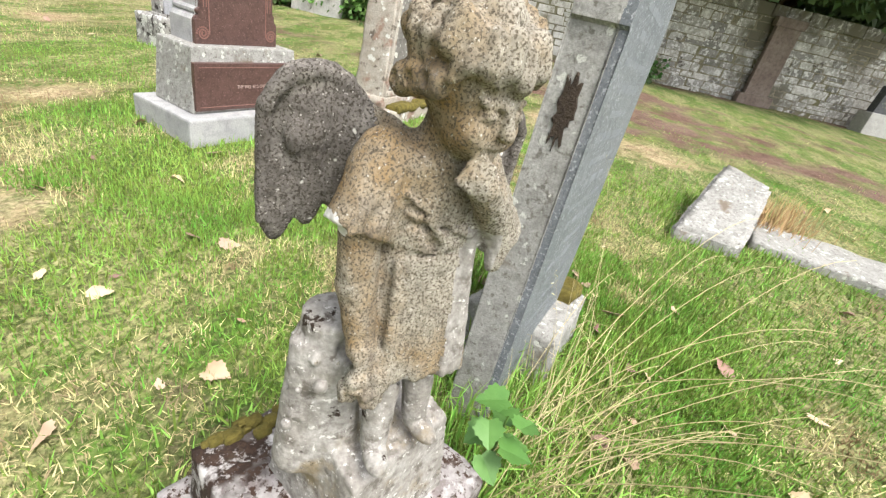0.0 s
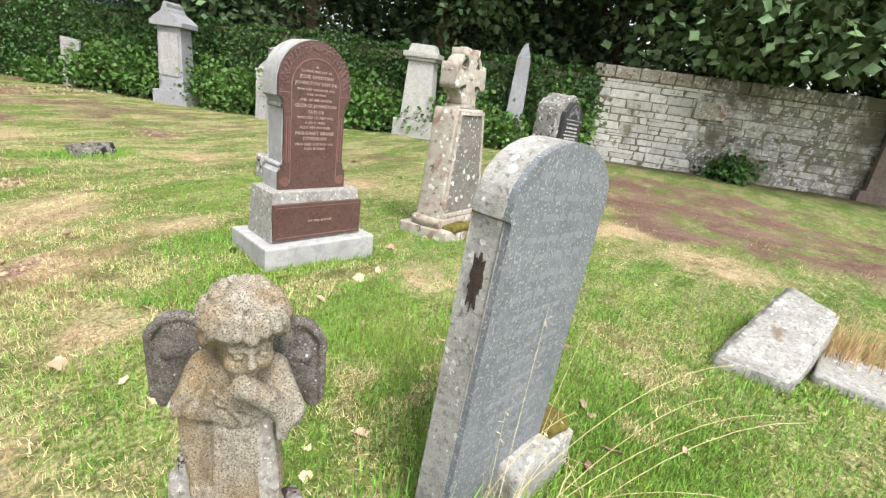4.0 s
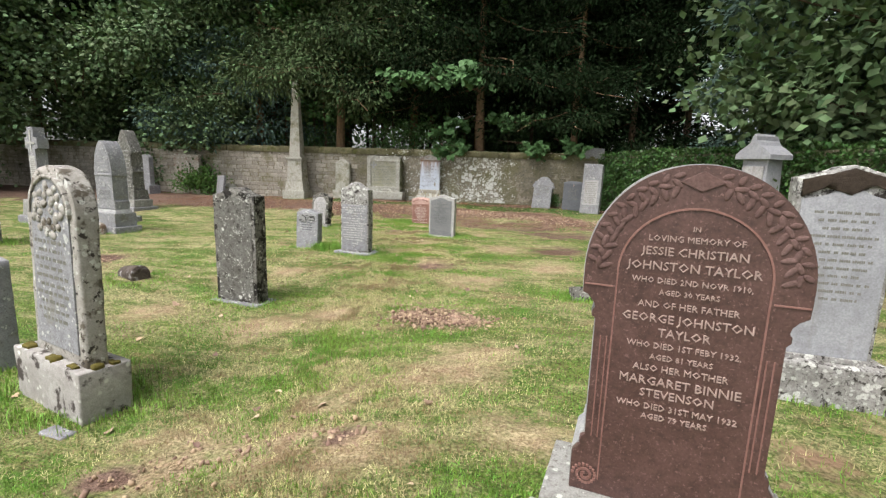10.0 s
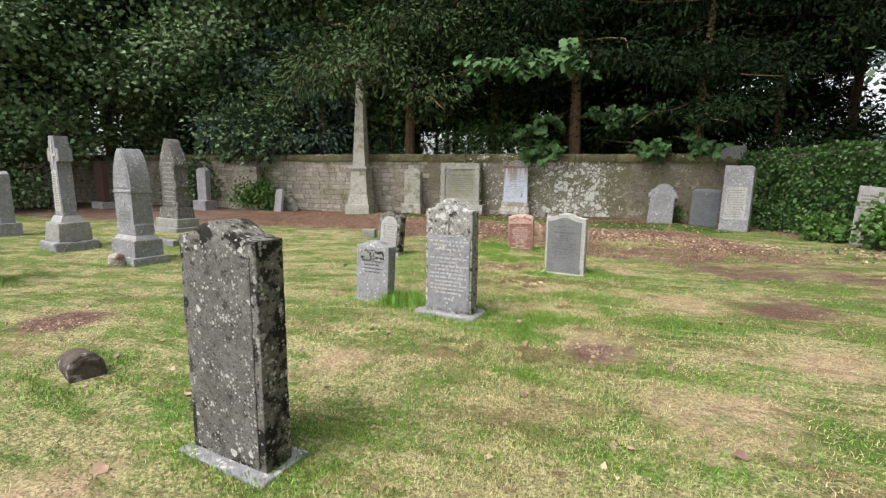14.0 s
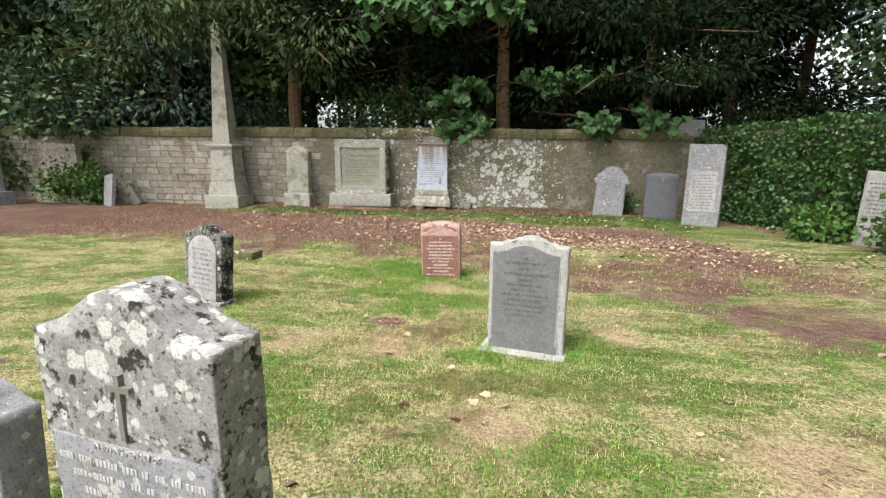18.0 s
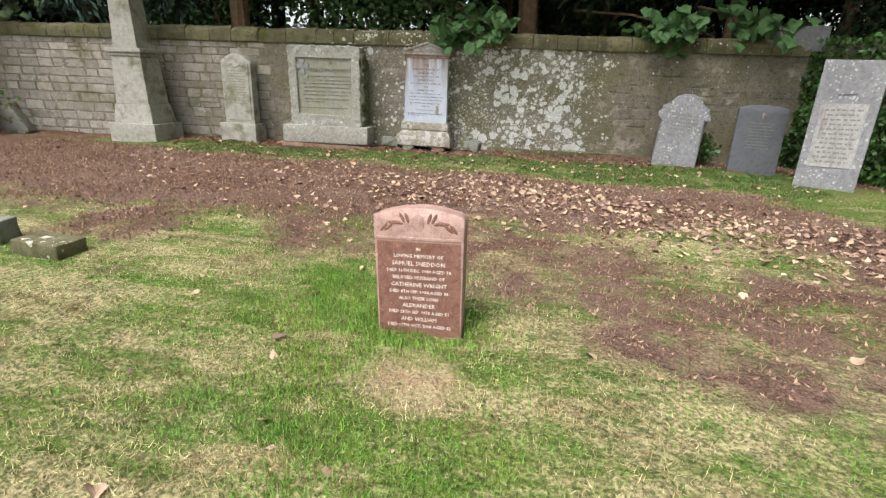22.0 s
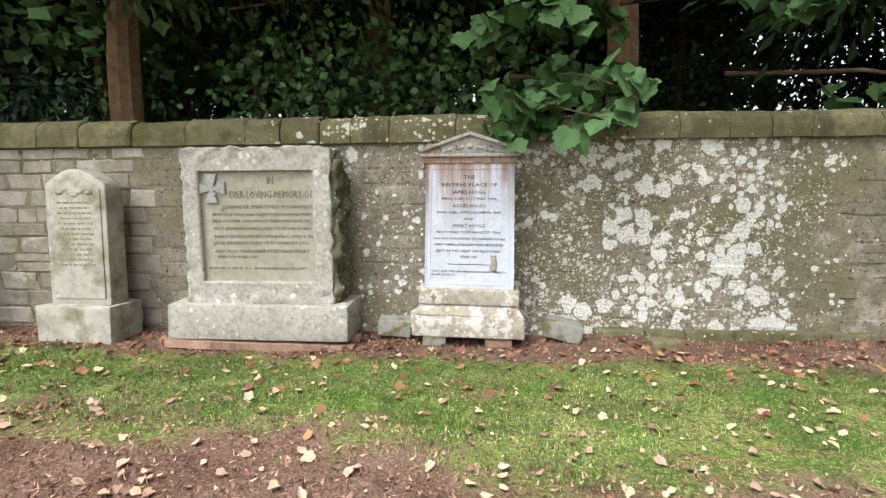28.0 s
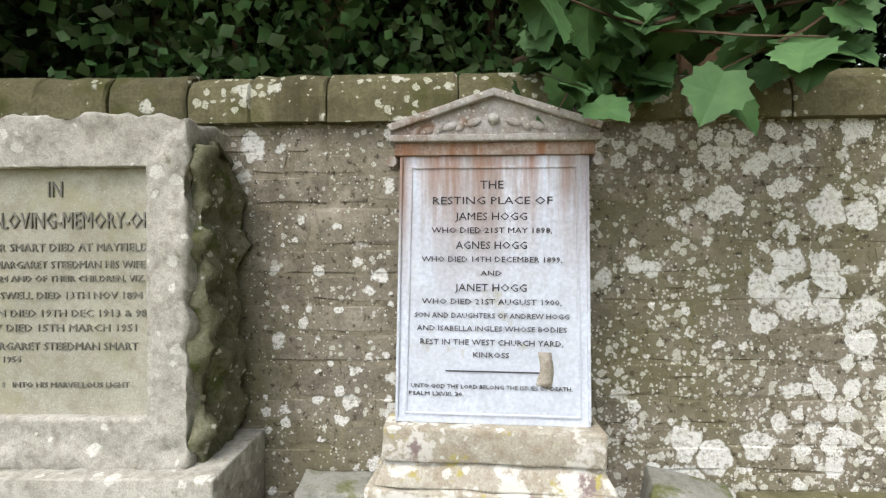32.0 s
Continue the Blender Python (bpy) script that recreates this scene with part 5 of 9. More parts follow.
def carved_stone():
    g = put("carved_headstone", 1.13, -16.768, -19, "tall pale headstone with a carved round head and crusted base", rx=-2, dz=-0.03)
    base_block(g, 0.90, 0.31, -0.1, 0.365, M_GRANITE_L2, rock=0.012)
    prof = [(-0.31, 0.355), (0.395, 0.355), (0.36, 1.34)] + arc(0.042, 1.34, 0.318, 0.31, 8, 172, 18) + [(-0.275, 1.34)]
    part("body", hew(bm_slab(prof, -0.078, 0.05, 0.02), 0.008, 0.06), M_CARVED, g, "pale stone with brown and black crust on its edge")
    sunk = [(-0.23, 0.44), (0.315, 0.44), (0.29, 1.33)] + arc(0.042, 1.33, 0.248, 0.24, 6, 174, 16) + [(-0.205, 1.33)]
    part("face", bm_slab(sunk, -0.088, -0.07, 0.004), M_GREYST, g, "grey inscribed face")
    rim = arc(0.042, 1.33, 0.27, 0.262, 0, 180, 18) + arc(0.042, 1.33, 0.245, 0.237, 180, 0, 18)
    part("head_moulding", hew(bm_slab(rim, -0.098, -0.07, 0.005), 0.004, 0.05), M_CARVED, g)
    for k in range(26):
        bm = bmesh.new()
        bmesh.ops.create_icosphere(bm, subdivisions=2, radius=0.028)
        bmesh.ops.scale(bm, verts=bm.verts[:], vec=(1, 0.5, 1.7 if k % 2 else 0.9))
        bmesh.ops.rotate(bm, verts=bm.verts[:], cent=(0, 0, 0), matrix=Matrix.Rotation(k * 1.3, 3, "Y"))
        a, r = k * 2.4, 0.04 + 0.032 * math.sqrt(k) * 1.05
        x, z = 0.042 + r * math.cos(a), 1.36 + r * 0.8 * math.sin(a)
        bmesh.ops.translate(bm, verts=bm.verts[:], vec=(x, -0.090, z))
        part("carved_leaf", bm, M_CARVED, g)
    text_bars(g, [(1.14 - k * 0.058, 0.026, 0.42 - 0.1 * (k % 2)) for k in range(10)], 0.4, 0.03, -0.0885, 0, M_LETTER_G)
    for x, y in ((0.40, -0.03), (0.30, -0.115), (-0.33, -0.11), (0.05, -0.12), (0.41, 0.07)):
        part("moss", hew(bm_box(x - 0.06, x + 0.04, y - 0.03, y + 0.03, 0.352, 0.385, 0.012), 0.02, 0.03), plain_moss, g, "green moss tuft")


M_CARVED = stone_mat("brown_crusted_pale_stone", (0.36, 0.335, 0.305), (0.45, 0.43, 0.40), (0.25, 0.23, 0.20), 150, 5, 0.92, (("noise", 7, 0.55, 0.62, (0.10, 0.085, 0.065), 4), ("noise", 22, 0.58, 0.62, (0.05, 0.043, 0.036), 9), ("lichen", 22, 0.6, 0, (0.55, 0.55, 0.52), 3)), 0.7)
M_GRANITE_L2 = stone_mat("crusted_base_stone", (0.36, 0.34, 0.32), (0.46, 0.44, 0.42), (0.25, 0.23, 0.21), 150, 4, 0.95, (("noise", 5, 0.54, 0.6, (0.06, 0.05, 0.045), 4), ("spots", 12, 0.14, 0.24, WHITE_L, 3)), 0.7)
carved_stone()

near_small = simple_stone("plain_headstone", 0.15, -16.50, -15, 0.34, 0.9, 0.14, prof_ogee(0.36, 0.97, 0.01, 0.02), M_GREYST, "narrow grey granite headstone with rough edges", None, rows=[(0.55 - k * 0.04, 0.02, 0.2) for k in range(4)] + [(0.3, 0.012, 0.16)], letter=M_LETTER_D, rough_amt=0.004)
bm = bmesh.new()
bmesh.ops.create_cone(bm, segments=16, radius1=0.06, radius2=0.05, depth=0.012, cap_ends=True)
bmesh.ops.rotate(bm, verts=bm.verts[:], cent=(0, 0, 0), matrix=Matrix.Rotation(math.pi / 2, 3, "X"))
bmesh.ops.translate(bm, verts=bm.verts[:], vec=(0, -0.072, 0.74))
part("carved_badge", bm, M_LETTER_G, near_small)


# monuments further off on the open side
def lancet_monument():
    g = put("pointed_monument", -5.28, -9.9, -14, "tall grey lancet-headed monument on a stepped base", dz=-0.03)
    base_block(g, 0.98, 0.62, -0.08, 0.17, M_GREYST, rock=0.02)
    base_block(g, 0.84, 0.5, 0.17, 0.48, M_GREYST, name="plinth")
    base_block(g, 0.76, 0.42, 0.48, 0.56, M_GRANITE, name="plinth_cap", taper=0.04)
    w = 0.31
    prof = [(-w - .02, 0.56), (w + .02, 0.56), (w + .02, 0.74), (w - .02, 0.78), (w - .02, 1.30), (w, 1.33)] + arc(-0.16, 1.36, 0.47, 0.86, 0, 62, 9) + arc(0.16, 1.36, 0.47, 0.86, 118, 180, 9) + [(-w, 1.33), (-w + .02, 1.30), (-w + .02, 0.78), (-w - .02, 0.74)]
    part("body", bm_slab(prof, -0.17, 0.17, 0.02), M_GREYST, g)
    part("band", bm_slab([(-w - .015, 1.33), (w + .015, 1.33), (w + .015, 1.38), (-w - .015, 1.38)], -0.185, 0.185, 0.01), M_GREYST, g)
    part("face", bm_slab([(-w * .82, 1.42), (w * .82, 1.42)] + arc(-0.16, 1.44, 0.41, 0.70, 4, 60, 8) + arc(0.16, 1.44, 0.41, 0.70, 120, 176, 8), -0.18, -0.15, 0.004), M_GREYST, g)
    text_bars(g, [(1.75 - k * 0.07, 0.03, 0.36) for k in range(5)] + [(0.98 - k * 0.055, 0.025, 0.4) for k in range(4)], 0.4, 0, -0.1815, 0, M_GRANITE)
    part("carved_badge", bm_slab([(-.04, 1.08), (.04, 1.08), (.045, 1.17), (0, 1.21), (-.045, 1.17)], -0.18, -0.16, 0.004), M_GRANITE, g)
    st = put("boulder", -5.25, -10.35, 30, "small mossy boulder in long grass", category="boulder", dz=-0.05)
    bm = bmesh.new()
    bmesh.ops.create_icosphere(bm, subdivisions=3, radius=0.17)
    bmesh.ops.scale(bm, verts=bm.verts[:], vec=(0.8, 0.7, 1.15))
    roughen(bm, 0.05, 6)
    bmesh.ops.translate(bm, verts=bm.verts[:], vec=(0, 0, 0.13))
    part("rock", bm, M_SAND, st)


lancet_monument()


def gothic_monument():
    g = put("gothic_monument", -8.15, -6.3, -14, "tall dark gothic headstone on a stepped pale base", dz=-0.03)
    base_block(g, 1.25, 0.8, -0.08, 0.12, M_GREYST, name="step", rock=0.02)
    base_block(g, 1.05, 0.6, 0.12, 0.36, M_GRANITE_L, rock=0.01)
    base_block(g, 0.92, 0.5, 0.36, 0.66, M_DARKFACE, name="plinth", taper=0.03)
    w = 0.38
    prof = [(-w, 0.66), (w, 0.66), (w - .03, 0.72), (w - .03, 1.18), (w, 1.2), (w, 1.26), (w - .03, 1.28), (w - .03, 1.75), (w + .02, 1.8), (w - .02, 1.9), (w * .7, 2.12), (w * .32, 2.42), (w * .14, 2.5), (-w * .14, 2.5), (-w * .32, 2.42), (-w * .7, 2.12), (-w + .02, 1.9), (-w - .02, 1.8), (-w + .03, 1.75), (-w + .03, 1.28), (-w, 1.26), (-w, 1.2), (-w + .03, 1.18), (-w + .03, 0.72)]
    part("body", hew(bm_slab(prof, -0.17, 0.17, 0.02), 0.006, 0.15), M_DARKFACE, g)
    text_bars(g, [(1.85 - k * 0.13, 0.035, 0.44) for k in range(9)], 0.4, 0, -0.172, 0, M_GRANITE)


gothic_monument()


def tall_cross():
    g = put("tall_cross_monument", -7.95, -9.3, -14, "tall grey stone cross on a stepped rough base", dz=-0.03)
    base_block(g, 0.86, 0.8, -0.08, 0.22, M_GREYST, rock=0.05)
    base_block(g, 0.72, 0.62, 0.22, 0.62, M_GRANITE_L, name="plinth", rock=0.02, taper=0.03)
    base_block(g, 0.54, 0.44, 0.62, 0.76, M_GRANITE, name="plinth_cap", taper=0.06)
    prof = [(-.20, 0.76), (.20, 0.76), (.13, 1.9), (.27, 1.9), (.27, 2.16), (.13, 2.16), (.13, 2.42), (-.13, 2.42), (-.13, 2.16), (-.27, 2.16), (-.27, 1.9), (-.13, 1.9)]
    part("shaft", bm_slab(prof, -0.13, 0.13, 0.02), M_GREYST, g)
    part("inscribed_panel", bm_slab([(-.15, 0.86), (.15, 0.86), (.11, 1.72), (-.11, 1.72)], -0.14, -0.1, 0.004), M_PALE, g, "pale inscribed face")
    text_bars(g, [(1.62 - k * 0.05, 0.022, 0.17) for k in range(14)], 0.2, 0, -0.1405, 0, M_LETTER_G)
    part("carved_cross", bm_slab([(-.03, 1.82), (.03, 1.82), (.03, 2.0), (.17, 2.0), (.17, 2.06), (.03, 2.06), (.03, 2.34), (-.03, 2.34), (-.03, 2.06), (-.17, 2.06), (-.17, 2.0), (-.03, 2.0)], -0.142, -0.12, 0.004), M_PALE, g)


tall_cross()


# memorials along the back wall
def obelisk_monument():
    g = put("obelisk_monument", -5.35, -0.60, 0, "tall sandstone obelisk on a panelled pedestal before the wall", category="obelisk", dz=-0.03)
    base_block(g, 0.98, 0.84, -0.1, 0.38, M_SAND_GREEN, name="base", rock=0.008)
    base_block(g, 0.84, 0.70, 0.38, 0.74, M_SAND_GREEN, name="plinth", taper=0.05)
    base_block(g, 0.70, 0.58, 0.74, 1.62, M_SAND_GREEN, name="die", taper=0.045)
    base_block(g, 0.66, 0.54, 1.62, 1.68, M_SAND_GREEN, name="necking")
    base_block(g, 0.74, 0.62, 1.68, 1.76, M_SAND_GREEN, name="cornice", bev=0.02)
    base_block(g, 0.50, 0.44, 1.76, 4.75, M_SAND_GREEN, name="shaft", taper=0.13)
    base_block(g, 0.24, 0.18, 4.75, 4.95, M_SAND_GREEN, name="tip", taper=0.08)


obelisk_monument()


def arched_headstone():
    g = put("arched_headstone", -3.40, -0.34, 0, "greenish sandstone headstone with a low arched head by the wall", rx=-2, dz=-0.03)
    base_block(g, 0.76, 0.42, -0.08, 0.36, M_SAND_GREEN, rock=0.02)
    w = 0.31
    prof = [(-w, 0.35), (w, 0.35), (w, 1.52)] + [(w * (1 - 2 * k / 14), 1.52 + 0.15 * math.sin(math.pi * k / 14)) for k in range(1, 14)] + [(-w, 1.52)]
    part("body", hew(bm_slab(prof, -0.10, 0.12, 0.012), 0.005, 0.1), M_SAND_GREEN, g)
    fr = [(-w * .84, 0.42), (w * .84, 0.42), (w * .84, 1.48)] + [(w * .84 * (1 - 2 * k / 12), 1.48 + 0.11 * math.sin(math.pi * k / 12)) for k in range(1, 12)] + [(-w * .84, 1.48)]
    part("face", bm_slab(fr, -0.112, -0.09, 0.008), M_SAND_GREEN, g)
    for k in range(7):
        bm = bmesh.new()
        bmesh.ops.create_icosphere(bm, subdivisions=2, radius=0.035)
        bmesh.ops.scale(bm, verts=bm.verts[:], vec=(1.2, 0.4, 0.7))
        bmesh.ops.translate(bm, verts=bm.verts[:], vec=(-0.15 + 0.05 * k, -0.112, 1.45 + 0.025 * math.sin(k * 1.6)))
        part("carved_leaf", bm, M_SAND_GREEN, g)
    text_bars(g, [(1.34 - k * 0.05, 0.02, 0.36 - 0.05 * (k % 2)) for k in range(13)], 0.4, 0, -0.1125, 0, M_LETTER_G2)


M_LETTER_G2 = plain_mat("olive_worn_lettering", (0.20, 0.19, 0.11), (0.28, 0.27, 0.17), 60, 0.9, relief=0)
arched_headstone()


def rustic_memorial():
    g = put("rustic_memorial", -1.60, -0.26, 0, "broad rock-faced granite memorial with a sunk inscription panel", dz=0.0)
    base_block(g, 1.74, 0.52, 0.085, 0.42, M_RUSTIC, name="base", rock=0.016)
    # body as a frame of rock-faced stone round the sunk panel
    P = (-0.535, 0.555, 0.625, 1.66)
    x0, x1, z0, z1 = P
    out = (-0.70, 0.72, 0.40, 1.87)
    part("body", hew(bm_frame(out, P, -0.17, 0.2, 0.012), 0.036, 0.034, 9.0, P), M_RUSTIC, g, "rock-faced granite surround")
    part("rough_side", hew(bm_slab([(.67, 0.41), (.765, 0.41), (.785, 0.9), (.76, 1.4), (.765, 1.74), (.69, 1.82)], -0.12, 0.21, 0.02), 0.07, 0.04, 10.0), M_MOSSROCK, g, "dark mossy rock-faced side")
    part("panel", bm_slab([(x0 - .02, z0 - .02), (x1 + .02, z0 - .02), (x1 + .02, z1 + .02), (x0 - .02, z1 + .02)], -0.125, 0.0, 0.0), M_PANEL, g, "smooth algae-tinted panel")
    # carved cross with flared arms at the panel's corner
    cr = []
    for k in range(4):
        c, sn = math.cos(k * math.pi / 2), math.sin(k * math.pi / 2)
        for px, pz in ((0.02, -0.02), (0.13, -0.055), (0.13, 0.055), (0.02, 0.02)):
            cr.append((-0.42 + px * c - pz * sn, 1.50 + (px * sn + pz * c) * 1.05))
    part("carved_cross", bm_slab(cr, -0.15, -0.12, 0.005), M_GRANITE, g, "raised carved cross")
    for k in range(5):
        bm = bmesh.new()
        v = bmesh.ops.create_icosphere(bm, subdivisions=1, radius=0.025)["verts"]
        bmesh.ops.scale(bm, verts=v, vec=(1, 0.5, 1))
        bmesh.ops.translate(bm, verts=v, vec=(-0.36 + 0.045 * math.cos(k * 1.3), -0.145, 1.56 - 0.06 * k))
        part("carved_scroll", bm, M_GRANITE, g)
    lettering(g, [("IN", 0.07, 1.54, 0.06), ("EVER-LOVING-MEMORY-OF", 0.072, 1.408, 0.80)], 0.8, 0.14, -0.126, 0, M_LETTER_G, 0.006)
    rows = [("ALEXANDER SMART DIED AT MAYFIELD", .036, 1.295, .89, .09), ("30TH OCT 1915 MARGARET STEEDMAN HIS WIFE", .033, 1.224, .96, .04), ("DIED 1ST APRIL 1924 AND OF THEIR CHILDREN, VIZ.", .027, 1.168, .96, .04), ("GEO. JAMES BOSWELL DIED 13TH NOV 1894", .032, 1.095, .94, .04), ("MARY SAMSON DIED 19TH DEC 1913 & 98", .032, 1.02, .95, .05), ("JANE MURRAY DIED 15TH MARCH 1951", .032, .958, .92, .03), ("AND ALSO MARGARET STEEDMAN SMART", .034, .88, .92, .03), ("DIED 4TH APRIL 1954", .027, .828, .39, -.21), ("INTO HIS MARVELLOUS LIGHT", .024, .722, .5, .2)]
    for text, size, z, w, x in rows:
        lettering(g, [(text, size, z + 0.016, w)], 0.98, x, -0.126, 0, M_LETTER_G, 0.004)
    text_bars(g, [(0.738, 0.022, 0.42)], 0.42, -0.29, -0.1255, 0, M_LETTER_G)
    return g


M_MOSSROCK = stone_mat("mossy_rock_face", (0.15, 0.15, 0.085), (0.24, 0.235, 0.17), (0.075, 0.078, 0.035), 120, 7, 0.95, (("noise", 9, 0.55, 0.65, (0.07, 0.085, 0.025), 4), ("lichen", 24, 0.5, 0, (0.48, 0.48, 0.42), 3)), 0.9)
M_PANEL = stone_mat("algae_tinted_panel", (0.37, 0.36, 0.295), (0.45, 0.44, 0.375), (0.28, 0.27, 0.20), 160, 4, 0.9, (("noise", 2.5, 0.5, 0.7, (0.30, 0.295, 0.19), 4), ("spots", 50, 0.1, 0.2, GREY_L, 6)), 0.4)


def marble_headstone():
    g = thing("marble_headstone", 0.372, -0.25, 0.0, -3, ry=0.6, label="rust-stained pale marble headstone on a crumbling sandstone base", category="gravestone")
    base_block(g, 1.05, 0.34, 0.10, 0.30, M_SAND_L, name="base", rock=0.018)
    base_block(g, 1.02, 0.31, 0.30, 0.40, M_SAND_L, name="base_step", rock=0.014, taper=0.05)
    base_block(g, 0.93, 0.26, 0.40, 0.545, M_SAND_L, name="plinth", rock=0.010)
    w = 0.418
    part("body", bm_slab([(-w, 0.545), (w, 0.545), (w - .016, 1.70), (-w + .016, 1.70)], -0.06, 0.07, 0.004), M_MARBLE, g, "pale blue-white marble slab with rust streaks")
    for sx in (-1, 1):
        q = [(sx * .368, 0.585), (sx * .378, 0.585), (sx * .356, 1.655), (sx * .346, 1.655)]
        part("panel_margin", bm_slab(q if sx > 0 else q[::-1], -0.066, -0.05, 0.002), M_MARBLE, g)
        part("pilaster_edge", bm_slab(sorted([(sx * .405, 0.57), (sx * .418, 0.57)]) + sorted([(sx * .402, 1.69), (sx * .39, 1.69)], reverse=True), -0.07, -0.05, 0.003), M_MARBLE, g)
    part("panel_margin", bm_slab([(-.356, 1.645), (.356, 1.645), (.356, 1.656), (-.356, 1.656)], -0.066, -0.05, 0.002), M_MARBLE, g)
    part("panel_margin", bm_slab([(-.376, 0.582), (.376, 0.582), (.376, 0.591), (-.376, 0.591)], -0.066, -0.05, 0.002), M_MARBLE, g)
    part("frieze", bm_slab([(-.425, 1.70), (.425, 1.70), (.425, 1.755), (-.425, 1.755)], -0.075, 0.08, 0.004), M_FRIEZE, g, "rust-stained frieze")
    part("cornice", hew(bm_slab([(-.445, 1.755), (.445, 1.755), (.455, 1.785), (-.455, 1.785)], -0.10, 0.09, 0.006), 0.003, 0.06), M_MARBLE_B, g)
    part("pediment", hew(bm_slab([(-.445, 1.785), (.445, 1.785), (.445, 1.82), (.22, 1.905), (.10, 1.95), (0, 1.972), (-.10, 1.95), (-.22, 1.905), (-.445, 1.82)], -0.078, 0.09, 0.008), 0.004, 0.06), M_MARBLE_B, g, "carved low pediment with lichen")
    for sx in (-1, 1):
        q = [(0, 1.945), (sx * .44, 1.80), (sx * .455, 1.828), (0, 1.978)]
        part("raking_moulding", hew(bm_slab(q if sx < 0 else q[::-1], -0.105, -0.06, 0.005), 0.003, 0.05), M_MARBLE_B, g)
    for sx in (-1, 1):
        for k in range(6):
            bm = bmesh.new()
            bmesh.ops.create_uvsphere(bm, u_segments=8, v_segments=5, radius=0.5)
            bmesh.ops.scale(bm, verts=bm.verts[:], vec=(0.075, 0.02, 0.034))
            bmesh.ops.rotate(bm, verts=bm.verts[:], cent=(0, 0, 0), matrix=Matrix.Rotation(radians(sx * (18 + 35 * (k % 2))), 3, "Y"))
            bmesh.ops.translate(bm, verts=bm.verts[:], vec=(sx * (0.085 + 0.050 * k), -0.082, 1.838 - 0.009 * k))
            part("carved_leaf", bm, M_MARBLE_B, g)
        bm = bmesh.new()
        bmesh.ops.create_cone(bm, segments=14, radius1=0.028, radius2=0.022, depth=0.10, cap_ends=True)
        bmesh.ops.rotate(bm, verts=bm.verts[:], cent=(0, 0, 0), matrix=Matrix.Rotation(math.pi / 2, 3, "X"))
        bmesh.ops.translate(bm, verts=bm.verts[:], vec=(sx * 0.437, -0.03, 1.675))
        part("scroll", bm, M_MARBLE_B, g)
    bm = bmesh.new()
    bmesh.ops.create_icosphere(bm, subdivisions=2, radius=0.026)
    bmesh.ops.translate(bm, verts=bm.verts[:], vec=(0, -0.085, 1.85))
    part("carved_rosette", bm, M_PALE, g)
    L = [("THE", .036, 1.576, .10), ("RESTING PLACE OF", .034, 1.508, .51), ("JAMES HOGG", .034, 1.44, .307), ("WHO DIED 21ST MAY 1898,", .025, 1.38, .515), ("AGNES HOGG", .034, 1.316, .303), ("WHO DIED 14TH DECEMBER 1899,", .025, 1.255, .60), ("AND", .022, 1.196, .09), ("JANET HOGG", .034, 1.134, .307), ("WHO DIED 21ST AUGUST 1900,", .025, 1.073, .596), ("SON AND DAUGHTERS OF ANDREW HOGG", .023, 1.013, .66), ("AND ISABELLA INGLES WHOSE BODIES", .023, .957, .64), ("REST IN THE WEST CHURCH YARD,", .025, .898, .61), ("KINROSS", .023, .844, .154), ("UNTO GOD THE LORD BELONG THE ISSUES OF DEATH.", .018, .706, .69)]
    lettering(g, [(a, b, c - b / 2, d) for a, b, c, d in L], 0.7, -0.005, -0.0625, 0, M_LETTER_D, 0.0015)
    lettering(g, [("PSALM LXVIII, 20.", .018, .664, .236)], 0.3, -0.24, -0.0625, 0, M_LETTER_D, 0.0015)
    part("rule", bm_slab([(-.2, 0.770), (.2, 0.770), (.2, 0.7745), (-.2, 0.7745)], -0.0645, -0.05, 0), M_LETTER_D, g)
    part("repair_patch", hew(bm_slab([(.185, 0.72), (.25, 0.70), (.262, 0.78), (.25, 0.86), (.195, 0.86), (.205, 0.79)], -0.0635, -0.05, 0), 0.001, 0.03), M_SAND, g, "bare brown patch in the marble")


M_FRIEZE = stone_mat("rusty_marble", (0.30, 0.18, 0.115), (0.42, 0.36, 0.32), (0.19, 0.10, 0.06), 90, 5, 0.8, (("streak", 12, 0.5, 0.62, (0.24, 0.12, 0.065), 4), ("streak", 9, 0.62, 0.7, (0.55, 0.57, 0.60), 8)), 0.4)
M_MARBLE_B = stone_mat("stained_marble", (0.40, 0.38, 0.36), (0.48, 0.47, 0.46), (0.26, 0.22, 0.18), 90, 5, 0.8, (("noise", 6, 0.55, 0.68, (0.20, 0.13, 0.09), 4), ("spots", 40, 0.12, 0.24, WHITE_L, 6)), 0.5)
M_SAND_L = stone_mat("flaking_sandstone", (0.40, 0.36, 0.28), (0.50, 0.48, 0.42), (0.28, 0.23, 0.17), 110, 5, 0.95, (("noise", 7, 0.52, 0.57, (0.56, 0.55, 0.51), 4), ("noise", 6, 0.57, 0.63, (0.22, 0.17, 0.165), 7), ("noise", 9, 0.60, 0.66, (0.36, 0.32, 0.11), 9), ("lichen", 22, 0.7, 0, (0.58, 0.58, 0.55), 5)), 0.9)
marble_headstone()

rustic_memorial()


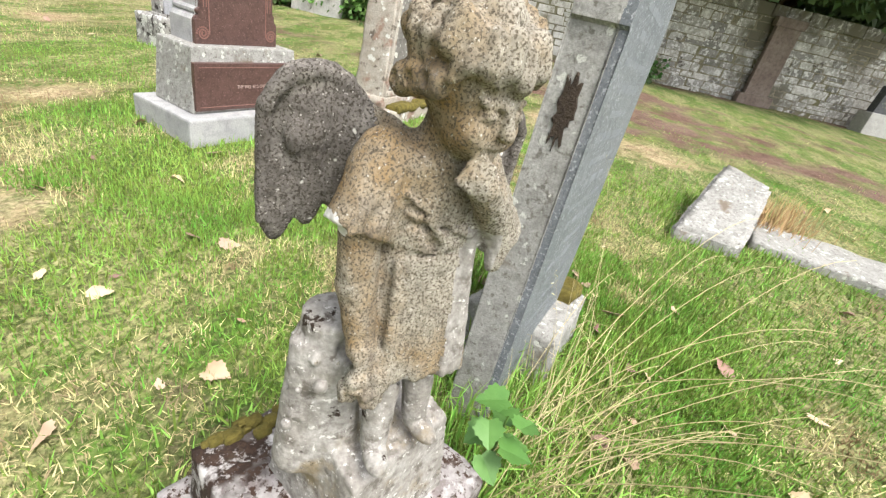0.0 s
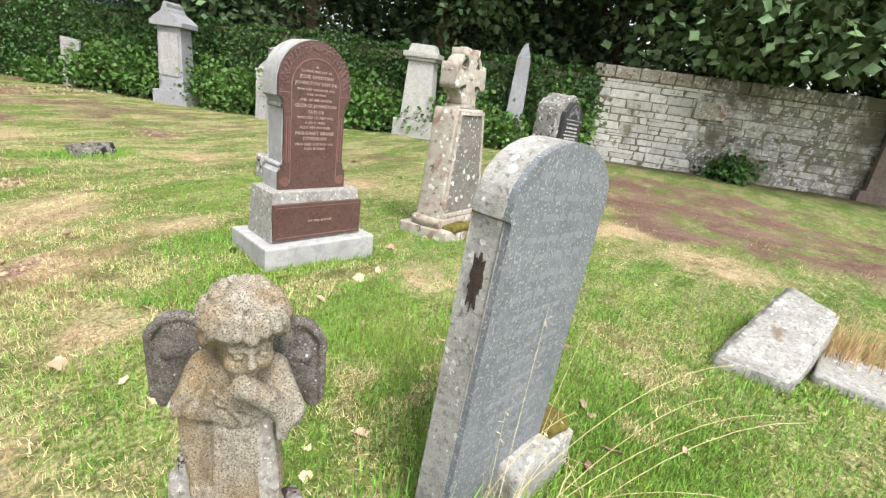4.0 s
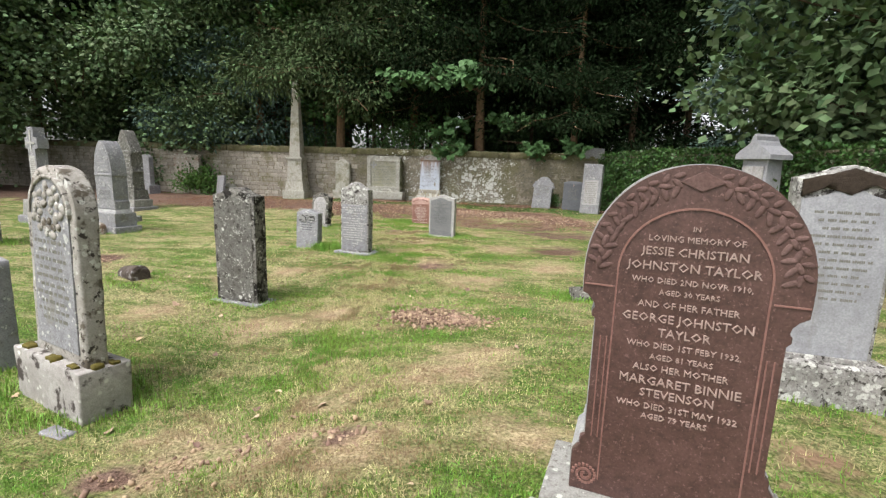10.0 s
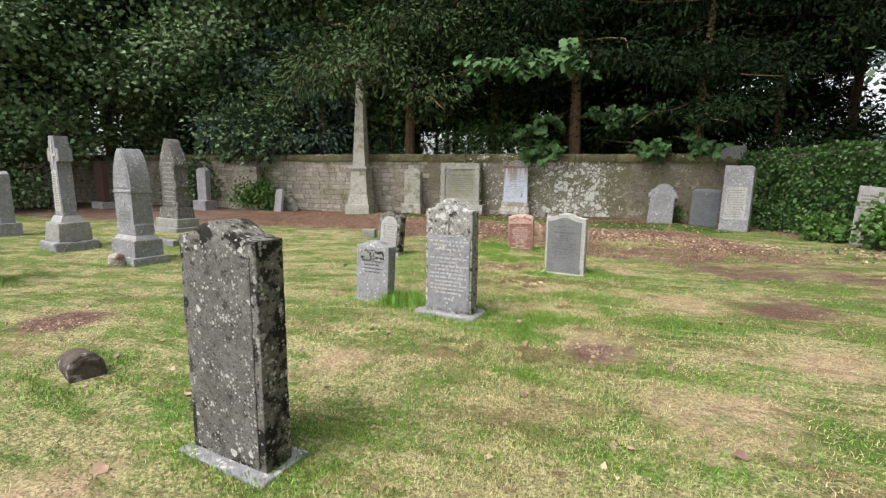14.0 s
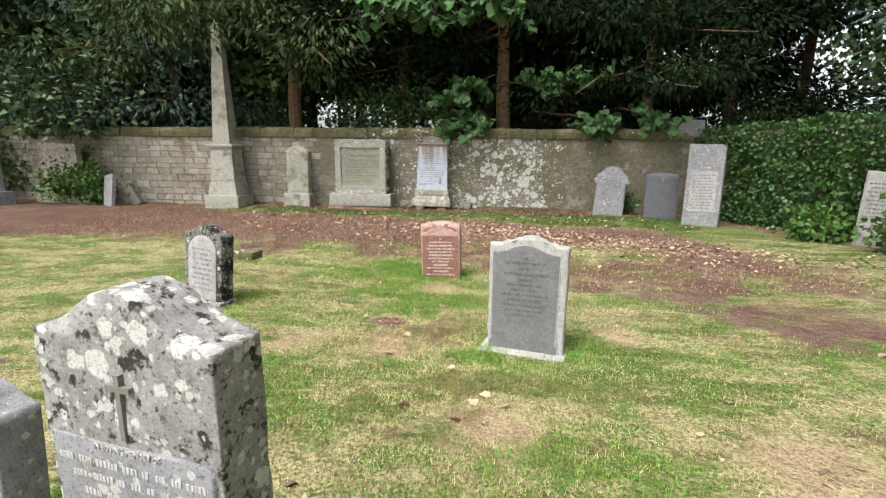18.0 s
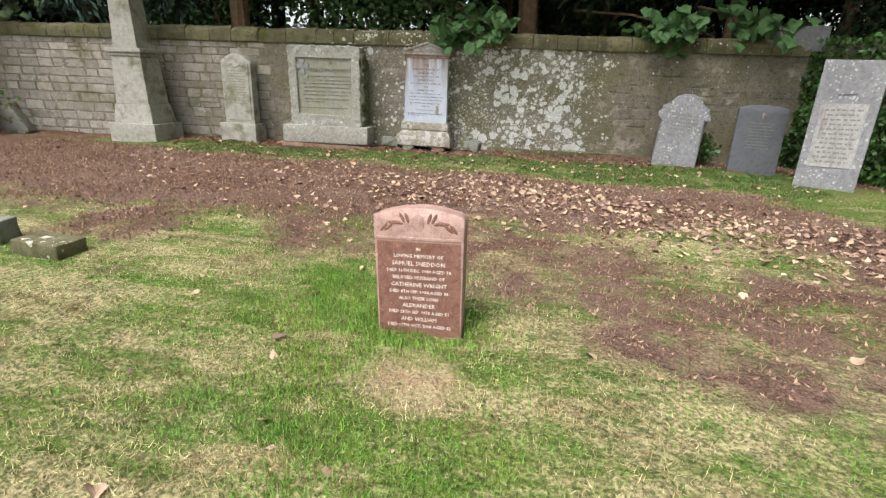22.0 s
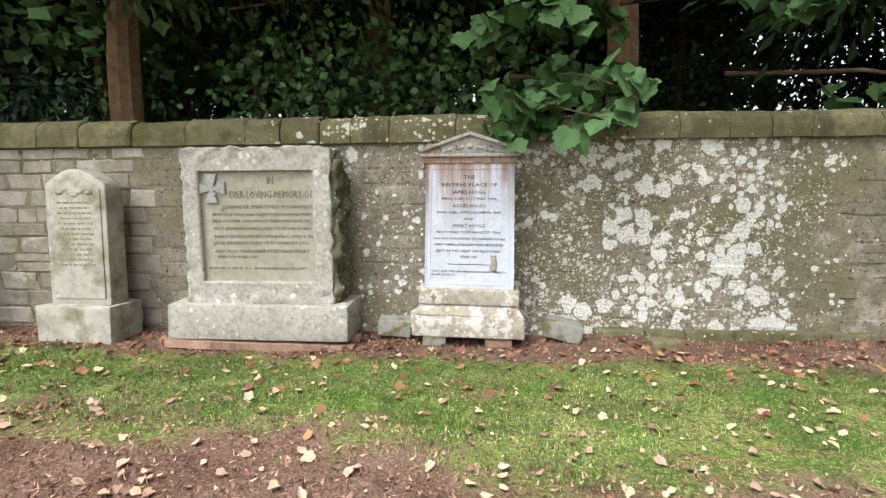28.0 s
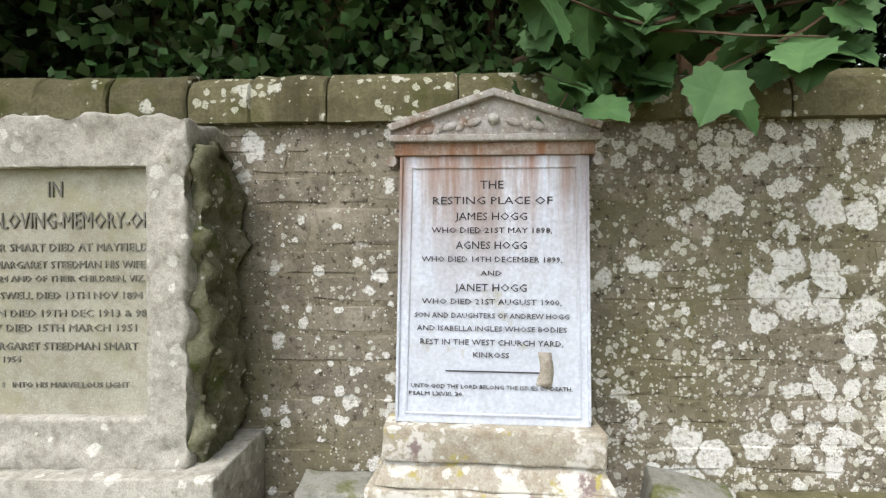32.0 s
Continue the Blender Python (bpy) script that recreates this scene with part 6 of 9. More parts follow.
def brick_footing():
    g = put("brick_footing", -1.60, -0.36, 0, "row of old red bricks under the broad memorial", category="bricks", dz=-0.03)
    bm = bm_box(-0.118, 0.118, -0.055, 0.055, 0, 0.075, 0.006)
    proto = part("brick", bm, M_BRICK, g)
    proto.matrix_basis = pose(-0.78, -0.13, 0.035)
    rnd = random.Random(4)
    for k in range(1, 8):
        o = new("brick", proto.data)
        o.parent = g
        o.matrix_basis = pose(-0.78 + k * 0.226, -0.13 + rnd.uniform(-.006, .006), 0.035 - 0.004 * k + rnd.uniform(-.003, .003), 0, rnd.uniform(-1, 1), rnd.uniform(-2, 2))
    for k in range(8):
        o = new("brick", proto.data)
        o.parent = g
        o.matrix_basis = pose(-0.78 + k * 0.226, 0.12, 0.035, 0, 0, rnd.uniform(-2, 2))


brick_footing()


def loose_block(x, y, rz, w, d, h, mat, label, ry=0.0, dz=-0.02, name="loose_stone", rx=0.0, rough=0.012):
    g = put(name, x, y, rz, label, rx=rx, ry=ry, dz=dz, category="stone")
    part("block", hew(bm_box(-w / 2, w / 2, -d / 2, d / 2, 0, h, 0.012), rough, 0.06), mat, g)


M_MOSSBLOCK = stone_mat("mossy_grey_block", (0.28, 0.28, 0.25), (0.36, 0.36, 0.33), (0.18, 0.18, 0.15), 110, 4, 0.95, (("noise", 5, 0.52, 0.62, (0.12, 0.13, 0.05), 4),), 0.7)
loose_block(-0.36, -0.14, 4, 0.33, 0.22, 0.165, M_MOSSBLOCK, "grey stone block beside the marble headstone", ry=5, dz=0.03)
loose_block(1.27, -0.16, -14, 0.36, 0.24, 0.17, M_MOSSBLOCK, "tilted stone block with green top by the wall", ry=9, dz=0.02)
loose_block(0.05, -0.30, 3, 0.22, 0.2, 0.11, M_MOSSBLOCK, "stone support under the marble headstone")
loose_block(0.66, -0.32, -3, 0.24, 0.16, 0.08, M_BRICK, "worn stone chip under the marble headstone")
loose_block(2.15, -0.30, 5, 0.26, 0.2, 0.09, M_COPE, "mossy stone lying at the foot of the wall")
loose_block(-2.20, -6.38, 10, 0.30, 0.22, 0.20, M_MOSSBLOCK, "small square stone socket in the turf")
loose_block(-1.51, -6.52, -8, 0.46, 0.24, 0.13, M_COPE, "low broken kerb stone with moss")
loose_block(5.03, -13.94, 10, 0.46, 0.16, 0.17, M_DARK, "small dark plaque stone in a tuft of grass", rx=-20, rough=0.006)
loose_block(1.45, -17.16, -12, 0.2, 0.1, 0.04, M_GREYST, "flat stone chip beside the carved headstone")
loose_block(0.42, -14.45, -12, 0.14, 0.08, 0.03, M_PALE, "pale flat stone lying in the grass")


def fallen_stump():
    g = put("stone_marker", -1.0, -13.94, 66, "short dark round-backed stone marker lying in the turf", rx=-9, dz=-0.04, category="stone")
    prof = [(-0.115, 0.0), (0.115, 0.0), (0.118, 0.10)] + arc(0, 0.10, 0.118, 0.105, 0, 180, 12)[1:]
    part("block", hew(bm_slab(prof, -0.2, 0.22, 0.012), 0.008, 0.05), M_STUMP, g)
    ring = arc(0, 0.10, 0.085, 0.075, 0, 180, 12) + arc(0, 0.10, 0.06, 0.05, 180, 0, 12)
    part("end_moulding", bm_slab(ring, -0.212, -0.19, 0.004), M_STUMP, g)


fallen_stump()


def lean_stone(name, x, y, rz, prof, d, mat, label, rx, ry=0.0, dz=-0.04, rows=(), letter=None):
    g = put(name, x, y, rz, label, rx=rx, ry=ry, dz=dz)
    part("body", hew(bm_slab(prof, -d / 2, d / 2, 0.008), 0.004, 0.12), mat, g)
    if rows:
        text_bars(g, rows, 0.4, 0, -d / 2 - 0.003, 0, letter or M_LETTER_G)
    return g


scrolled = [(-.37, 0), (.35, 0), (.35, .80), (.42, .86), (.41, .95), (.36, .99), (.37, 1.05), (.27, 1.10), (.18, 1.22), (.07, 1.27), (-.07, 1.27), (-.18, 1.22), (-.28, 1.10), (-.38, 1.05), (-.37, .99), (-.43, .95), (-.43, .86), (-.36, .80)]
lean_stone("scrolled_headstone", 4.95, -0.70, -8, scrolled, 0.10, M_GREYST, "leaning weathered headstone with a scrolled top", -8, 4, rows=[(0.9 - k * 0.06, 0.02, 0.4) for k in range(5)])
M_SLATE2 = stone_mat("blue_grey_slate", (0.12, 0.125, 0.14), (0.155, 0.16, 0.175), (0.085, 0.09, 0.10), 160, 4, 0.6, relief=0.2)
slate = lean_stone("slate_headstone", 6.10, -1.04, -6, prof_round(0.74, 1.16, 0.22), 0.07, M_SLATE2, "dark slate headstone with rounded corners leaning on the wall", -7, 1, rows=[(0.86 - k * 0.05, 0.018, 0.36 - 0.06 * (k % 2)) for k in range(9)])
part("cut_cross", bm_slab([(-.008, 0.95), (.008, 0.95), (.008, 1.0), (.03, 1.0), (.03, 1.015), (.008, 1.015), (.008, 1.045), (-.008, 1.045), (-.008, 1.015), (-.03, 1.015), (-.03, 1.0), (-.008, 1.0)], -0.039, -0.03, 0), M_LETTER_L, slate)
tall = lean_stone("tall_panel_headstone", 6.62, -2.1, -36, [(-.36, 0), (.36, 0), (.37, 1.72), (.30, 1.80), (-.35, 1.84)], 0.14, M_GREYST, "tall pale headstone with a white inscription panel by the ivy", -6, -2)
part("panel", bm_slab([(-.26, 0.36), (.26, 0.36), (.26, 1.24), (-.26, 1.24)], -0.08, -0.06, 0.004), M_WHITESTAIN, tall, "white inscription panel")
text_bars(tall, [(1.14 - k * 0.065, 0.026, 0.42 - 0.08 * (k % 2)) for k in range(12)], 0.4, 0, -0.0815, 0, M_LETTER_G)
part("carved_emblem", bm_slab([(-.1, 1.36), (.1, 1.36), (.07, 1.5), (.12, 1.6), (0, 1.66), (-.12, 1.6), (-.07, 1.5)], -0.085, -0.06, 0.01), M_GREYST, tall)
lean_stone("white_headstone", 8.51, -4.29, -62, [(-.27, 0), (.27, 0), (.27, 1.28), (-.27, 1.33)], 0.08, M_WHITESTAIN, "white marble headstone half hidden in shrubs", -3, rows=[(1.1 - k * 0.07, 0.025, 0.4 - 0.08 * (k % 2)) for k in range(9)], letter=M_LETTER_G)
small_w = lean_stone("shouldered_headstone", 9.75, -11.0, -66, [(-.26, 0), (.26, 0), (.26, 1.12), (.2, 1.14), (.17, 1.22), (.08, 1.27), (0, 1.38), (-.08, 1.27), (-.17, 1.22), (-.2, 1.14), (-.26, 1.12)], 0.1, M_WHITESTAIN, "pale shouldered headstone among shrubs before the ivy", -2, rows=[(0.95 - k * 0.07, 0.025, 0.36) for k in range(7)])
part("edge_band", bm_slab([(-.28, 1.10), (.28, 1.10), (.28, 1.14), (-.28, 1.14)], -0.065, 0.065, 0.006), M_WHITESTAIN, small_w)


def urn_monument():
    g = put("gabled_monument", 9.2, -8.3, -66, "pale gabled pillar monument rising from shrubs by the ivy", dz=-0.03)
    base_block(g, 0.9, 0.6, -0.08, 0.35, M_GREYMARBLE, name="base")
    base_block(g, 0.66, 0.44, 0.35, 1.80, M_GREYMARBLE, name="die", taper=0.03)
    part("gable", bm_slab([(-.42, 1.80), (.42, 1.80), (.42, 1.90), (.30, 2.0), (.12, 2.09), (.09, 2.16), (.05, 2.2), (.05, 2.28), (0, 2.33), (-.05, 2.28), (-.05, 2.2), (-.09, 2.16), (-.12, 2.09), (-.30, 2.0), (-.42, 1.90)], -0.30, 0.30, 0.015), M_GREYMARBLE, g)
    part("panel", bm_box(-.24, .24, -0.235, -0.2, 0.7, 1.66, 0.006), M_WHITESTAIN, g)


def white_pillar():
    g = put("pillar_monument", 11.55, -14.0, -70, "broad pale pillar monument with a moulded cap", dz=-0.03)
    base_block(g, 0.95, 0.7, -0.08, 0.4, M_PALE, name="base")
    base_block(g, 0.70, 0.5, 0.4, 1.66, M_PALE, name="die", taper=0.06)
    base_block(g, 0.70, 0.5, 1.66, 1.72, M_PALE, name="necking")
    base_block(g, 0.80, 0.6, 1.72, 1.84, M_PALE, name="cornice", bev=0.03)
    base_block(g, 0.62, 0.44, 1.84, 2.0, M_PALE, name="cap", taper=0.05)


def slim_obelisk():
    g = put("slim_obelisk", 13.0, -15.75, -70, "slim white marble obelisk against the ivy", rx=-2, dz=-0.03, category="obelisk")
    base_block(g, 0.6, 0.5, -0.05, 0.5, M_GREYMARBLE, name="base")
    base_block(g, 0.40, 0.34, 0.5, 2.05, M_GREYMARBLE, name="shaft", taper=0.05)
    base_block(g, 0.30, 0.24, 2.05, 2.38, M_GREYMARBLE, name="tip", taper=0.11)


urn_monument()
white_pillar()
slim_obelisk()

# stones at the far left, by the trees
simple_stone("far_grey_headstone", -11.95, -1.4, -14, 0.6, 1.7, 0.2, prof_round(0.6, 1.3, 0.5), M_GREYST, "grey headstone on a stepped base by the far wall", (0.85, 0.5, 0.4, M_GREYST, 0.0))
simple_stone("far_red_headstone", -16.4, -2.2, -14, 0.7, 2.0, 0.2, prof_round(0.72, 1.65, 0.7), M_RED, "red granite headstone below dark trees", (0.95, 0.5, 0.3, M_GRANITE, 0.0))
simple_stone("far_slab_headstone", -18.6, -2.6, -14, 0.7, 1.6, 0.16, prof_round(0.72, 1.75, 0.3), M_GRANITE, "pale slab headstone under dark trees", None)
simple_stone("leaning_slab", -8.75, -1.05, -30, 0.5, 0.98, 0.1, [(-.3, 0), (.3, 0), (.3, 1.0), (-.3, .92)], M_GREYST, "plain grey slab leaning near the wall", None, rx=-8)
stub = put("broken_stub", -8.35, -0.55, 20, "broken leaning stone stub by the wall", ry=-25)
part("block", hew(bm_box(-.2, .2, -.15, .15, -.05, .6, .02), 0.03, 0.1), M_MOSSBLOCK, stub)
simple_stone("broad_headstone", -10.7, -0.45, 0, 1.2, 1.5, 0.2, [(-.62, 0), (.62, 0), (.62, 1.5), (-.62, 1.56)], M_SAND, "broad pale sandstone headstone half covered by ivy", (1.5, 0.5, 0.25, M_SAND, 0.03))
simple_stone("grey_pillar_stone", -11.9, -8.2, -14, 0.42, 1.75, 0.3, [(-.2, 0), (.2, 0), (.18, 1.28), (0, 1.36), (-.18, 1.28)], M_GREYST, "plain grey pillar headstone on a square base", (0.6, 0.5, 0.36, M_GREYST, 0.0))
simple_stone("far_pillar_stone", -13.9, -9.2, -14, 0.4, 1.7, 0.3, prof_round(0.42, 1.5, 0.6), M_GREYTOP, "dark weathered headstone in the far grass", (0.6, 0.5, 0.2, M_GREYST, 0.0))
simple_stone("mid_round_headstone", -6.1, -12.2, -16, 0.6, 1.6, 0.22, prof_round(0.60, 1.5, 0.6), M_GREYTOP, "round-headed pale headstone crusted black on a square base", (0.82, 0.5, 0.46, M_DARKFACE, 0.02), rows=[(1.1 - k * 0.07, 0.03, 0.36) for k in range(8)])
simple_stone("narrow_headstone", -9.0, -11.5, -16, 0.4, 1.2, 0.2, prof_ogee(0.42, 1.2, 0.02, 0.05), M_GREYST, "narrow upright grey headstone in the open grass", (0.55, 0.4, 0.15, M_GREYST, 0.0))


def long_kerb():
    g = put("grave_kerb", -6.9, -8.1, -10, "low stone grave kerb lying in the grass", category="kerb", dz=-0.04)
    part("rail", hew(bm_box(-0.95, 0.75, -0.07, 0.07, 0, 0.17, 0.015), 0.006, 0.15), M_GREYST, g)
    part("end_block", hew(bm_box(-1.25, -0.98, -0.16, 0.16, 0, 0.5, 0.02), 0.02, 0.1), M_GREYST, g)


long_kerb()


# fallen stones by the track near the start
def fallen_slab():
    g = put("tilted_stone", 5.48, -20.88, 0, "pale granite block lying tilted in the grass", category="stone", dz=-0.04)
    zb = g.matrix_world.translation.z
    bm = bmesh.new()
    top = [(5.07, -20.96, 0.225), (5.73, -21.16, 0.43), (6.00, -20.92, 0.45), (5.10, -20.60, 0.215)]
    pts = [(x - 5.48, y + 20.88, -0.03) for x, y, z in top] + [(x - 5.48, y + 20.88, z - zb) for x, y, z in top]
    v = [bm.verts.new(p) for p in pts]
    for f in ((3, 2, 1, 0), (4, 5, 6, 7), (0, 1, 5, 4), (1, 2, 6, 5), (2, 3, 7, 6), (3, 0, 4, 7)):
        bm.faces.new([v[i] for i in f])
    bmesh.ops.bevel(bm, geom=bm.edges[:], offset=0.02, segments=2, affect="EDGES")
    part("block", hew(bm, 0.012, 0.06), M_GRANITE_L, g)
    h = put("flat_grave_slab", 5.48, -21.45, -100, "long flat pale grave slab sunk in the grass", category="slab", dz=-0.03)
    part("slab", hew(bm_box(-0.35, 1.5, -0.24, 0.26, -0.02, 0.09, 0.015), 0.02, 0.12), M_GRANITE_L, h)
    part("moss", hew(bm_box(0.45, 0.62, -0.2, 0.25, 0.04, 0.08, 0.015), 0.02, 0.05), plain_moss, h, "yellow moss line on the slab")


fallen_slab()


def wall_slab():
    g = put("leaning_tablet", 16.9, -26.3, -66, "dark tablet on a pale block leaning at the wall", category="tablet")
    base_block(g, 1.2, 0.4, -0.1, 0.5, M_PALE, rock=0.02)
    part("tablet", bm_slab([(-.5, 0.5), (.5, 0.5), (.45, 1.1), (-.45, 1.1)], -0.1, 0.1, 0.01), M_SLATE, g)
    text_bars(g, [(1.0 - k * 0.09, 0.04, 0.7) for k in range(5)], 0.7, 0, -0.101, 0, M_LETTER_G)
    p = put("wall_pilaster", 16.35, -23.3, -68.4, "brown sandstone memorial pilaster built into the wall", category="memorial")
    base_block(p, 0.9, 0.2, -0.1, 0.25, M_REDSAND, rock=0.02)
    base_block(p, 0.62, 0.12, 0.25, 1.75, M_REDSAND, name="die")
    base_block(p, 0.75, 0.16, 1.75, 1.95, M_REDSAND, name="cap", rock=0.01)
    q = put("wall_plaque", 15.0, -19.65, -68.4, "plain stone plaque set in the whitened wall", category="plaque")
    part("tablet", bm_box(-0.35, 0.35, -0.035, 0.05, 1.25, 1.62, 0.006), M_SAND, q)


M_REDSAND = stone_mat("red_sandstone", (0.20, 0.155, 0.13), (0.27, 0.22, 0.19), (0.12, 0.09, 0.075), 100, 3, 0.95, relief=0.6)
wall_slab()


# ---- the cherub and its plinth ----
def cherub():
    # a field of distances on a fine grid; each solid is blended in where it reaches
    step, lo = 0.0031, np.array([-0.165, -0.155, -0.185])
    dim = (np.array([0.33, 0.30, 0.675]) / step).astype(int)
    field = np.full(dim, 0.05)
    axes = [lo[k] + step * np.arange(dim[k]) for k in range(3)]

    def window(a, b):
        i0 = np.maximum(((a - lo) / step).astype(int), 0)
        i1 = np.minimum(((b - lo) / step).astype(int) + 2, dim)
        return i0, i1, tuple(slice(i0[k], i1[k]) for k in range(3))

    def blend(sl, d, soft, cut):
        old = field[sl]
        if cut:
            h = np.clip(0.5 - 0.5 * (old + d) / soft, 0, 1)
            field[sl] = old * (1 - h) - d * h + soft * h * (1 - h)
        else:
            h = np.clip(0.5 + 0.5 * (old - d) / soft, 0, 1)
            field[sl] = old * (1 - h) + d * h - soft * h * (1 - h)

    def ball(c, r, rot=None, soft=0.004, cut=False):
        r = np.array([r, r, r]) if isinstance(r, float) else np.array(r)
        c = np.array(c)
        reach = r.max() + 0.015
        i0, i1, sl = window(c - reach, c + reach)
        if (i1 <= i0).any():
            return
        g = np.stack(np.meshgrid(*[axes[k][i0[k]:i1[k]] - c[k] for k in range(3)], indexing="ij"), -1)
        if rot:
            g = g @ np.array(Euler([radians(a) for a in rot]).to_matrix())
        blend(sl, (np.linalg.norm(g / r, axis=-1) - 1) * r.min(), soft, cut)

    def rod(a, b, r0, r1, soft=0.004, cut=False, flat=1.0, end=None):
        """A tapered rod; flat squeezes it front to back, end cuts it square at b."""
        a, b = np.array(a), np.array(b)
        reach = max(r0, r1) + 0.015
        i0, i1, sl = window(np.minimum(a, b) - reach, np.maximum(a, b) + reach)
        if (i1 <= i0).any():
            return
        g = np.stack(np.meshgrid(*[axes[k][i0[k]:i1[k]] for k in range(3)], indexing="ij"), -1) - a
        ab = b - a
        t = np.clip(g @ ab / (ab @ ab), 0, 1)
        q = g - t[..., None] * ab
        q[..., 1] /= flat
        d = (np.linalg.norm(q, axis=-1) - (r0 + (r1 - r0) * t)) * min(1, flat)
        if end:
            n = ab / np.linalg.norm(ab)
            d = np.maximum(d, g @ n - np.linalg.norm(ab))
        blend(sl, d, soft, cut)

    rnd = random.Random(12)
    # stump beside the legs, then the rock that carries all
    rod((-0.060, 0.028, -0.05), (-0.060, 0.024, 0.146), 0.044, 0.034, 0.010, end=True)
    rod((-0.094, 0.018, -0.05), (-0.086, 0.018, 0.118), 0.028, 0.020, 0.012, end=True)
    rod((-0.040, 0.004, -0.03), (-0.046, 0.004, 0.100), 0.022, 0.016, 0.012, end=True)
    for k in range(14):
        ball((-0.072 + rnd.uniform(-.04, .04), 0.0 + rnd.uniform(-.03, .02), rnd.uniform(-0.01, 0.13)), rnd.uniform(0.004, 0.008), None, 0.008, k % 3 == 0)
    ball((-0.05, -0.012, 0.118), 0.013, None, 0.004, True)
    g = np.stack(np.meshgrid(*axes, indexing="ij"), -1)
    ca, sa = math.cos(radians(22)), math.sin(radians(22))
    gx, gy = g[..., 0] - 0.005, g[..., 1] - 0.035
    px, py = gx * ca + gy * sa, -gx * sa + gy * ca
    half = 0.094 - 0.10 * (g[..., 2] + 0.165)
    top = g[..., 2] + 0.012 - 0.30 * (gy + 0.0) * (gy < 0.02) - 0.006
    rock = np.maximum(np.maximum(np.abs(px) - half, np.abs(py) - half), np.maximum(top * 0.95, -0.172 - g[..., 2]))
    h = np.clip(0.5 + 0.5 * (field - rock) / 0.016, 0, 1)
    field = field * (1 - h) + rock * h - 0.016 * h * (1 - h)
    # legs and feet below the tunic
    rod((-0.004, -0.016, 0.115), (-0.012, -0.036, 0.004), 0.023, 0.0165, 0.003)
    ball((-0.014, -0.054, -0.004), (0.0155, 0.028, 0.011), (0, 0, -8), 0.003)
    rod((0.040, -0.010, 0.115), (0.046, -0.020, 0.008), 0.022, 0.016, 0.003)
    ball((0.052, -0.036, 0.002), (0.015, 0.027, 0.011), (0, 0, 12), 0.003)
    # tunic: slices from shoulders to hem
    for i in range(40):
        t = i / 39
        z = 0.322 - 0.212 * t
        w = 0.052 - 0.009 * math.sin(min(1, t * 1.9) * math.pi) * (t < 0.53) + 0.004 * max(0, t - 0.45)
        d = 0.034 + 0.004 * math.sin(min(1, t * 2) * math.pi) + 0.010 * max(0, t - 0.4)
        ball((0.012 + 0.008 * t, -0.004 - 0.010 * t, z), (w, d, 0.010), None, 0.003)
    for k in range(9):
        x = -0.040 + 0.0115 * k
        rod((x * 0.85 + 0.014, -0.036, 0.232), (x + 0.020, -0.052 + 0.0035 * (k % 3), 0.106), 0.0030, 0.0065, 0.004)
        rod((x + 0.0255, -0.056, 0.19 - 0.03 * (k % 2)), (x + 0.0255, -0.060, 0.104), 0.001, 0.0035, 0.003, True)
    ball((0.02, -0.01, 0.088), (0.040, 0.030, 0.014), None, 0.003, True)
    rod((-0.045, -0.040, 0.240), (0.060, -0.041, 0.247), 0.0022, 0.0022, 0.003, True)
    for k in range(6):
        rod((-0.030 + 0.004 * k, -0.036, 0.310 - 0.010 * k), (0.010 + 0.012 * k, -0.043, 0.252 + 0.004 * k), 0.0018, 0.0035, 0.004, k % 2 == 0)
    # pale front fold of the tunic on the far side
    rod((0.050, -0.034, 0.285), (0.060, -0.042, 0.125), 0.007, 0.010, 0.004)
    # hanging arm in a wide short sleeve, hand and flowers
    rod((-0.056, -0.016, 0.27), (-0.054, -0.020, 0.205), 0.0205, 0.0195, 0.003)
    rod((-0.054, -0.020, 0.205), (-0.046, -0.030, 0.150), 0.0195, 0.0155, 0.003)
    rod((-0.036, -0.004, 0.318), (-0.058, -0.018, 0.258), 0.026, 0.0325, 0.006, False, 1.0, True)
    for k in range(4):
        rod((-0.038 + 0.004 * k, -0.034, 0.318), (-0.074 + 0.014 * k, -0.046, 0.268), 0.0015, 0.003, 0.004, k % 2 == 1)
    ball((-0.044, -0.036, 0.140), (0.017, 0.014, 0.016), None, 0.003)
    for k in range(4):
        rod((-0.053 + 0.007 * k, -0.045, 0.140), (-0.050 + 0.007 * k, -0.049, 0.122), 0.0048, 0.004, 0.002)
    for x, y, z, r in ((-0.048, -0.047, 0.108, 0.014), (-0.026, -0.050, 0.112, 0.015), (-0.036, -0.056, 0.096, 0.013), (-0.055, -0.040, 0.094, 0.012)):
        ball((x, y, z), r, None, 0.002)
        for k in range(5):
            a = k * 1.257
            ball((x + 0.008 * math.cos(a), y - 0.007, z + 0.008 * math.sin(a)), 0.0055, None, 0.0015)
        ball((x, y - r * 0.95, z), 0.004, None, 0.002, True)
    # raised arm folded up, hand below the chin
    rod((0.056, -0.006, 0.312), (0.083, -0.030, 0.262), 0.026, 0.025, 0.005)
    rod((0.085, -0.034, 0.262), (0.036, -0.062, 0.316), 0.0205, 0.0155, 0.003)
    ball((0.026, -0.064, 0.322), (0.017, 0.012, 0.014), (0, 30, 0), 0.003)
    for k in range(4):
        rod((0.022 + 0.004 * k, -0.070, 0.314 + 0.006 * k), (0.006 + 0.004 * k, -0.066, 0.322 + 0.006 * k), 0.0048, 0.004, 0.0015)
    rod((0.080, -0.046, 0.262), (0.076, -0.050, 0.236), 0.015, 0.009, 0.003)
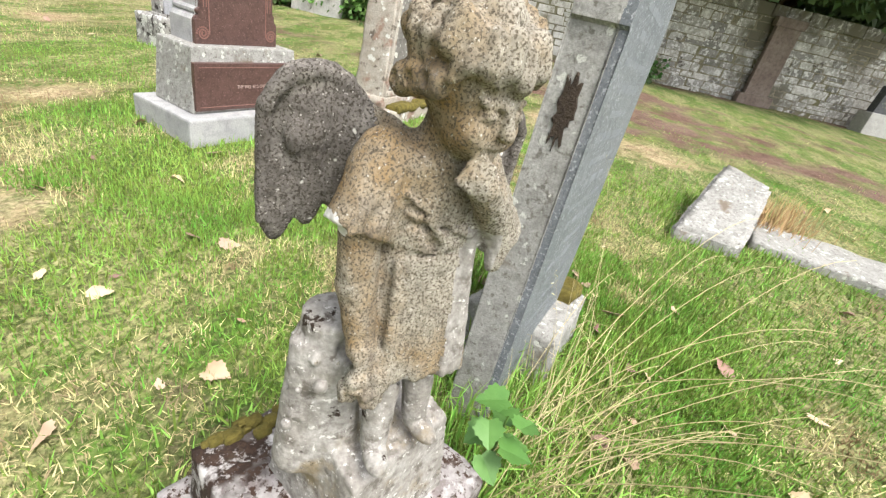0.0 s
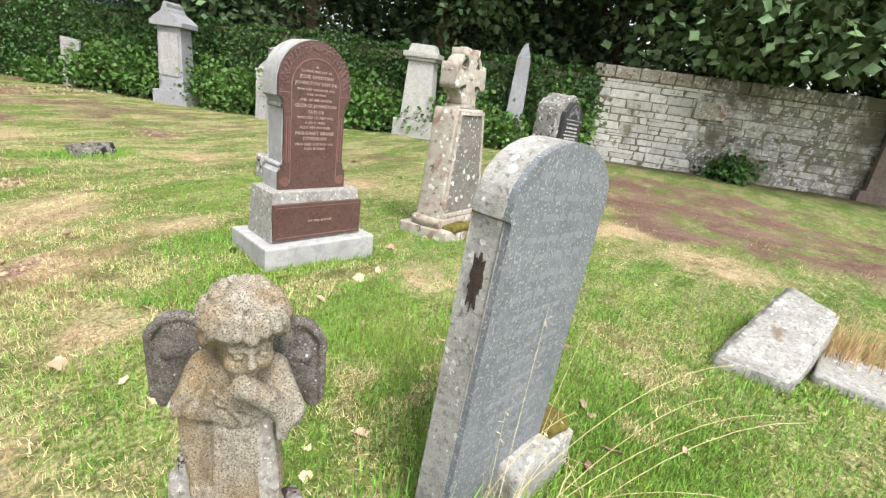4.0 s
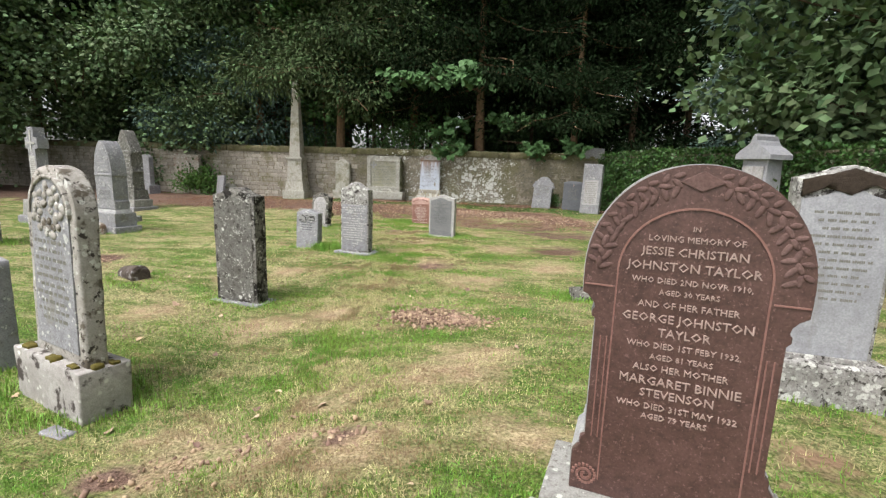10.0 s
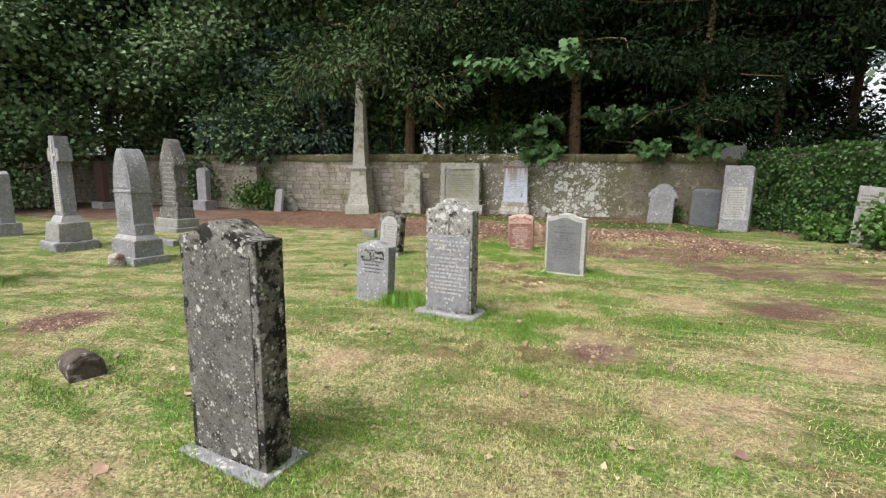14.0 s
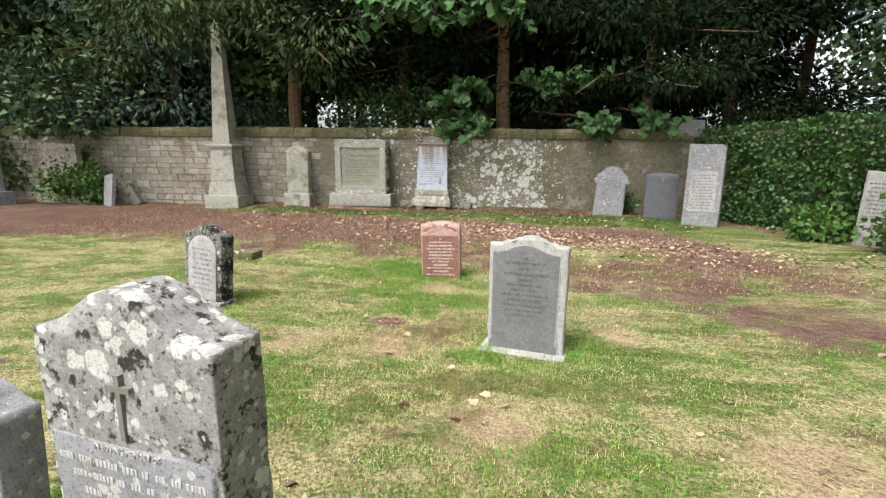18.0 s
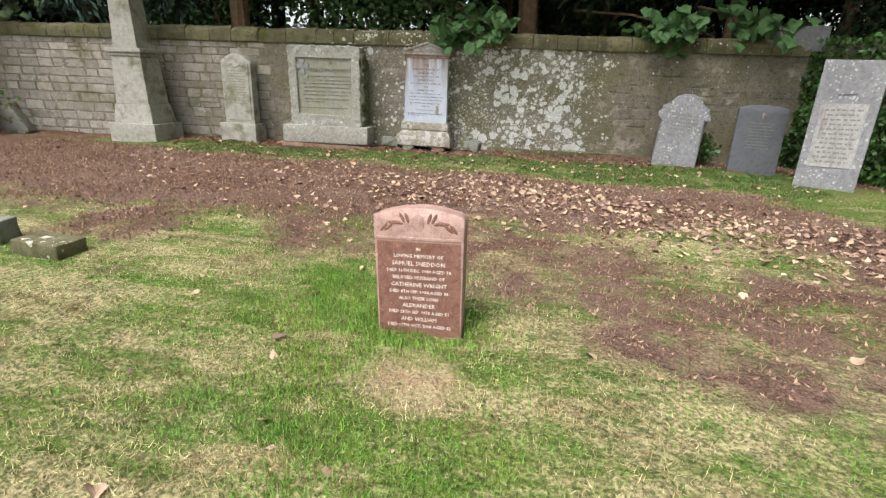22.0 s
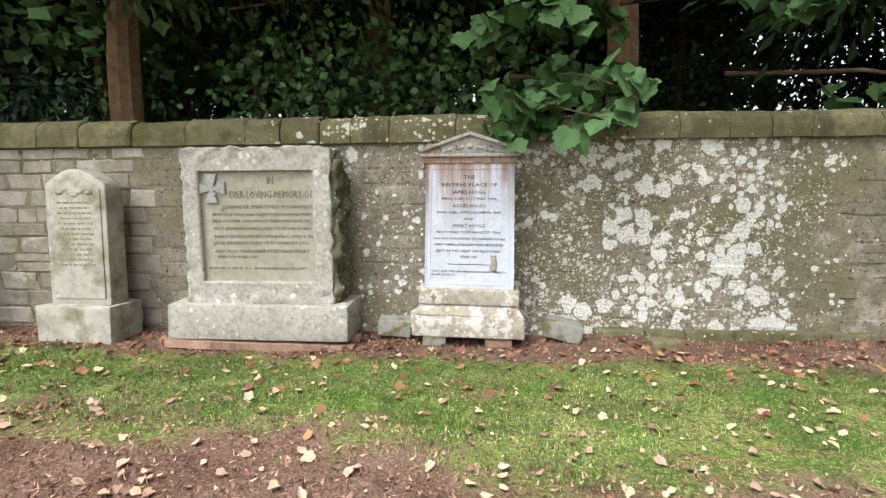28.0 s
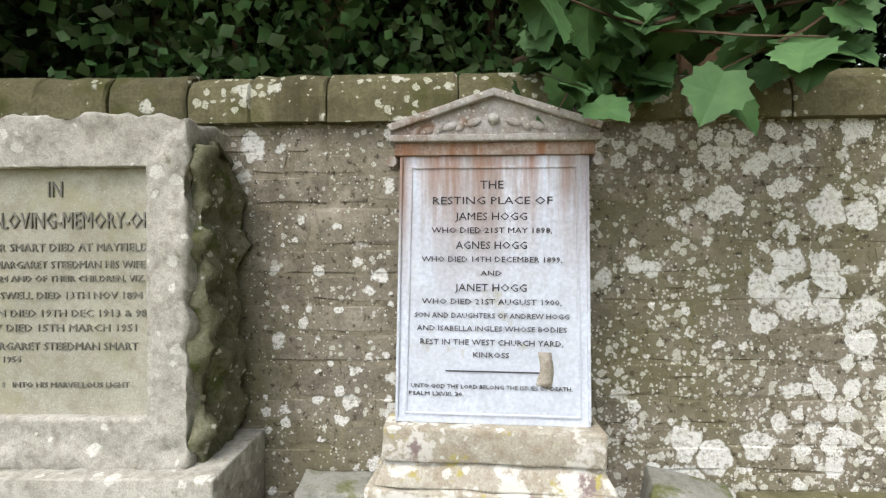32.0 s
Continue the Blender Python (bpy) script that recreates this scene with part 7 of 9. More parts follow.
    rod((0.070, -0.058, 0.300), (0.096, -0.030, 0.285), 0.0018, 0.0018, 0.003, True)
    # head bowed and turned to one side
    c = np.array([0.020, -0.026, 0.388])
    E3 = np.array(Euler((radians(13), 0, radians(20))).to_matrix())

    def at(a, b, u):
        return c + E3 @ np.array([a, -b, u])
    rod((0.014, -0.006, 0.315), (0.018, -0.018, 0.365), 0.027, 0.024, 0.008)
    ball((-0.006, 0.004, 0.318), (0.056, 0.030, 0.020), (0, -6, 0), 0.010)
    ball(at(0, 0, 0.004), (0.043, 0.045, 0.044), None, 0.004)
    ball(at(0, 0.022, -0.022), (0.034, 0.027, 0.030), None, 0.006)
    for sx in (-1, 1):
        ball(at(sx * 0.018, 0.035, -0.024), 0.0145, None, 0.006)
        ball(at(sx * 0.0165, 0.0475, -0.005), (0.0105, 0.008, 0.0065), None, 0.003, True)
        ball(at(sx * 0.0165, 0.0425, -0.007), (0.008, 0.006, 0.0055), None, 0.0015)
        rod(at(sx * 0.005, 0.046, 0.003), at(sx * 0.026, 0.040, 0.002), 0.0035, 0.003, 0.003)
    rod(at(0, 0.047, 0.000), at(0, 0.055, -0.016), 0.0042, 0.0068, 0.003)
    ball(at(0, 0.047, -0.029), (0.011, 0.006, 0.0035), None, 0.002)
    ball(at(0, 0.045, -0.036), (0.009, 0.006, 0.0035), None, 0.002)
    rod(at(-0.011, 0.050, -0.0325), at(0.011, 0.050, -0.0325), 0.0012, 0.0012, 0.0015, True)
    ball(at(0, 0.040, -0.044), 0.010, None, 0.004)
    # hair: a cap of thick curled locks with a heavy fringe
    ball(at(0, -0.010, 0.016), (0.053, 0.050, 0.040), None, 0.004)
    for k in range(84):
        a, e = rnd.uniform(0, 2 * math.pi), rnd.uniform(-0.35, 1.45)
        d = np.array([math.cos(a) * math.cos(e), math.sin(a) * math.cos(e), math.sin(e)])
        if d[1] > 0.35 and d[2] < 0.42:
            continue
        tw = np.cross(d, np.array([rnd.gauss(0, 1), rnd.gauss(0, 1), rnd.gauss(0, 1)]))
        tw /= np.linalg.norm(tw)
        p = d * np.array([0.053, 0.050, 0.042]) + np.array([0, -0.009, 0.016])
        q = [p - tw * 0.013, p + tw * 0.002 + d * 0.003, p + tw * 0.015]
        rod(at(*q[0]), at(*q[1]), 0.0048, 0.0082, 0.002)
        rod(at(*q[1]), at(*q[2]), 0.0082, 0.0048, 0.002)
    for k in range(9):
        a = -1.25 + 2.5 * k / 8
        p = np.array([math.sin(a) * 0.056, math.cos(a) * 0.052 - 0.006, 0.026 + 0.004 * math.cos(k * 2.4)])
        rod(at(p[0] * 0.86, p[1] * 0.86, p[2] + 0.016), at(*p), 0.009, 0.0105, 0.0025)
        rod(at(*p), at(p[0] * 1.0 + 0.006 * (-1) ** k, p[1] * 0.97, p[2] - 0.011), 0.0085, 0.005, 0.0025)
    for sx in (-1, 1):
        for k in range(3):
            ball(at(sx * 0.049, 0.008 - 0.016 * k, 0.002 - 0.007 * k), 0.0135, None, 0.004)
            ball(at(sx * 0.060, 0.006 - 0.016 * k, 0.002 - 0.007 * k), 0.0045, None, 0.003, True)
    # wings: a broad rounded shoulder breaking into long feathers
    for sx, x0, y0 in ((-1, -0.030, 0.018), (1, 0.026, 0.004)):
        ball((x0 + sx * 0.058, y0 + 0.036, 0.325), (0.049, 0.0115, 0.052), (0, sx * 12, sx * 10), 0.004)
        ball((x0 + sx * 0.088, y0 + 0.041, 0.276), (0.0215, 0.0095, 0.066), (0, -sx * 4, sx * 10), 0.002)
        ball((x0 + sx * 0.060, y0 + 0.038, 0.280), (0.019, 0.0090, 0.052), (0, -sx * 2, 0), 0.002)
        ball((x0 + sx * 0.036, y0 + 0.034, 0.290), (0.018, 0.0090, 0.044), (0, 0, 0), 0.002)
        for k in range(9):
            a = radians(20 + 17 * k)
            b = radians(20 + 17 * (k + 1))
            rod((x0 + sx * (0.058 + 0.046 * math.cos(a)), y0 + 0.032, 0.322 + 0.046 * math.sin(a)), (x0 + sx * (0.058 + 0.046 * math.cos(b)), y0 + 0.032, 0.322 + 0.046 * math.sin(b)), 0.0075, 0.0075, 0.003)
        rod((x0 + sx * 0.103, y0 + 0.034, 0.335), (x0 + sx * 0.104, y0 + 0.038, 0.235), 0.0075, 0.0055, 0.003)
        for x, z0, z1 in ((0.074, 0.315, 0.235), (0.048, 0.32, 0.25)):
            rod((x0 + sx * x, y0 + 0.026, z0), (x0 + sx * x, y0 + 0.026, z1), 0.0018, 0.0035, 0.003, True)
        for k in range(3):
            ball((x0 + sx * (0.045 + 0.016 * k), y0 + 0.028, 0.322 - 0.004 * k), (0.010, 0.006, 0.014), None, 0.002)
    # root of the swept-back wing
    ball((-0.036, 0.040, 0.312), (0.040, 0.014, 0.034), (0, 0, -25), 0.006)
    # surface of the field: one vertex in each crossed cell, one quad on each crossed edge
    inside = field < 0
    n = [k - 1 for k in dim]
    total, count = np.zeros((*n, 3)), np.zeros(n)
    for ax in range(3):
        sh = [0, 0, 0]
        for u in (0, 1):
            for w in (0, 1):
                o = [0, 0, 0]
                o[(ax + 1) % 3], o[(ax + 2) % 3] = u, w
                q = list(o)
                q[ax] = 1
                fa = field[o[0]:o[0] + n[0], o[1]:o[1] + n[1], o[2]:o[2] + n[2]]
                fb = field[q[0]:q[0] + n[0], q[1]:q[1] + n[1], q[2]:q[2] + n[2]]
                cross = (fa < 0) != (fb < 0)
                t = np.where(cross, fa / np.where(cross, fa - fb, 1), 0)
                for k in range(3):
                    total[..., k] += np.where(cross, o[k] + (t if k == ax else 0), 0)
                count += cross
    cells = count > 0
    index = np.full(n, -1)
    index[cells] = np.arange(cells.sum())
    where = np.argwhere(cells)
    verts = lo + step * (where + total[cells] / count[cells][:, None])
    quads = []
    for ax in range(3):
        b1, b2 = (ax + 1) % 3, (ax + 2) % 3
        f0 = np.moveaxis(inside, (ax, b1, b2), (0, 1, 2))
        idx = np.moveaxis(index, (ax, b1, b2), (0, 1, 2))
        e = f0[:-1, 1:-1, 1:-1] != f0[1:, 1:-1, 1:-1]
        i, j, k = np.nonzero(e)
        quad = np.stack([idx[i, j, k], idx[i, j + 1, k], idx[i, j + 1, k + 1], idx[i, j, k + 1]], 1)
        flip = ~f0[i, j + 1, k + 1]
        quad[flip] = quad[flip][:, ::-1]
        quads.append(quad)
    quads = np.concatenate(quads)
    quads = quads[(quads >= 0).all(1)]
    out = bpy.data.meshes.new("cherub_statue")
    out.from_pydata(verts.tolist(), [], quads.tolist())
    out.update()
    nor = np.empty(len(verts) * 3, np.float32)
    out.vertices.foreach_get("normal", nor)
    amp = np.array([0.0009 * noise.noise(Vector(p) * 170) + 0.0008 * noise.noise(Vector(p) * 60) for p in verts])
    out.vertices.foreach_set("co", (verts + nor.reshape(-1, 3) * amp[:, None]).astype(np.float32).ravel())
    out.update()
    out.shade_smooth()
    out.materials.clear()
    out.materials.append(M_CHERUB)
    out.materials.append(M_CHERUB_DARK)
    out.materials.append(M_CHERUB_PALE)
    out.materials.append(M_WHITEPATCH)
    idx = np.zeros(len(out.polygons), np.int32)
    mid = verts[quads].mean(1)
    jag = np.array([0.006 * noise.noise(Vector(p) * 70) for p in mid])
    idx[(mid[:, 1] + jag > 0.0225) & (mid[:, 2] > 0.20) & (mid[:, 2] < 0.40) & ((mid[:, 0] < -0.038) | (mid[:, 0] > 0.045))] = 1
    hand = (np.abs(mid[:, 0] + 0.040) < 0.03) & (mid[:, 1] < -0.03) & (mid[:, 2] > 0.082)
    idx[(mid[:, 2] + 2.0 * jag < 0.104) & ~hand] = 2
    idx[(mid[:, 0] > 0.042 + jag) & (mid[:, 1] < -0.030) & (mid[:, 2] > 0.10) & (mid[:, 2] < 0.27) & (mid[:, 0] < 0.073)] = 2
    idx[(mid[:, 0] < -0.022) & (mid[:, 1] > -0.012) & (mid[:, 2] + 2 * jag < 0.17)] = 2
    idx[np.linalg.norm((mid - np.array([-0.083, -0.022, 0.266])) / np.array([0.014, 0.022, 0.011]), axis=1) < 1 + 30 * jag] = 3
    out.polygons.foreach_set("material_index", idx)
    ob = new("cherub_statue", out)
    ob.matrix_world = pose(2.817, -19.929, 0.614, 0, 0, -45) @ Matrix.Diagonal((0.89, 0.89, 0.985, 1))
    tagged(ob, "weathered stone cherub with folded wings, standing on a rough plinth", "statue")



M_CHERUB_PALE = stone_mat("pale_lichened_statue_rock", (0.29, 0.27, 0.245), (0.40, 0.385, 0.36), (0.15, 0.135, 0.118), 150, 14, 0.97, (("noise", 9, 0.56, 0.66, (0.22, 0.18, 0.12), 7), ("noise", 45, 0.54, 0.64, (0.13, 0.115, 0.10), 4), ("noise", 26, 0.64, 0.67, (0.03, 0.02, 0.014), 11), ("noise", 110, 0.60, 0.66, (0.55, 0.53, 0.50), 33)), 0.6)
M_WHITEPATCH = stone_mat("fresh_white_chip", (0.66, 0.65, 0.62), (0.74, 0.73, 0.70), (0.52, 0.50, 0.47), 120, 30, 0.95, relief=0.5)
M_CHERUB_DARK = stone_mat("dark_crusted_statue_stone", (0.125, 0.112, 0.10), (0.185, 0.17, 0.155), (0.06, 0.052, 0.046), 240, 12, 0.97, (("noise", 30, 0.56, 0.68, (0.22, 0.20, 0.18), 4), ("noise", 420, 0.50, 0.58, (0.045, 0.038, 0.03), 13), ("noise", 300, 0.63, 0.67, (0.42, 0.40, 0.37), 23), ("spots", 75, 0.12, 0.18, (0.52, 0.50, 0.46), 3)), 0.6)
cherub()


def plinth():
    g = thing("statue_plinth", 2.85, -19.885, 0.0, -23, label="stepped stone plinth blotched with dark moss", category="plinth")
    for w, z0, z1 in ((0.48, -0.1, 0.225), (0.385, 0.225, 0.345), (0.31, 0.345, 0.455)):
        bm = bm_box(-w / 2, w / 2, -w / 2, w / 2, z0, z1, 0.012, 0.006)
        part("step", hew(bm, 0.012, 0.045), M_PLINTH, g)
    rnd = random.Random(3)
    for k in range(26):
        x, y, w = rnd.uniform(-0.13, 0.10), 0.125 + rnd.uniform(-0.015, 0.018), rnd.uniform(0.006, 0.013)
        part("moss", hew(bm_box(x - w, x + w, y - w * 0.7, y + w * 0.7, 0.447, 0.456 + w * 0.5, 0.005), 0.006, 0.012), plain_moss, g, "rusty green moss cushion")


plinth()


# ---- trees ----
M_LEAF_OLIVE = plain_mat("olive_yew_foliage", (0.038, 0.060, 0.026), (0.078, 0.108, 0.046), 1.1, 0.8, rand=0.5, relief=0, spec=0.08)

M_LEAF_MID = plain_mat("woodland_foliage", (0.050, 0.095, 0.030), (0.095, 0.165, 0.055), 1.1, 0.6, rand=0.5, relief=0, spec=0.15)


def leaf_mesh(pts, size, rnd, droop=0.3, aspect=1.0, spread=1.0):
    """Folded leaf pairs at the points: vertices and faces. Each leaf is a kite bent along its middle."""
    n = len(pts)
    g = np.random.default_rng(rnd)
    d = g.normal(size=(n, 3)) * spread
    d[:, 2] -= droop * 2
    d /= np.linalg.norm(d, axis=1)[:, None]
    u = np.cross(d, g.normal(size=(n, 3)))
    u /= np.linalg.norm(u, axis=1)[:, None] + 1e-9
    nn = np.cross(d, u)
    s = (size * g.uniform(0.65, 1.3, n))[:, None]
    p = np.asarray(pts)
    v = np.stack([p, p + d * s * 0.5 + u * s * 0.42 * aspect + nn * s * 0.1, p + d * s, p + d * s * 0.5 - u * s * 0.42 * aspect + nn * s * 0.1], 1).reshape(-1, 3)
    i = np.arange(n) * 4
    f = np.concatenate([np.stack([i, i + 1, i + 2], 1), np.stack([i, i + 2, i + 3], 1)])
    return v, f


def lobed_mesh(pts, size, rnd, droop=0.3):
    """Three-lobed leaves at the points, tilted all ways and bent along the middle: vertices and faces."""
    n = len(pts)
    g = np.random.default_rng(rnd)
    d = g.normal(size=(n, 3))
    d[:, 2] -= droop * 2
    d /= np.linalg.norm(d, axis=1)[:, None]
    u = np.cross(d, np.array([0, 0, 1.0]) + 0.7 * g.normal(size=(n, 3)))
    u /= np.linalg.norm(u, axis=1)[:, None] + 1e-9
    w = np.cross(d, u)
    s = (size * g.uniform(0.6, 1.25, n))[:, None]
    p = np.asarray(pts)
    shape = ((0, 0, 0), (0.50, 0.42, 0.10), (0.27, 0.62, 0.04), (0, 1.0, -0.10), (-0.27, 0.62, 0.04), (-0.50, 0.42, 0.10))
    v = np.stack([p + u * s * a + d * s * b + w * s * c for a, b, c in shape], 1).reshape(-1, 3)
    i = np.arange(n) * 6
    f = np.concatenate([np.stack([i, i + a, i + a + 1], 1) for a in (1, 2, 3, 4)])
    return v, f


def np_mesh(name, v, f, material, parent=None, label=""):
    me = bpy.data.meshes.new(name)
    me.vertices.add(len(v))
    me.vertices.foreach_set("co", np.asarray(v, np.float32).ravel())
    k = f.shape[1]
    me.loops.add(f.size)
    me.loops.foreach_set("vertex_index", np.asarray(f, np.int32).ravel())
    me.polygons.add(len(f))
    me.polygons.foreach_set("loop_start", np.arange(len(f), dtype=np.int32) * k)
    me.update(calc_edges=True)
    me.materials.append(material)
    ob = new(name, me)
    ob.parent = parent
    if label:
        ob["label"] = label
    return ob


def limb(bm, a, b, ra, rb, seg=7, bend=0.15, rings=5, rnd=random):
    """A tapered, slightly crooked limb from a to b."""
    a, b = Vector(a), Vector(b)
    axis = (b - a).normalized()
    side = axis.orthogonal().normalized()
    other = axis.cross(side)
    ring0 = None
    off = Vector((0, 0, 0))
    L = (b - a).length
    for k in range(rings + 1):
        t = k / rings
        if 0 < k < rings:
            off = off + (side * rnd.uniform(-1, 1) + other * rnd.uniform(-1, 1)) * bend * L / rings
        c = a.lerp(b, t) + off * (1 - abs(2 * t - 1) ** 3)
        r = ra + (rb - ra) * t
        ring = [bm.verts.new(c + (side * math.cos(2 * math.pi * i / seg) + other * math.sin(2 * math.pi * i / seg)) * r * rnd.uniform(0.88, 1.12)) for i in range(seg)]
        if ring0:
            for i in range(seg):
                bm.faces.new((ring0[i], ring0[(i + 1) % seg], ring[(i + 1) % seg], ring[i]))
        ring0 = ring


def make_tree(name, h, r, base, leaves, size, leafmat, seed, kind="broad", label="", trunk_r=0.22, low=0.0):
    """A tree at the origin: trunk with limbs, and a crown of leaf clusters at the limbs' ends."""
    rnd = random.Random(seed)
    g = np.random.default_rng(seed)
    root = thing(name, 0, 0, 0, label=label, category="tree")
    bm = bmesh.new()
    top = (rnd.uniform(-.3, .3), rnd.uniform(-.3, .3), h * 0.92)
    limb(bm, (0, 0, -0.3), top, trunk_r, 0.03, 9, 0.06, 9, rnd)
    centres = []
    nl = 34 if kind == "broad" else 46
    for i in range(nl):
        t = (i + rnd.random()) / nl
        z = base + (h * 0.97 - base) * t
        ang = rnd.uniform(0, 2 * math.pi)
        if kind == "broad":
            reach = r * (0.55 + 0.45 * math.sin(math.pi * min(1, 0.22 + t * 0.78))) * rnd.uniform(0.75, 1.1)
            dz = reach * rnd.uniform(0.0, 0.45)
        else:
            reach = r * (1 - t) ** 0.75 * rnd.uniform(0.7, 1.1) + 0.25
            dz = -reach * rnd.uniform(0.0, 0.25)
        z0 = max(base * 0.6, z - reach * 0.25) if kind == "broad" else z + reach * 0.12
        tip = Vector((math.cos(ang) * reach, math.sin(ang) * reach, z + dz))
        start = Vector((top[0] * z0 / h, top[1] * z0 / h, z0))
        limb(bm, start, tip, trunk_r * ((0.34 if kind == "broad" else 0.17) * (1 - t) + 0.06), 0.012, 5, 0.2, 4, rnd)
        for k in range(4 if kind == "broad" else 5):
            f = rnd.uniform(0.35, 1.05)
            centres.append((start.lerp(tip, f) + Vector((rnd.gauss(0, .35), rnd.gauss(0, .35), rnd.gauss(0, .25))) * (r / 3), 0.55 + 0.5 * f))
    part("trunk", bm, M_BARK_RED if name == "yew_tree" else M_BARK, root)
    k = max(1, leaves // len(centres))
    pts = []
    for c, s in centres:
        flat = 0.32 if kind == "broad" else 0.22
        q = g.normal(size=(k, 3)) * np.array([0.45, 0.45, flat]) * s * (r / 3.2)
        pts.append(q + np.array(c))
    pts = np.concatenate(pts)
    edge = low + np.array([0.9 * noise.noise((a * 0.45, b * 0.45, seed)) + 0.5 * noise.noise((a * 1.6, b * 1.6, seed)) + 0.4 for a, b in pts[:, :2]]) * (1.0 if low > 3 else 0.3)
    pts[:, 2] = np.where(pts[:, 2] < edge, edge + np.abs(g.normal(0, 0.5, len(pts))), pts[:, 2])
    v, f = lobed_mesh(pts, size, seed, 0.35) if kind == "broad" else leaf_mesh(pts, size, seed, 0.5, 0.45)
    np_mesh("crown", v, f, leafmat, root)
    return root


def put_tree(proto, x, y, rz=0.0, s=1.0, label=""):
    ob = copy_thing(proto, pose(x, y, ground_z(x, y) - 0.05, 0, 0, rz))
    ob.scale = (s, s, s)
    ob["group"] = "trees behind the boundary walls"
    if label:
        ob["label"] = label
    return ob


yew_green = make_tree("yew_tree", 17, 4.4, 4.2, 36000, 0.20, M_LEAF_OLIVE, 33, "conifer", "olive-green yew tree with spreading boughs behind the wall", 0.24, 3.2)
yew_green.matrix_world = pose(-4.25, 1.35, -0.1)
yew = make_tree("yew_tree", 17, 4.4, 4.4, 36000, 0.21, M_LEAF_SHADED, 3, "conifer", "dark dense evergreen tree behind the boundary wall", 0.24, 3.4)
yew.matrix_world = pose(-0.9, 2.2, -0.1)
fir = make_tree("fir_tree", 16, 4.2, 1.9, 42000, 0.20, M_LEAF_SHADED, 13, "conifer", "dark fir tree with boughs drooping over the wall", 0.2, 1.75)
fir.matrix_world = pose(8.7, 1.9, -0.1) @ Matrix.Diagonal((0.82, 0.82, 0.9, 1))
pine = make_tree("woodland_tree", 13, 3.6, 4.2, 8000, 0.25, M_LEAF_MID, 23, "broad", "thin-stemmed dark woodland tree beyond the wall", 0.12, 3.2)
pine.matrix_world = pose(-1.5, 6.2, -0.1)
syc = make_tree("sycamore_tree", 16, 5.2, 2.4, 32000, 0.235, M_LEAF, 5, "broad", "broad sycamore tree with dark green leaves behind the wall", 0.24, 2.2)
syc.matrix_world = pose(14.6, -12.4, 0)
blue = make_tree("blue_conifer", 9.5, 2.4, 1.2, 26000, 0.16, M_LEAF_BLUE, 8, "conifer", "blue-green conifer rising behind the ivy wall", 0.2, 0.6)
blue.matrix_world = pose(13.6, -5.2, 0)

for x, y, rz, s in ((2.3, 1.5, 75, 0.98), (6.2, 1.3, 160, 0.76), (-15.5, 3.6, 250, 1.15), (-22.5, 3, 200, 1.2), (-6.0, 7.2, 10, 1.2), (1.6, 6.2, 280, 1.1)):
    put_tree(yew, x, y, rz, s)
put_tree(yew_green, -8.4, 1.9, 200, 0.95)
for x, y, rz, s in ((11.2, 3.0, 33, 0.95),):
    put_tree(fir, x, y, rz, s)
pole = make_tree("slender_tree", 15, 2.8, 7.0, 6500, 0.26, M_LEAF_MID, 27, "broad", "slender bare-stemmed tree against the sky beyond the wall", 0.11, 7.0)
pole.matrix_world = pose(4.4, 5.4, -0.1)
for x, y, rz, s in ((5.4, 7.6, 40, 0.9), (6.9, 6.4, 120, 1.1), (8.6, 9.4, 200, 1.0), (10.8, 11.4, 280, 0.95), (6.2, 10.4, 310, 1.05), (3.4, 6.6, 90, 0.85), (12.5, 10.2, 20, 1.1), (-6.5, 3.3, 15, 0.9), (-5.3, 2.5, 140, 0.8), (-3.0, 2.9, 220, 1.0), (-1.9, 2.3, 75, 0.75), (-0.5, 3.6, 300, 1.1), (-7.6, 2.6, 35, 0.85), (0.7, 2.6, 190, 0.9)):
    put_tree(pole, x, y, rz, s)
_r = random.Random(4)
for x, y in ((-3.3, 5.0), (-5.2, 4.4), (-6.9, 5.6), (-9.3, 5.2), (-10.6, 7.6), (-13.5, 6.5), (-0.2, 5.2), (0.8, 8.0), (-4.6, 9.6), (-12.5, 10.6), (-17.5, 7.5), (-20.5, 6.5), (-0.8, 11.6), (-6.4, 12.0)):
    put_tree(pine, x, y, _r.uniform(0, 360), _r.uniform(0.85, 1.2))
for x, y, rz, s in ((-17.5, 1.3, 77, 0.95), (-12.4, 2.3, 310, 0.85), (-14.9, 2.6, 200, 0.9), (18.2, -16.5, 60, 1.05), (13.2, -8.6, 130, 1.0), (17.6, -19.2, 210, 1.0), (19.0, -23.2, 200, 1.1), (-21, -4, 20, 0.9), (-25, -9, 250, 1.0), (17.5, -7, 300, 1.2), (20.5, -28, 100, 1.1), (-24, -1, 140, 1.15), (21, -12, 10, 1.3)):
    put_tree(syc, x, y, rz, s)
for x, y, rz, s in ((11.9, -2.4, 80, 1.1), (14.6, -1.2, 190, 1.2), (-11.2, 1.9, 20, 1.25), (-8.6, 3.6, 140, 1.35)):
    put_tree(blue, x, y, rz, s)


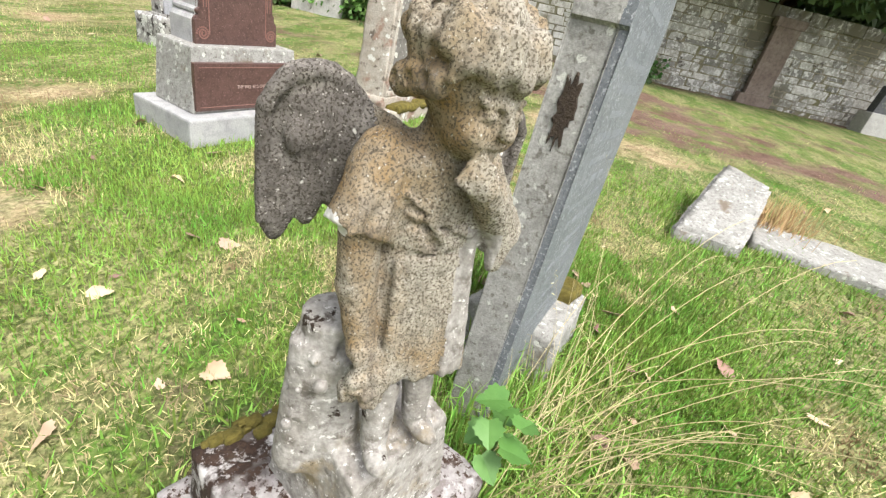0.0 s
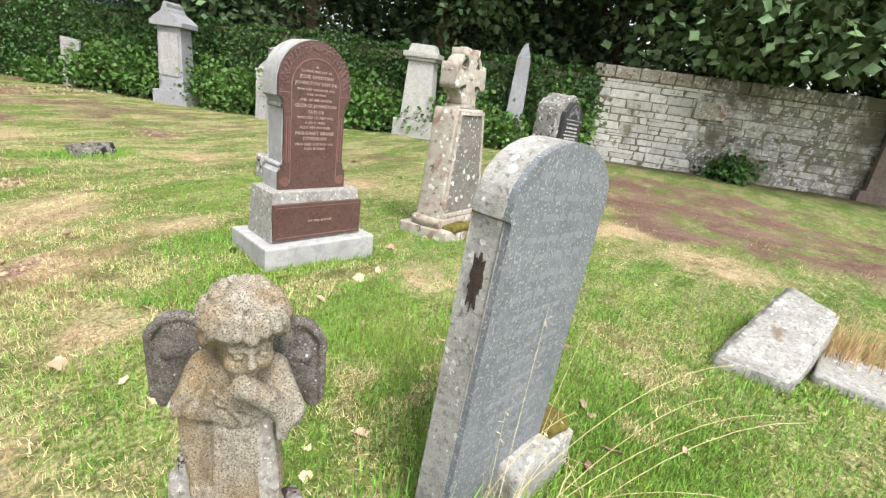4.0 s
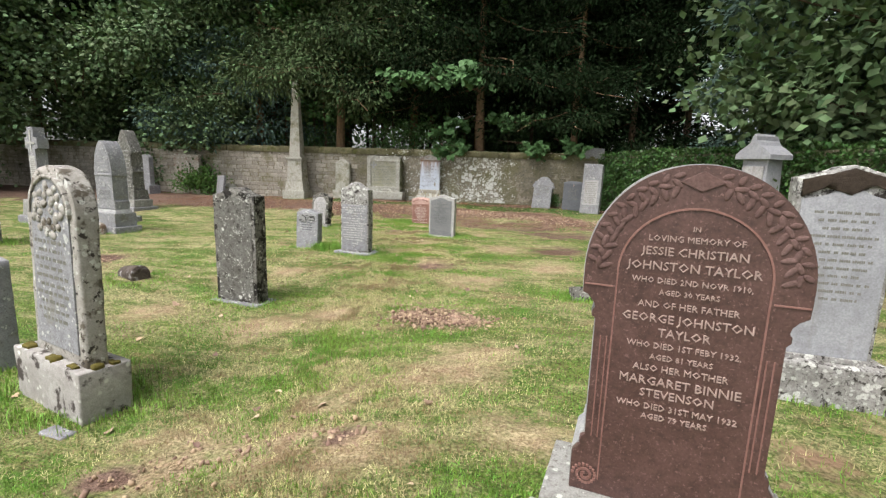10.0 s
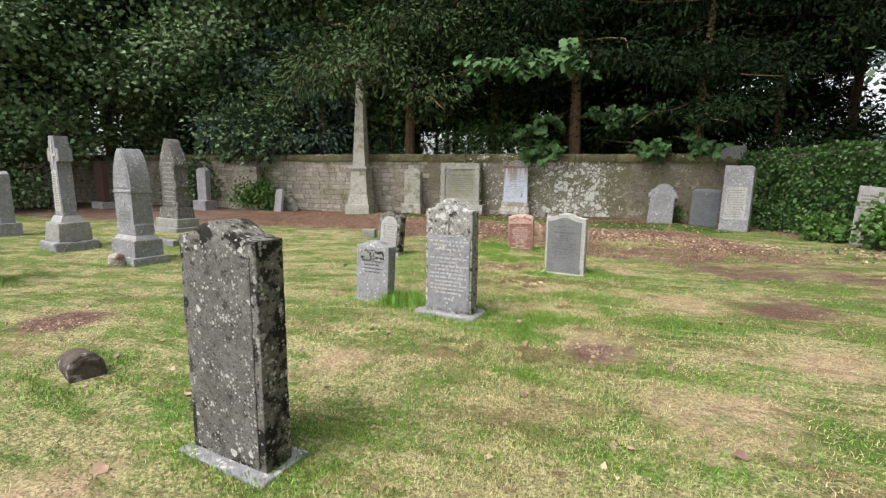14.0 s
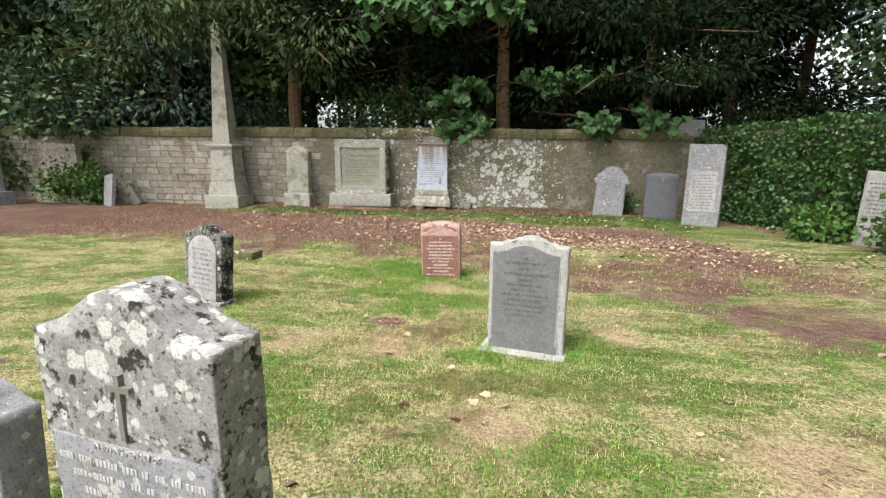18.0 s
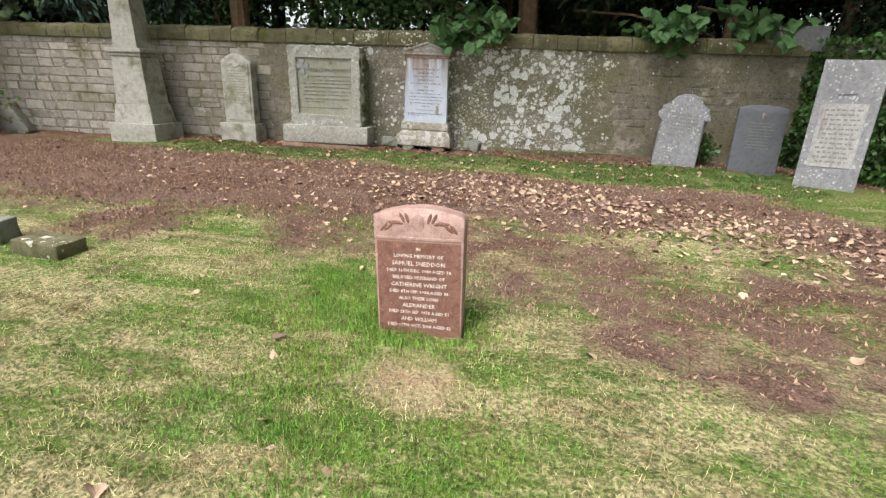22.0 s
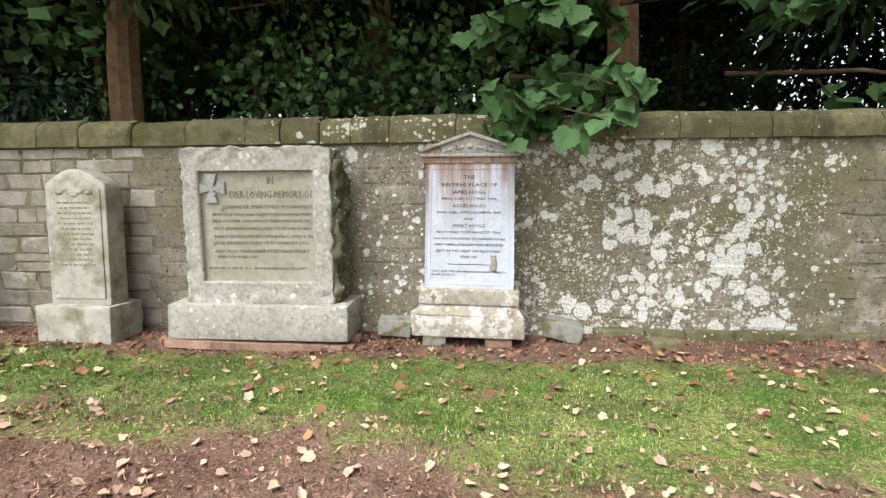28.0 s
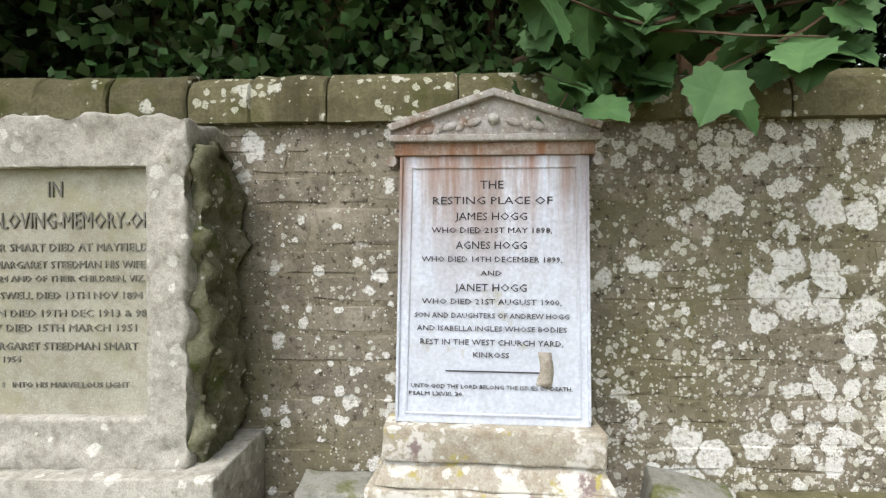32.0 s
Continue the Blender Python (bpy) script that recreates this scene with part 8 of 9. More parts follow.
def make_woods():
    """Distant woodland round the far side and dark undergrowth behind the wall, each one mass with gaps."""
    g = np.random.default_rng(77)
    pts = []
    for i in range(600):
        if g.random() < 0.6:
            x, y = g.uniform(-45, 30), g.uniform(13.5, 24)
        else:
            x, y = g.uniform(24, 34), g.uniform(-40, 20)
        if g.random() < 0.12:
            x, y = g.uniform(-45, -32), g.uniform(-14, 15)
        z = g.uniform(0.3, 14)
        if (4 < x < 22 and y > 12 and 1.6 < z < 11 and g.random() < 0.42) or (x < 4 and y > 12 and g.random() < 0.62):
            continue
        pts.append(g.normal(size=(120, 3)) * np.array([1.6, 1.6, 1.1]) + np.array([x, y, z]))
    for i in range(110):
        pts.append(g.normal(size=(120, 3)) * np.array([0.8, 0.8, 0.8]) + np.array([g.uniform(1.0, 8.2), g.uniform(10.5, 13.5), g.uniform(0.3, 8.5)]))
    v, f = leaf_mesh(np.concatenate(pts), 0.42, 5, 0.3)
    v[:, 2] = np.maximum(v[:, 2], 0.0)
    tagged(np_mesh("distant_woods", v, f, M_LEAF_FAR), "dark distant woodland beyond the boundary walls", "woods", kind="stuff")
    pts = []
    for x0, x1, y0, y1, z1, n in ((-2.6, 1.2, 0.95, 1.9, 3.2, 60), (-9, -4.6, 2.0, 4.5, 3.0, 55), (-18, -8, 2.0, 5.0, 3.2, 60), (-12, 3.0, 5.5, 11, 3.6, 65), (3.0, 9.0, 8.5, 11, 2.2, 24), (2.4, 10.5, 4.5, 8.5, 4.4, 170)):
        for i in range(n):
            c = np.array([g.uniform(x0, x1), g.uniform(y0, y1), g.uniform(0.6, z1)])
            pts.append(g.normal(size=(110, 3)) * np.array([0.42, 0.42, 0.36]) + c)
    p = np.concatenate(pts)
    p = p[(p[:, 2] > 0.1) & (p[:, 1] > 0.75)]
    v, f = leaf_mesh(p, 0.12, 15, 0.2, 0.9)
    tagged(np_mesh("holly_undergrowth", v, f, M_HOLLY), "dark glossy holly undergrowth between the trunks behind the wall", "undergrowth", kind="stuff")


M_LEAF_FAR = plain_mat("distant_foliage", (0.03, 0.055, 0.02), (0.06, 0.10, 0.035), 1.0, 0.7, rand=0.45, relief=0)
M_HOLLY = plain_mat("holly_leaf", (0.045, 0.090, 0.028), (0.085, 0.15, 0.05), 1.3, 0.5, rand=0.45, relief=0, spec=0.25)
make_woods()


def make_ivy():
    """Ivy over the slanting wall: leaves on the face, the top and in hanging lumps."""
    g = np.random.default_rng(9)
    (ax, ay), (bx, by) = WALLS[1], WALLS[2]
    L = math.hypot(bx - ax, by - ay)
    ux, uy = (bx - ax) / L, (by - ay) / L
    nx, ny = uy, -ux
    n = 52000
    s, z = g.uniform(-0.25, L + 0.2, n), g.uniform(-0.05, 2.45, n)
    bulge = np.array([0.16 + 0.14 * noise.noise((a * 0.9, b * 1.1, 4)) + 0.10 * noise.noise((a * 3, b * 3, 9)) for a, b in zip(s, z)])
    top = np.array([2.28 + 0.16 * noise.noise((a * 0.8, 0, 7)) + 0.10 * noise.noise((a * 3.1, 0, 8)) for a in s])
    z = np.minimum(z, top - g.random(n) ** 2 * 0.1)
    back = z > top - 0.22
    off = np.where(back, g.uniform(-0.5, 0.2, n), bulge + g.uniform(-0.05, 0.05, n))
    p = np.stack([ax + ux * s + nx * off, ay + uy * s + ny * off, z], 1)
    v, f = leaf_mesh(p, 0.085, 4, 0.5, 1.05, 0.7)
    return tagged(np_mesh("ivy", v, f, M_IVY), "thick glossy ivy covering the boundary wall", "ivy", kind="stuff")


make_ivy()


# ---- turf, litter and plants ----
WALKLINE = [(2.4, -20.2), (2.6, -20.4), (3.7, -20.7), (4.3, -20.3), (4.3, -19.6), (3.7, -18.6), (3.0, -17.2), (2.6, -15.9), (2.3, -14.0), (2.3, -12.4), (2.35, -11.3), (1.9, -9.5), (1.1, -8.0), (0.7, -6.2), (0.45, -4.2), (0.25, -2.4)]


def near_points(n, g, reach=2.2):
    """Points scattered about the walked line, thinning out with distance."""
    seg = np.array(WALKLINE)
    i = g.integers(0, len(seg) - 1, n)
    t = g.random(n)
    base = seg[i] * (1 - t)[:, None] + seg[i + 1] * t[:, None]
    r = np.abs(g.standard_cauchy(n)) * reach * 0.55
    a = g.uniform(0, 2 * math.pi, n)
    p = base + np.stack([np.cos(a) * r, np.sin(a) * r], 1)
    return p[r < 11]


def bare_at(p):
    d = np.zeros(len(p))
    for x, y, r in BARE:
        d = np.maximum(d, 1.2 - np.hypot(p[:, 0] - x, p[:, 1] - y) / r)
    return d


def zs(p):
    num, den = np.zeros(len(p)), np.zeros(len(p))
    for gx, gy, gz in GROUND:
        w = 1.0 / ((p[:, 0] - gx) ** 2 + (p[:, 1] - gy) ** 2 + 1.0) ** 2
        num += w * gz
        den += w
    return num / den + relief_at(p)


def blades(name, p, z, length, width, g, mat, lean=0.6, label="", kinked=False):
    n = len(p)
    L = length * g.uniform(0.5, 1.25, n)
    a, b = g.uniform(0, 2 * math.pi, n), g.uniform(0, 2 * math.pi, n)
    k = np.abs(g.normal(0, lean, n))
    dx, dy, dz = np.cos(a) * np.sin(k) * L, np.sin(a) * np.sin(k) * L, np.cos(np.minimum(k, 1.45)) * L
    w = width * g.uniform(0.7, 1.3, n)
    wx, wy = np.cos(b) * w, np.sin(b) * w
    root = np.stack([p[:, 0], p[:, 1], z - 0.004], 1)
    side = np.stack([wx, wy, 0 * wx], 1)
    tip = root + np.stack([dx, dy, dz], 1)
    if kinked:
        mid = root + np.stack([dx * 0.35, dy * 0.35, dz * 0.72], 1)
        v = np.stack([root - side, root + side, mid + side * 0.8, mid - side * 0.8, tip - np.array([0, 0, 0.25]) * L[:, None] * np.minimum(1, k)[:, None]], 1).reshape(-1, 3)
        i = np.arange(n) * 5
        f = np.concatenate([np.stack([i, i + 1, i + 2], 1), np.stack([i, i + 2, i + 3], 1), np.stack([i + 3, i + 2, i + 4], 1)])
    else:
        v = np.stack([root - side, root + side, tip], 1).reshape(-1, 3)
        i = np.arange(n) * 3
        f = np.stack([i, i + 1, i + 2], 1)
    return tagged(np_mesh(name, v, f, mat), label, "grass", kind="stuff")


def grow_turf():
    g = np.random.default_rng(21)
    p = near_points(760000, g, 3.0)
    ok = (p[:, 0] > -9) & (p[:, 0] < 12) & (p[:, 1] < -0.9) & (p[:, 1] > -24)
    p = p[ok]
    tm = np.array([track_mask(x, y) for x, y in p])
    wob = np.array([noise.noise((x * 1.6, y * 1.6, 5.0)) for x, y in p])
    keep = (tm + wob * 0.45 < 0.48 + 0.1 * g.standard_normal(len(p))) & (bare_at(p) < g.uniform(0.1, 0.5, len(p)))
    p = p[keep]
    sm = np.array([straw_mask(x, y) * (0.5 + 0.9 * noise.noise((x * 3.1, y * 3.1, 8.0))) for x, y in p])
    p = p[sm < g.uniform(0.15, 0.75, len(p))]
    straw = np.array([noise.noise((x * 0.6 + y * 0.15, y * 1.5 - x * 0.2, 1.0)) + 0.6 * noise.noise((x * 1.8, y * 3.2, 7.0)) + 0.5 * noise.noise((x * 6.5, y * 7.0, 3.0)) for x, y in p])
    straw += np.array([0.5 * straw_mask(x, y) for x, y in p])
    dry = straw + 0.14 * g.standard_normal(len(p)) > -0.04 + 0.18 * np.clip((-14.5 - p[:, 1]) / 3, 0, 1)
    a = p[~dry]
    blades("lawn_grass", a, zs(a), 0.042, 0.0027, g, M_GRASS, 0.85, "short mown green grass blades")
    brown = dry & (straw > 0.42)
    c = p[brown]
    blades("brown_thatch", c, zs(c) + 0.002, 0.034, 0.0022, g, M_THATCH, 1.2, "brown dead thatch in the worn turf")
    b = p[dry & ~brown]
    blades("dry_clippings", b, zs(b) + 0.004, 0.036, 0.0019, g, M_CLIP, 1.25, "yellow dry grass clippings on the turf")
    # the strip of turf at the wall, its blades coloured darker for the trees' shade
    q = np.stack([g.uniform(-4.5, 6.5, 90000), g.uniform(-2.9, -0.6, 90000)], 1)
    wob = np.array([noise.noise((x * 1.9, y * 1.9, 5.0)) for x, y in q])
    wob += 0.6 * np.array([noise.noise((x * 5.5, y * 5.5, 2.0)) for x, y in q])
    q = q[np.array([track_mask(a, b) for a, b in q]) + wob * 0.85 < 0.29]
    blades("wall_strip_grass", q, zs(q), 0.045, 0.0024, g, M_GRASS_SHADED, 0.7, "short green grass along the wall foot")


M_THATCH = plain_mat("dead_thatch", (0.20, 0.135, 0.07), (0.33, 0.24, 0.14), 3.0, 0.85, rand=0.35, relief=0)
# grass green darkened to carry the shade beneath the overhanging trees
M_GRASS_SHADED = plain_mat("shade_darkened_grass", (0.036, 0.085, 0.014), (0.078, 0.135, 0.03), 3.0, 0.65, rand=0.5, relief=0)
M_CLIP = plain_mat("dry_clipping", (0.36, 0.305, 0.15), (0.56, 0.485, 0.27), 2.6, 0.8, rand=0.5, relief=0)
grow_turf()


def grow_tufts():
    """Longer uncut grass round the foot of the stones."""
    g = np.random.default_rng(5)
    spots = [(4.6, -18.05, .5, .38, 1500, .08), (5.95, -18.4, .46, .36, 900, .08), (7.05, -18.8, .44, .3, 700, .09), (6.0, -16.3, .42, .28, 700, .08), (3.72, -19.95, .38, .28, 1500, .13), (0.9, -14.38, .46, .3, 1400, .07),
             (1.44, -11.92, .42, .28, 700, .08), (0.80, -11.66, .22, .2, 1500, .22), (0.4, -11.57, .36, .25, 600, .08), (-0.7, -8.6, .5, .36, 1500, .07), (2.5, -9.44, .46, .32, 1700, .06), (1.53, -7.16, .42, .26, 1600, .08),
             (1.08, -16.75, .66, .42, 2200, .11), (0.15, -16.5, .4, .3, 900, .1), (5.03, -13.9, .4, .25, 1200, .12), (-0.93, -13.98, .5, .4, 1500, .06), (-5.28, -9.9, .7, .5, 900, .12), (-7.95, -9.3, .6, .5, 500, .12), (5.5, -20.9, .6, .4, 1400, .09), (2.85, -19.88, .36, .36, 1800, .12), (-6.1, -12.3, .75, .5, 2600, .16), (-12.0, -8.2, .45, .4, 400, .1)]
    P, Z, S = [], [], []
    for x, y, rx, ry, n, h in spots:
        a = g.uniform(0, 2 * math.pi, n)
        r = 0.60 + np.abs(g.normal(0, 0.36, n))
        q = np.stack([x + np.cos(a) * rx * r, y + np.sin(a) * ry * r], 1)
        blades("grass_tuft", q, zs(q), h * 0.68, 0.0028, g, M_GRASS_LONG, 0.75, "uncut bright green grass round a stone's foot", True)


grow_tufts()


def grow_stems():
    """Tall dry flowering stems arching beside the plinth and the leaning stone."""
    g = random.Random(6)
    root = thing("tall_dry_grass", 3.2, -20.12, ground_z(3.2, -20.12) - 0.01, label="clump of tall arching dry grass stems with seed heads", category="grass")
    for k in range(40):
        bm = bmesh.new()
        x0, y0 = g.gauss(0.0, 0.10), g.gauss(0, 0.07)
        ang = g.uniform(-1.9, 0.35) if k < 36 else g.uniform(0, 6.28)
        L, r = g.uniform(0.5, 1.3), 0.0014
        up = g.uniform(0.35, 1.25)
        pts = []
        for i in range(12):
            t = i / 11
            out = L * t * math.cos(up) + 0.35 * L * t * t * math.sin(up)
            h = L * t * math.sin(up) - 0.34 * L * t * t * t
            pts.append(Vector((x0 + math.cos(ang) * out, y0 + math.sin(ang) * out, max(0.005, h))))
        ring0 = None
        for i, p in enumerate(pts):
            rr = r * (1 - 0.5 * i / 11)
            ring = [bm.verts.new(p + Vector((math.cos(a) * rr, math.sin(a) * rr * 0.6, math.sin(a) * rr))) for a in (0, 2.09, 4.19)]
            if ring0:
                for j in range(3):
                    bm.faces.new((ring0[j], ring0[(j + 1) % 3], ring[(j + 1) % 3], ring[j]))
            ring0 = ring
        stem = part("stem", bm, M_STRAW, root)
        if k % 2 == 0:
            bm = bmesh.new()
            for s in range(16):
                p = pts[-1 - s // 5].lerp(pts[-2 - s // 5], g.random())
                d = Vector((g.uniform(-1, 1), g.uniform(-1, 1), g.uniform(-.8, .4))) * 0.010
                q = [bm.verts.new(p), bm.verts.new(p + d + Vector((0.002, 0, 0))), bm.verts.new(p + d * 1.6), bm.verts.new(p + d - Vector((0.002, 0, 0)))]
                bm.faces.new(q)
            part("seed_head", bm, M_STRAW, stem)
    g2 = np.random.default_rng(3)
    q = np.stack([g2.normal(3.25, 0.2, 900), g2.normal(-20.08, 0.13, 900)], 1)
    blades("tall_grass_clump", q, zs(q), 0.20, 0.0022, g2, M_GRASS_LONG, 0.85, "tangle of long green and yellow grass", True)
    q = np.stack([g2.normal(3.4, 0.22, 170), g2.normal(-20.2, 0.12, 170)], 1)
    blades("dry_grass_clump", q, zs(q), 0.28, 0.0014, g2, M_STRAW, 0.9, "tangle of long straw-coloured grass", True)
    q = np.stack([g2.normal(5.72, 0.10, 500), g2.normal(-21.22, 0.12, 500)], 1)
    blades("dry_grass_clump", q, zs(q), 0.26, 0.0018, g2, M_RUSTGRASS, 0.6, "rusty dry grass between the fallen slabs", True)
    q = np.stack([g2.normal(2.35, 0.12, 240), g2.normal(-19.62, 0.10, 240)], 1)
    blades("dry_grass_clump", q, zs(q), 0.30, 0.0016, g2, M_STRAW, 0.8, "sparse dry stems beside the plinth", True)


M_RUSTGRASS = plain_mat("rusty_grass", (0.36, 0.22, 0.10), (0.48, 0.34, 0.18), 6, 0.8, rand=0.2, relief=0)


_HALF = [(.12, -.05), (.29, -.09), (.35, .03), (.47, .05), (.43, .19), (.58, .33), (.47, .41), (.48, .55), (.35, .57), (.31, .66), (.22, .70), (.17, .84), (.07, .91)]
LOBES = [(0, 0)] + _HALF + [(0, 1.0)] + [(-x, y) for x, y in _HALF[::-1]]


def lobed_leaf(fold=0.18):
    """A five-lobed leaf of unit length, creased along its midrib: vertices and triangles."""
    v = [(x, y, abs(x) * fold - 0.10 * y * y) for x, y in LOBES] + [(0, 0.38, -0.015)]
    n = len(LOBES)
    return np.array(v), np.array([(i, (i + 1) % n, n) for i in range(n)])


def leaf_scatter(name, p, z, size, g, mat, label, flat=0.34, category="leaves"):
    v0, f0 = lobed_leaf(0.3)
    v0 = v0 - np.array([0, 0.4, 0])
    V, F = [], []
    for k in range(len(p)):
        e = Euler((g.normal(0, flat), g.normal(0, flat), g.uniform(0, 6.28))).to_matrix()
        s = size * g.uniform(0.3, 1.6)
        w = v0 * np.array([g.uniform(0.5, 1), g.uniform(0.75, 1), g.uniform(-1.3, 1.6)])
        V.append((w @ np.array(e).T) * s + np.array([p[k, 0], p[k, 1], z[k] + 0.006 + s * 0.12]))
        F.append(f0 + k * len(v0))
    return tagged(np_mesh(name, np.concatenate(V), np.concatenate(F), mat), label, category, kind="stuff")


def litter():
    g = np.random.default_rng(14)
    # drift of pale dead leaves along the track, thicker to the right
    n = 2000
    x = np.concatenate([g.uniform(-3.5, 8, n), g.normal(3.0, 1.7, n)])
    y = -3.0 - np.abs(g.normal(0, 0.9, 2 * n)) - np.maximum(0, x - 2) * 0.42 + g.normal(0, 0.3, 2 * n)
    keep = g.random(2 * n) < np.clip(0.22 + (x + 2) * 0.16, 0.1, 0.8)
    p = np.stack([x, y], 1)[keep]
    p = p[np.array([wall_dist(a, b) > 0.5 for a, b in p])]
    leaf_scatter("fallen_leaves", p, zs(p), 0.052, g, M_LEAFLITTER, "pale curled dead leaves strewn along the track")
    q = np.stack([g.uniform(-6, 7, 900), -np.abs(g.normal(0.1, 0.7, 900)) - 0.12], 1)
    leaf_scatter("fallen_leaves", q, zs(q), 0.06, g, M_LITTER_DK, "brown dead leaves at the wall foot")
    r = near_points(480, g, 4.0)
    r = r[(r[:, 1] < -5) & (r[:, 1] > -23)]
    leaf_scatter("scattered_leaves", r, zs(r), 0.055, g, M_LEAFLITTER, "single dead leaves scattered over the lawn")
    # bark chips and shreds of leaf on the earth, tan and pinkish
    m = 60000
    p = np.stack([g.uniform(-7, 8, m), -g.uniform(0.05, 7.5, m)], 1)
    tm = np.array([track_mask(a, b) for a, b in p])
    p = p[(tm > 0.35) & (g.random(m) < 0.75)]
    ob = blades("bark_chips", p, zs(p) + 0.008, 0.036, 0.010, g, M_CHIP, 1.5, "tan and pinkish bark chips and leaf shreds on the earth")
    ob["category"] = "litter"
    q = np.stack([g.uniform(-4, 6.5, 800), g.uniform(-3.2, -0.5, 800)], 1)
    leaf_scatter("scattered_leaves", q, zs(q) + 0.012, 0.05, g, M_LEAFLITTER, "pale dead leaves on the grass strip by the wall")
    # needles, twigs and chips on the bare earth
    m = 150000
    p = np.stack([g.uniform(-9, 8, m), -g.uniform(0.05, 7.0, m)], 1)
    tm = np.array([track_mask(a, b) for a, b in p])
    p = p[(tm > 0.45) & (g.random(m) < np.clip(0.75 - p[:, 0] * 0.06, 0.25, 1))]
    ob = blades("needle_litter", p, zs(p) + 0.006, 0.028, 0.0028, g, M_LITTER_DK, 1.5, "red-brown needles and bark chips on the earth")
    ob["category"] = "litter"
    # clods on the bare patches
    V, F, nv = [], [], 0
    bm = bmesh.new()
    bmesh.ops.create_icosphere(bm, subdivisions=1, radius=1.0)
    tv, tf = np.array([v.co[:] for v in bm.verts]), np.array([[v.index for v in f.verts] for f in bm.faces])
    bm.free()
    for bx, by, br in BARE:
        for k in range(int(200 * br * br / 0.16)):
            a, rr = g.uniform(0, 6.28), abs(g.normal(0, 0.75)) * br
            px, py = bx + math.cos(a) * rr * 1.3, by + math.sin(a) * rr
            s = abs(g.normal(0.003, 0.006)) + 0.002
            V.append(tv * s * g.uniform(0.6, 1.4, 3) * (1 + 0.3 * g.standard_normal((len(tv), 1))) + np.array([px, py, ground_z(px, py) + s * 0.3]))
            F.append(tf + nv)
            nv += len(tv)
    for hx, hy, hr, hn in ((3.1, -14.8, 0.22, 260), (3.42, -14.96, 0.28, 420), (3.72, -15.1, 0.22, 240), (2.6, -17.3, 0.3, 60), (3.2, -17.2, 0.3, 50)):
        for k in range(hn):
            px, py = hx + g.normal(0, hr * 0.7), hy + g.normal(0, hr * 0.6)
            s = abs(g.normal(0.0, 0.0075)) + 0.003
            V.append(tv * s * g.uniform(0.6, 1.4, 3) * (1 + 0.25 * g.standard_normal((len(tv), 1))) + np.array([px, py, ground_z(px, py) + s * 0.35]))
            F.append(tf + nv)
            nv += len(tv)
    tagged(np_mesh("earth_clods", np.concatenate(V), np.concatenate(F), M_CLOD), "broken clods of dry brown earth on bare patches", "soil", kind="stuff")


M_CHIP = plain_mat("bark_chip", (0.13, 0.06, 0.038), (0.50, 0.33, 0.25), 40, 0.9, rand=0.45, relief=0)
M_CLOD = plain_mat("dry_earth_clod", (0.23, 0.15, 0.105), (0.42, 0.30, 0.215), 12, 0.95, rand=0.35, relief=0.5)
grow_stems()
litter()


def seedling():
    """The young sycamore seedling and small green plants beside the plinth."""
    g = thing("sycamore_seedling", 3.10, -20.05, ground_z(3.10, -20.05), label="young sycamore seedling with bright lobed leaves", category="plant")
    v0, f0 = lobed_leaf(0.2)
    rnd = random.Random(2)
    bm = bmesh.new()
    limb(bm, (0, 0, -0.02), (0.0, -0.03, 0.34), 0.004, 0.002, 5, 0.1, 4, rnd)
    part("stem", bm, M_SHRUB, g)
    for k in range(9):
        s = rnd.uniform(0.04, 0.066)
        me = bpy.data.meshes.new("leaf")
        me.from_pydata((v0 * s).tolist(), [], f0.tolist())
        me.materials.append(M_SEED)
        o = new("leaf", me)
        o.parent = g
        a = k * 2.4
        o.matrix_basis = pose(0.03 * math.cos(a), -0.03 + 0.03 * math.sin(a), 0.23 + 0.015 * k, rnd.uniform(-35, -5), rnd.uniform(-15, 15), math.degrees(a))


M_SEED = plain_mat("seedling_leaf", (0.06, 0.145, 0.03), (0.10, 0.21, 0.05), 12, 0.5, rand=0.2, relief=0.2)
seedling()


def shrub(x, y, r, h, n, seed, mat, label, size=0.10):
    g = np.random.default_rng(seed)
    root = thing("shrub", x, y, ground_z(x, y) - 0.03, label=label, category="shrub")
    rnd = random.Random(seed)
    bm = bmesh.new()
    cs = []
    for k in range(22):
        a, f = rnd.uniform(0, 6.28), rnd.uniform(0.2, 1.0)
        tip = (math.cos(a) * r * f, math.sin(a) * r * f, h * (1 - 0.55 * f * f) * rnd.uniform(0.55, 1.0))
        limb(bm, (rnd.uniform(-.08, .08), rnd.uniform(-.08, .08), 0), tip, 0.014, 0.004, 4, 0.2, 3, rnd)
        cs += [tip, tuple(c * 0.7 for c in tip)]
    part("branching_stem", bm, M_BARK, root)
    k = n // len(cs)
    pts = np.concatenate([g.normal(size=(k, 3)) * np.array([.17, .17, .13]) * (r / 0.7) + np.array(c) for c in cs])
    pts[:, 2] = np.maximum(pts[:, 2], 0.05)
    v, f = leaf_mesh(pts, size, seed, 0.15, 1.15, 0.9)
    np_mesh("foliage", v, f, mat, root)


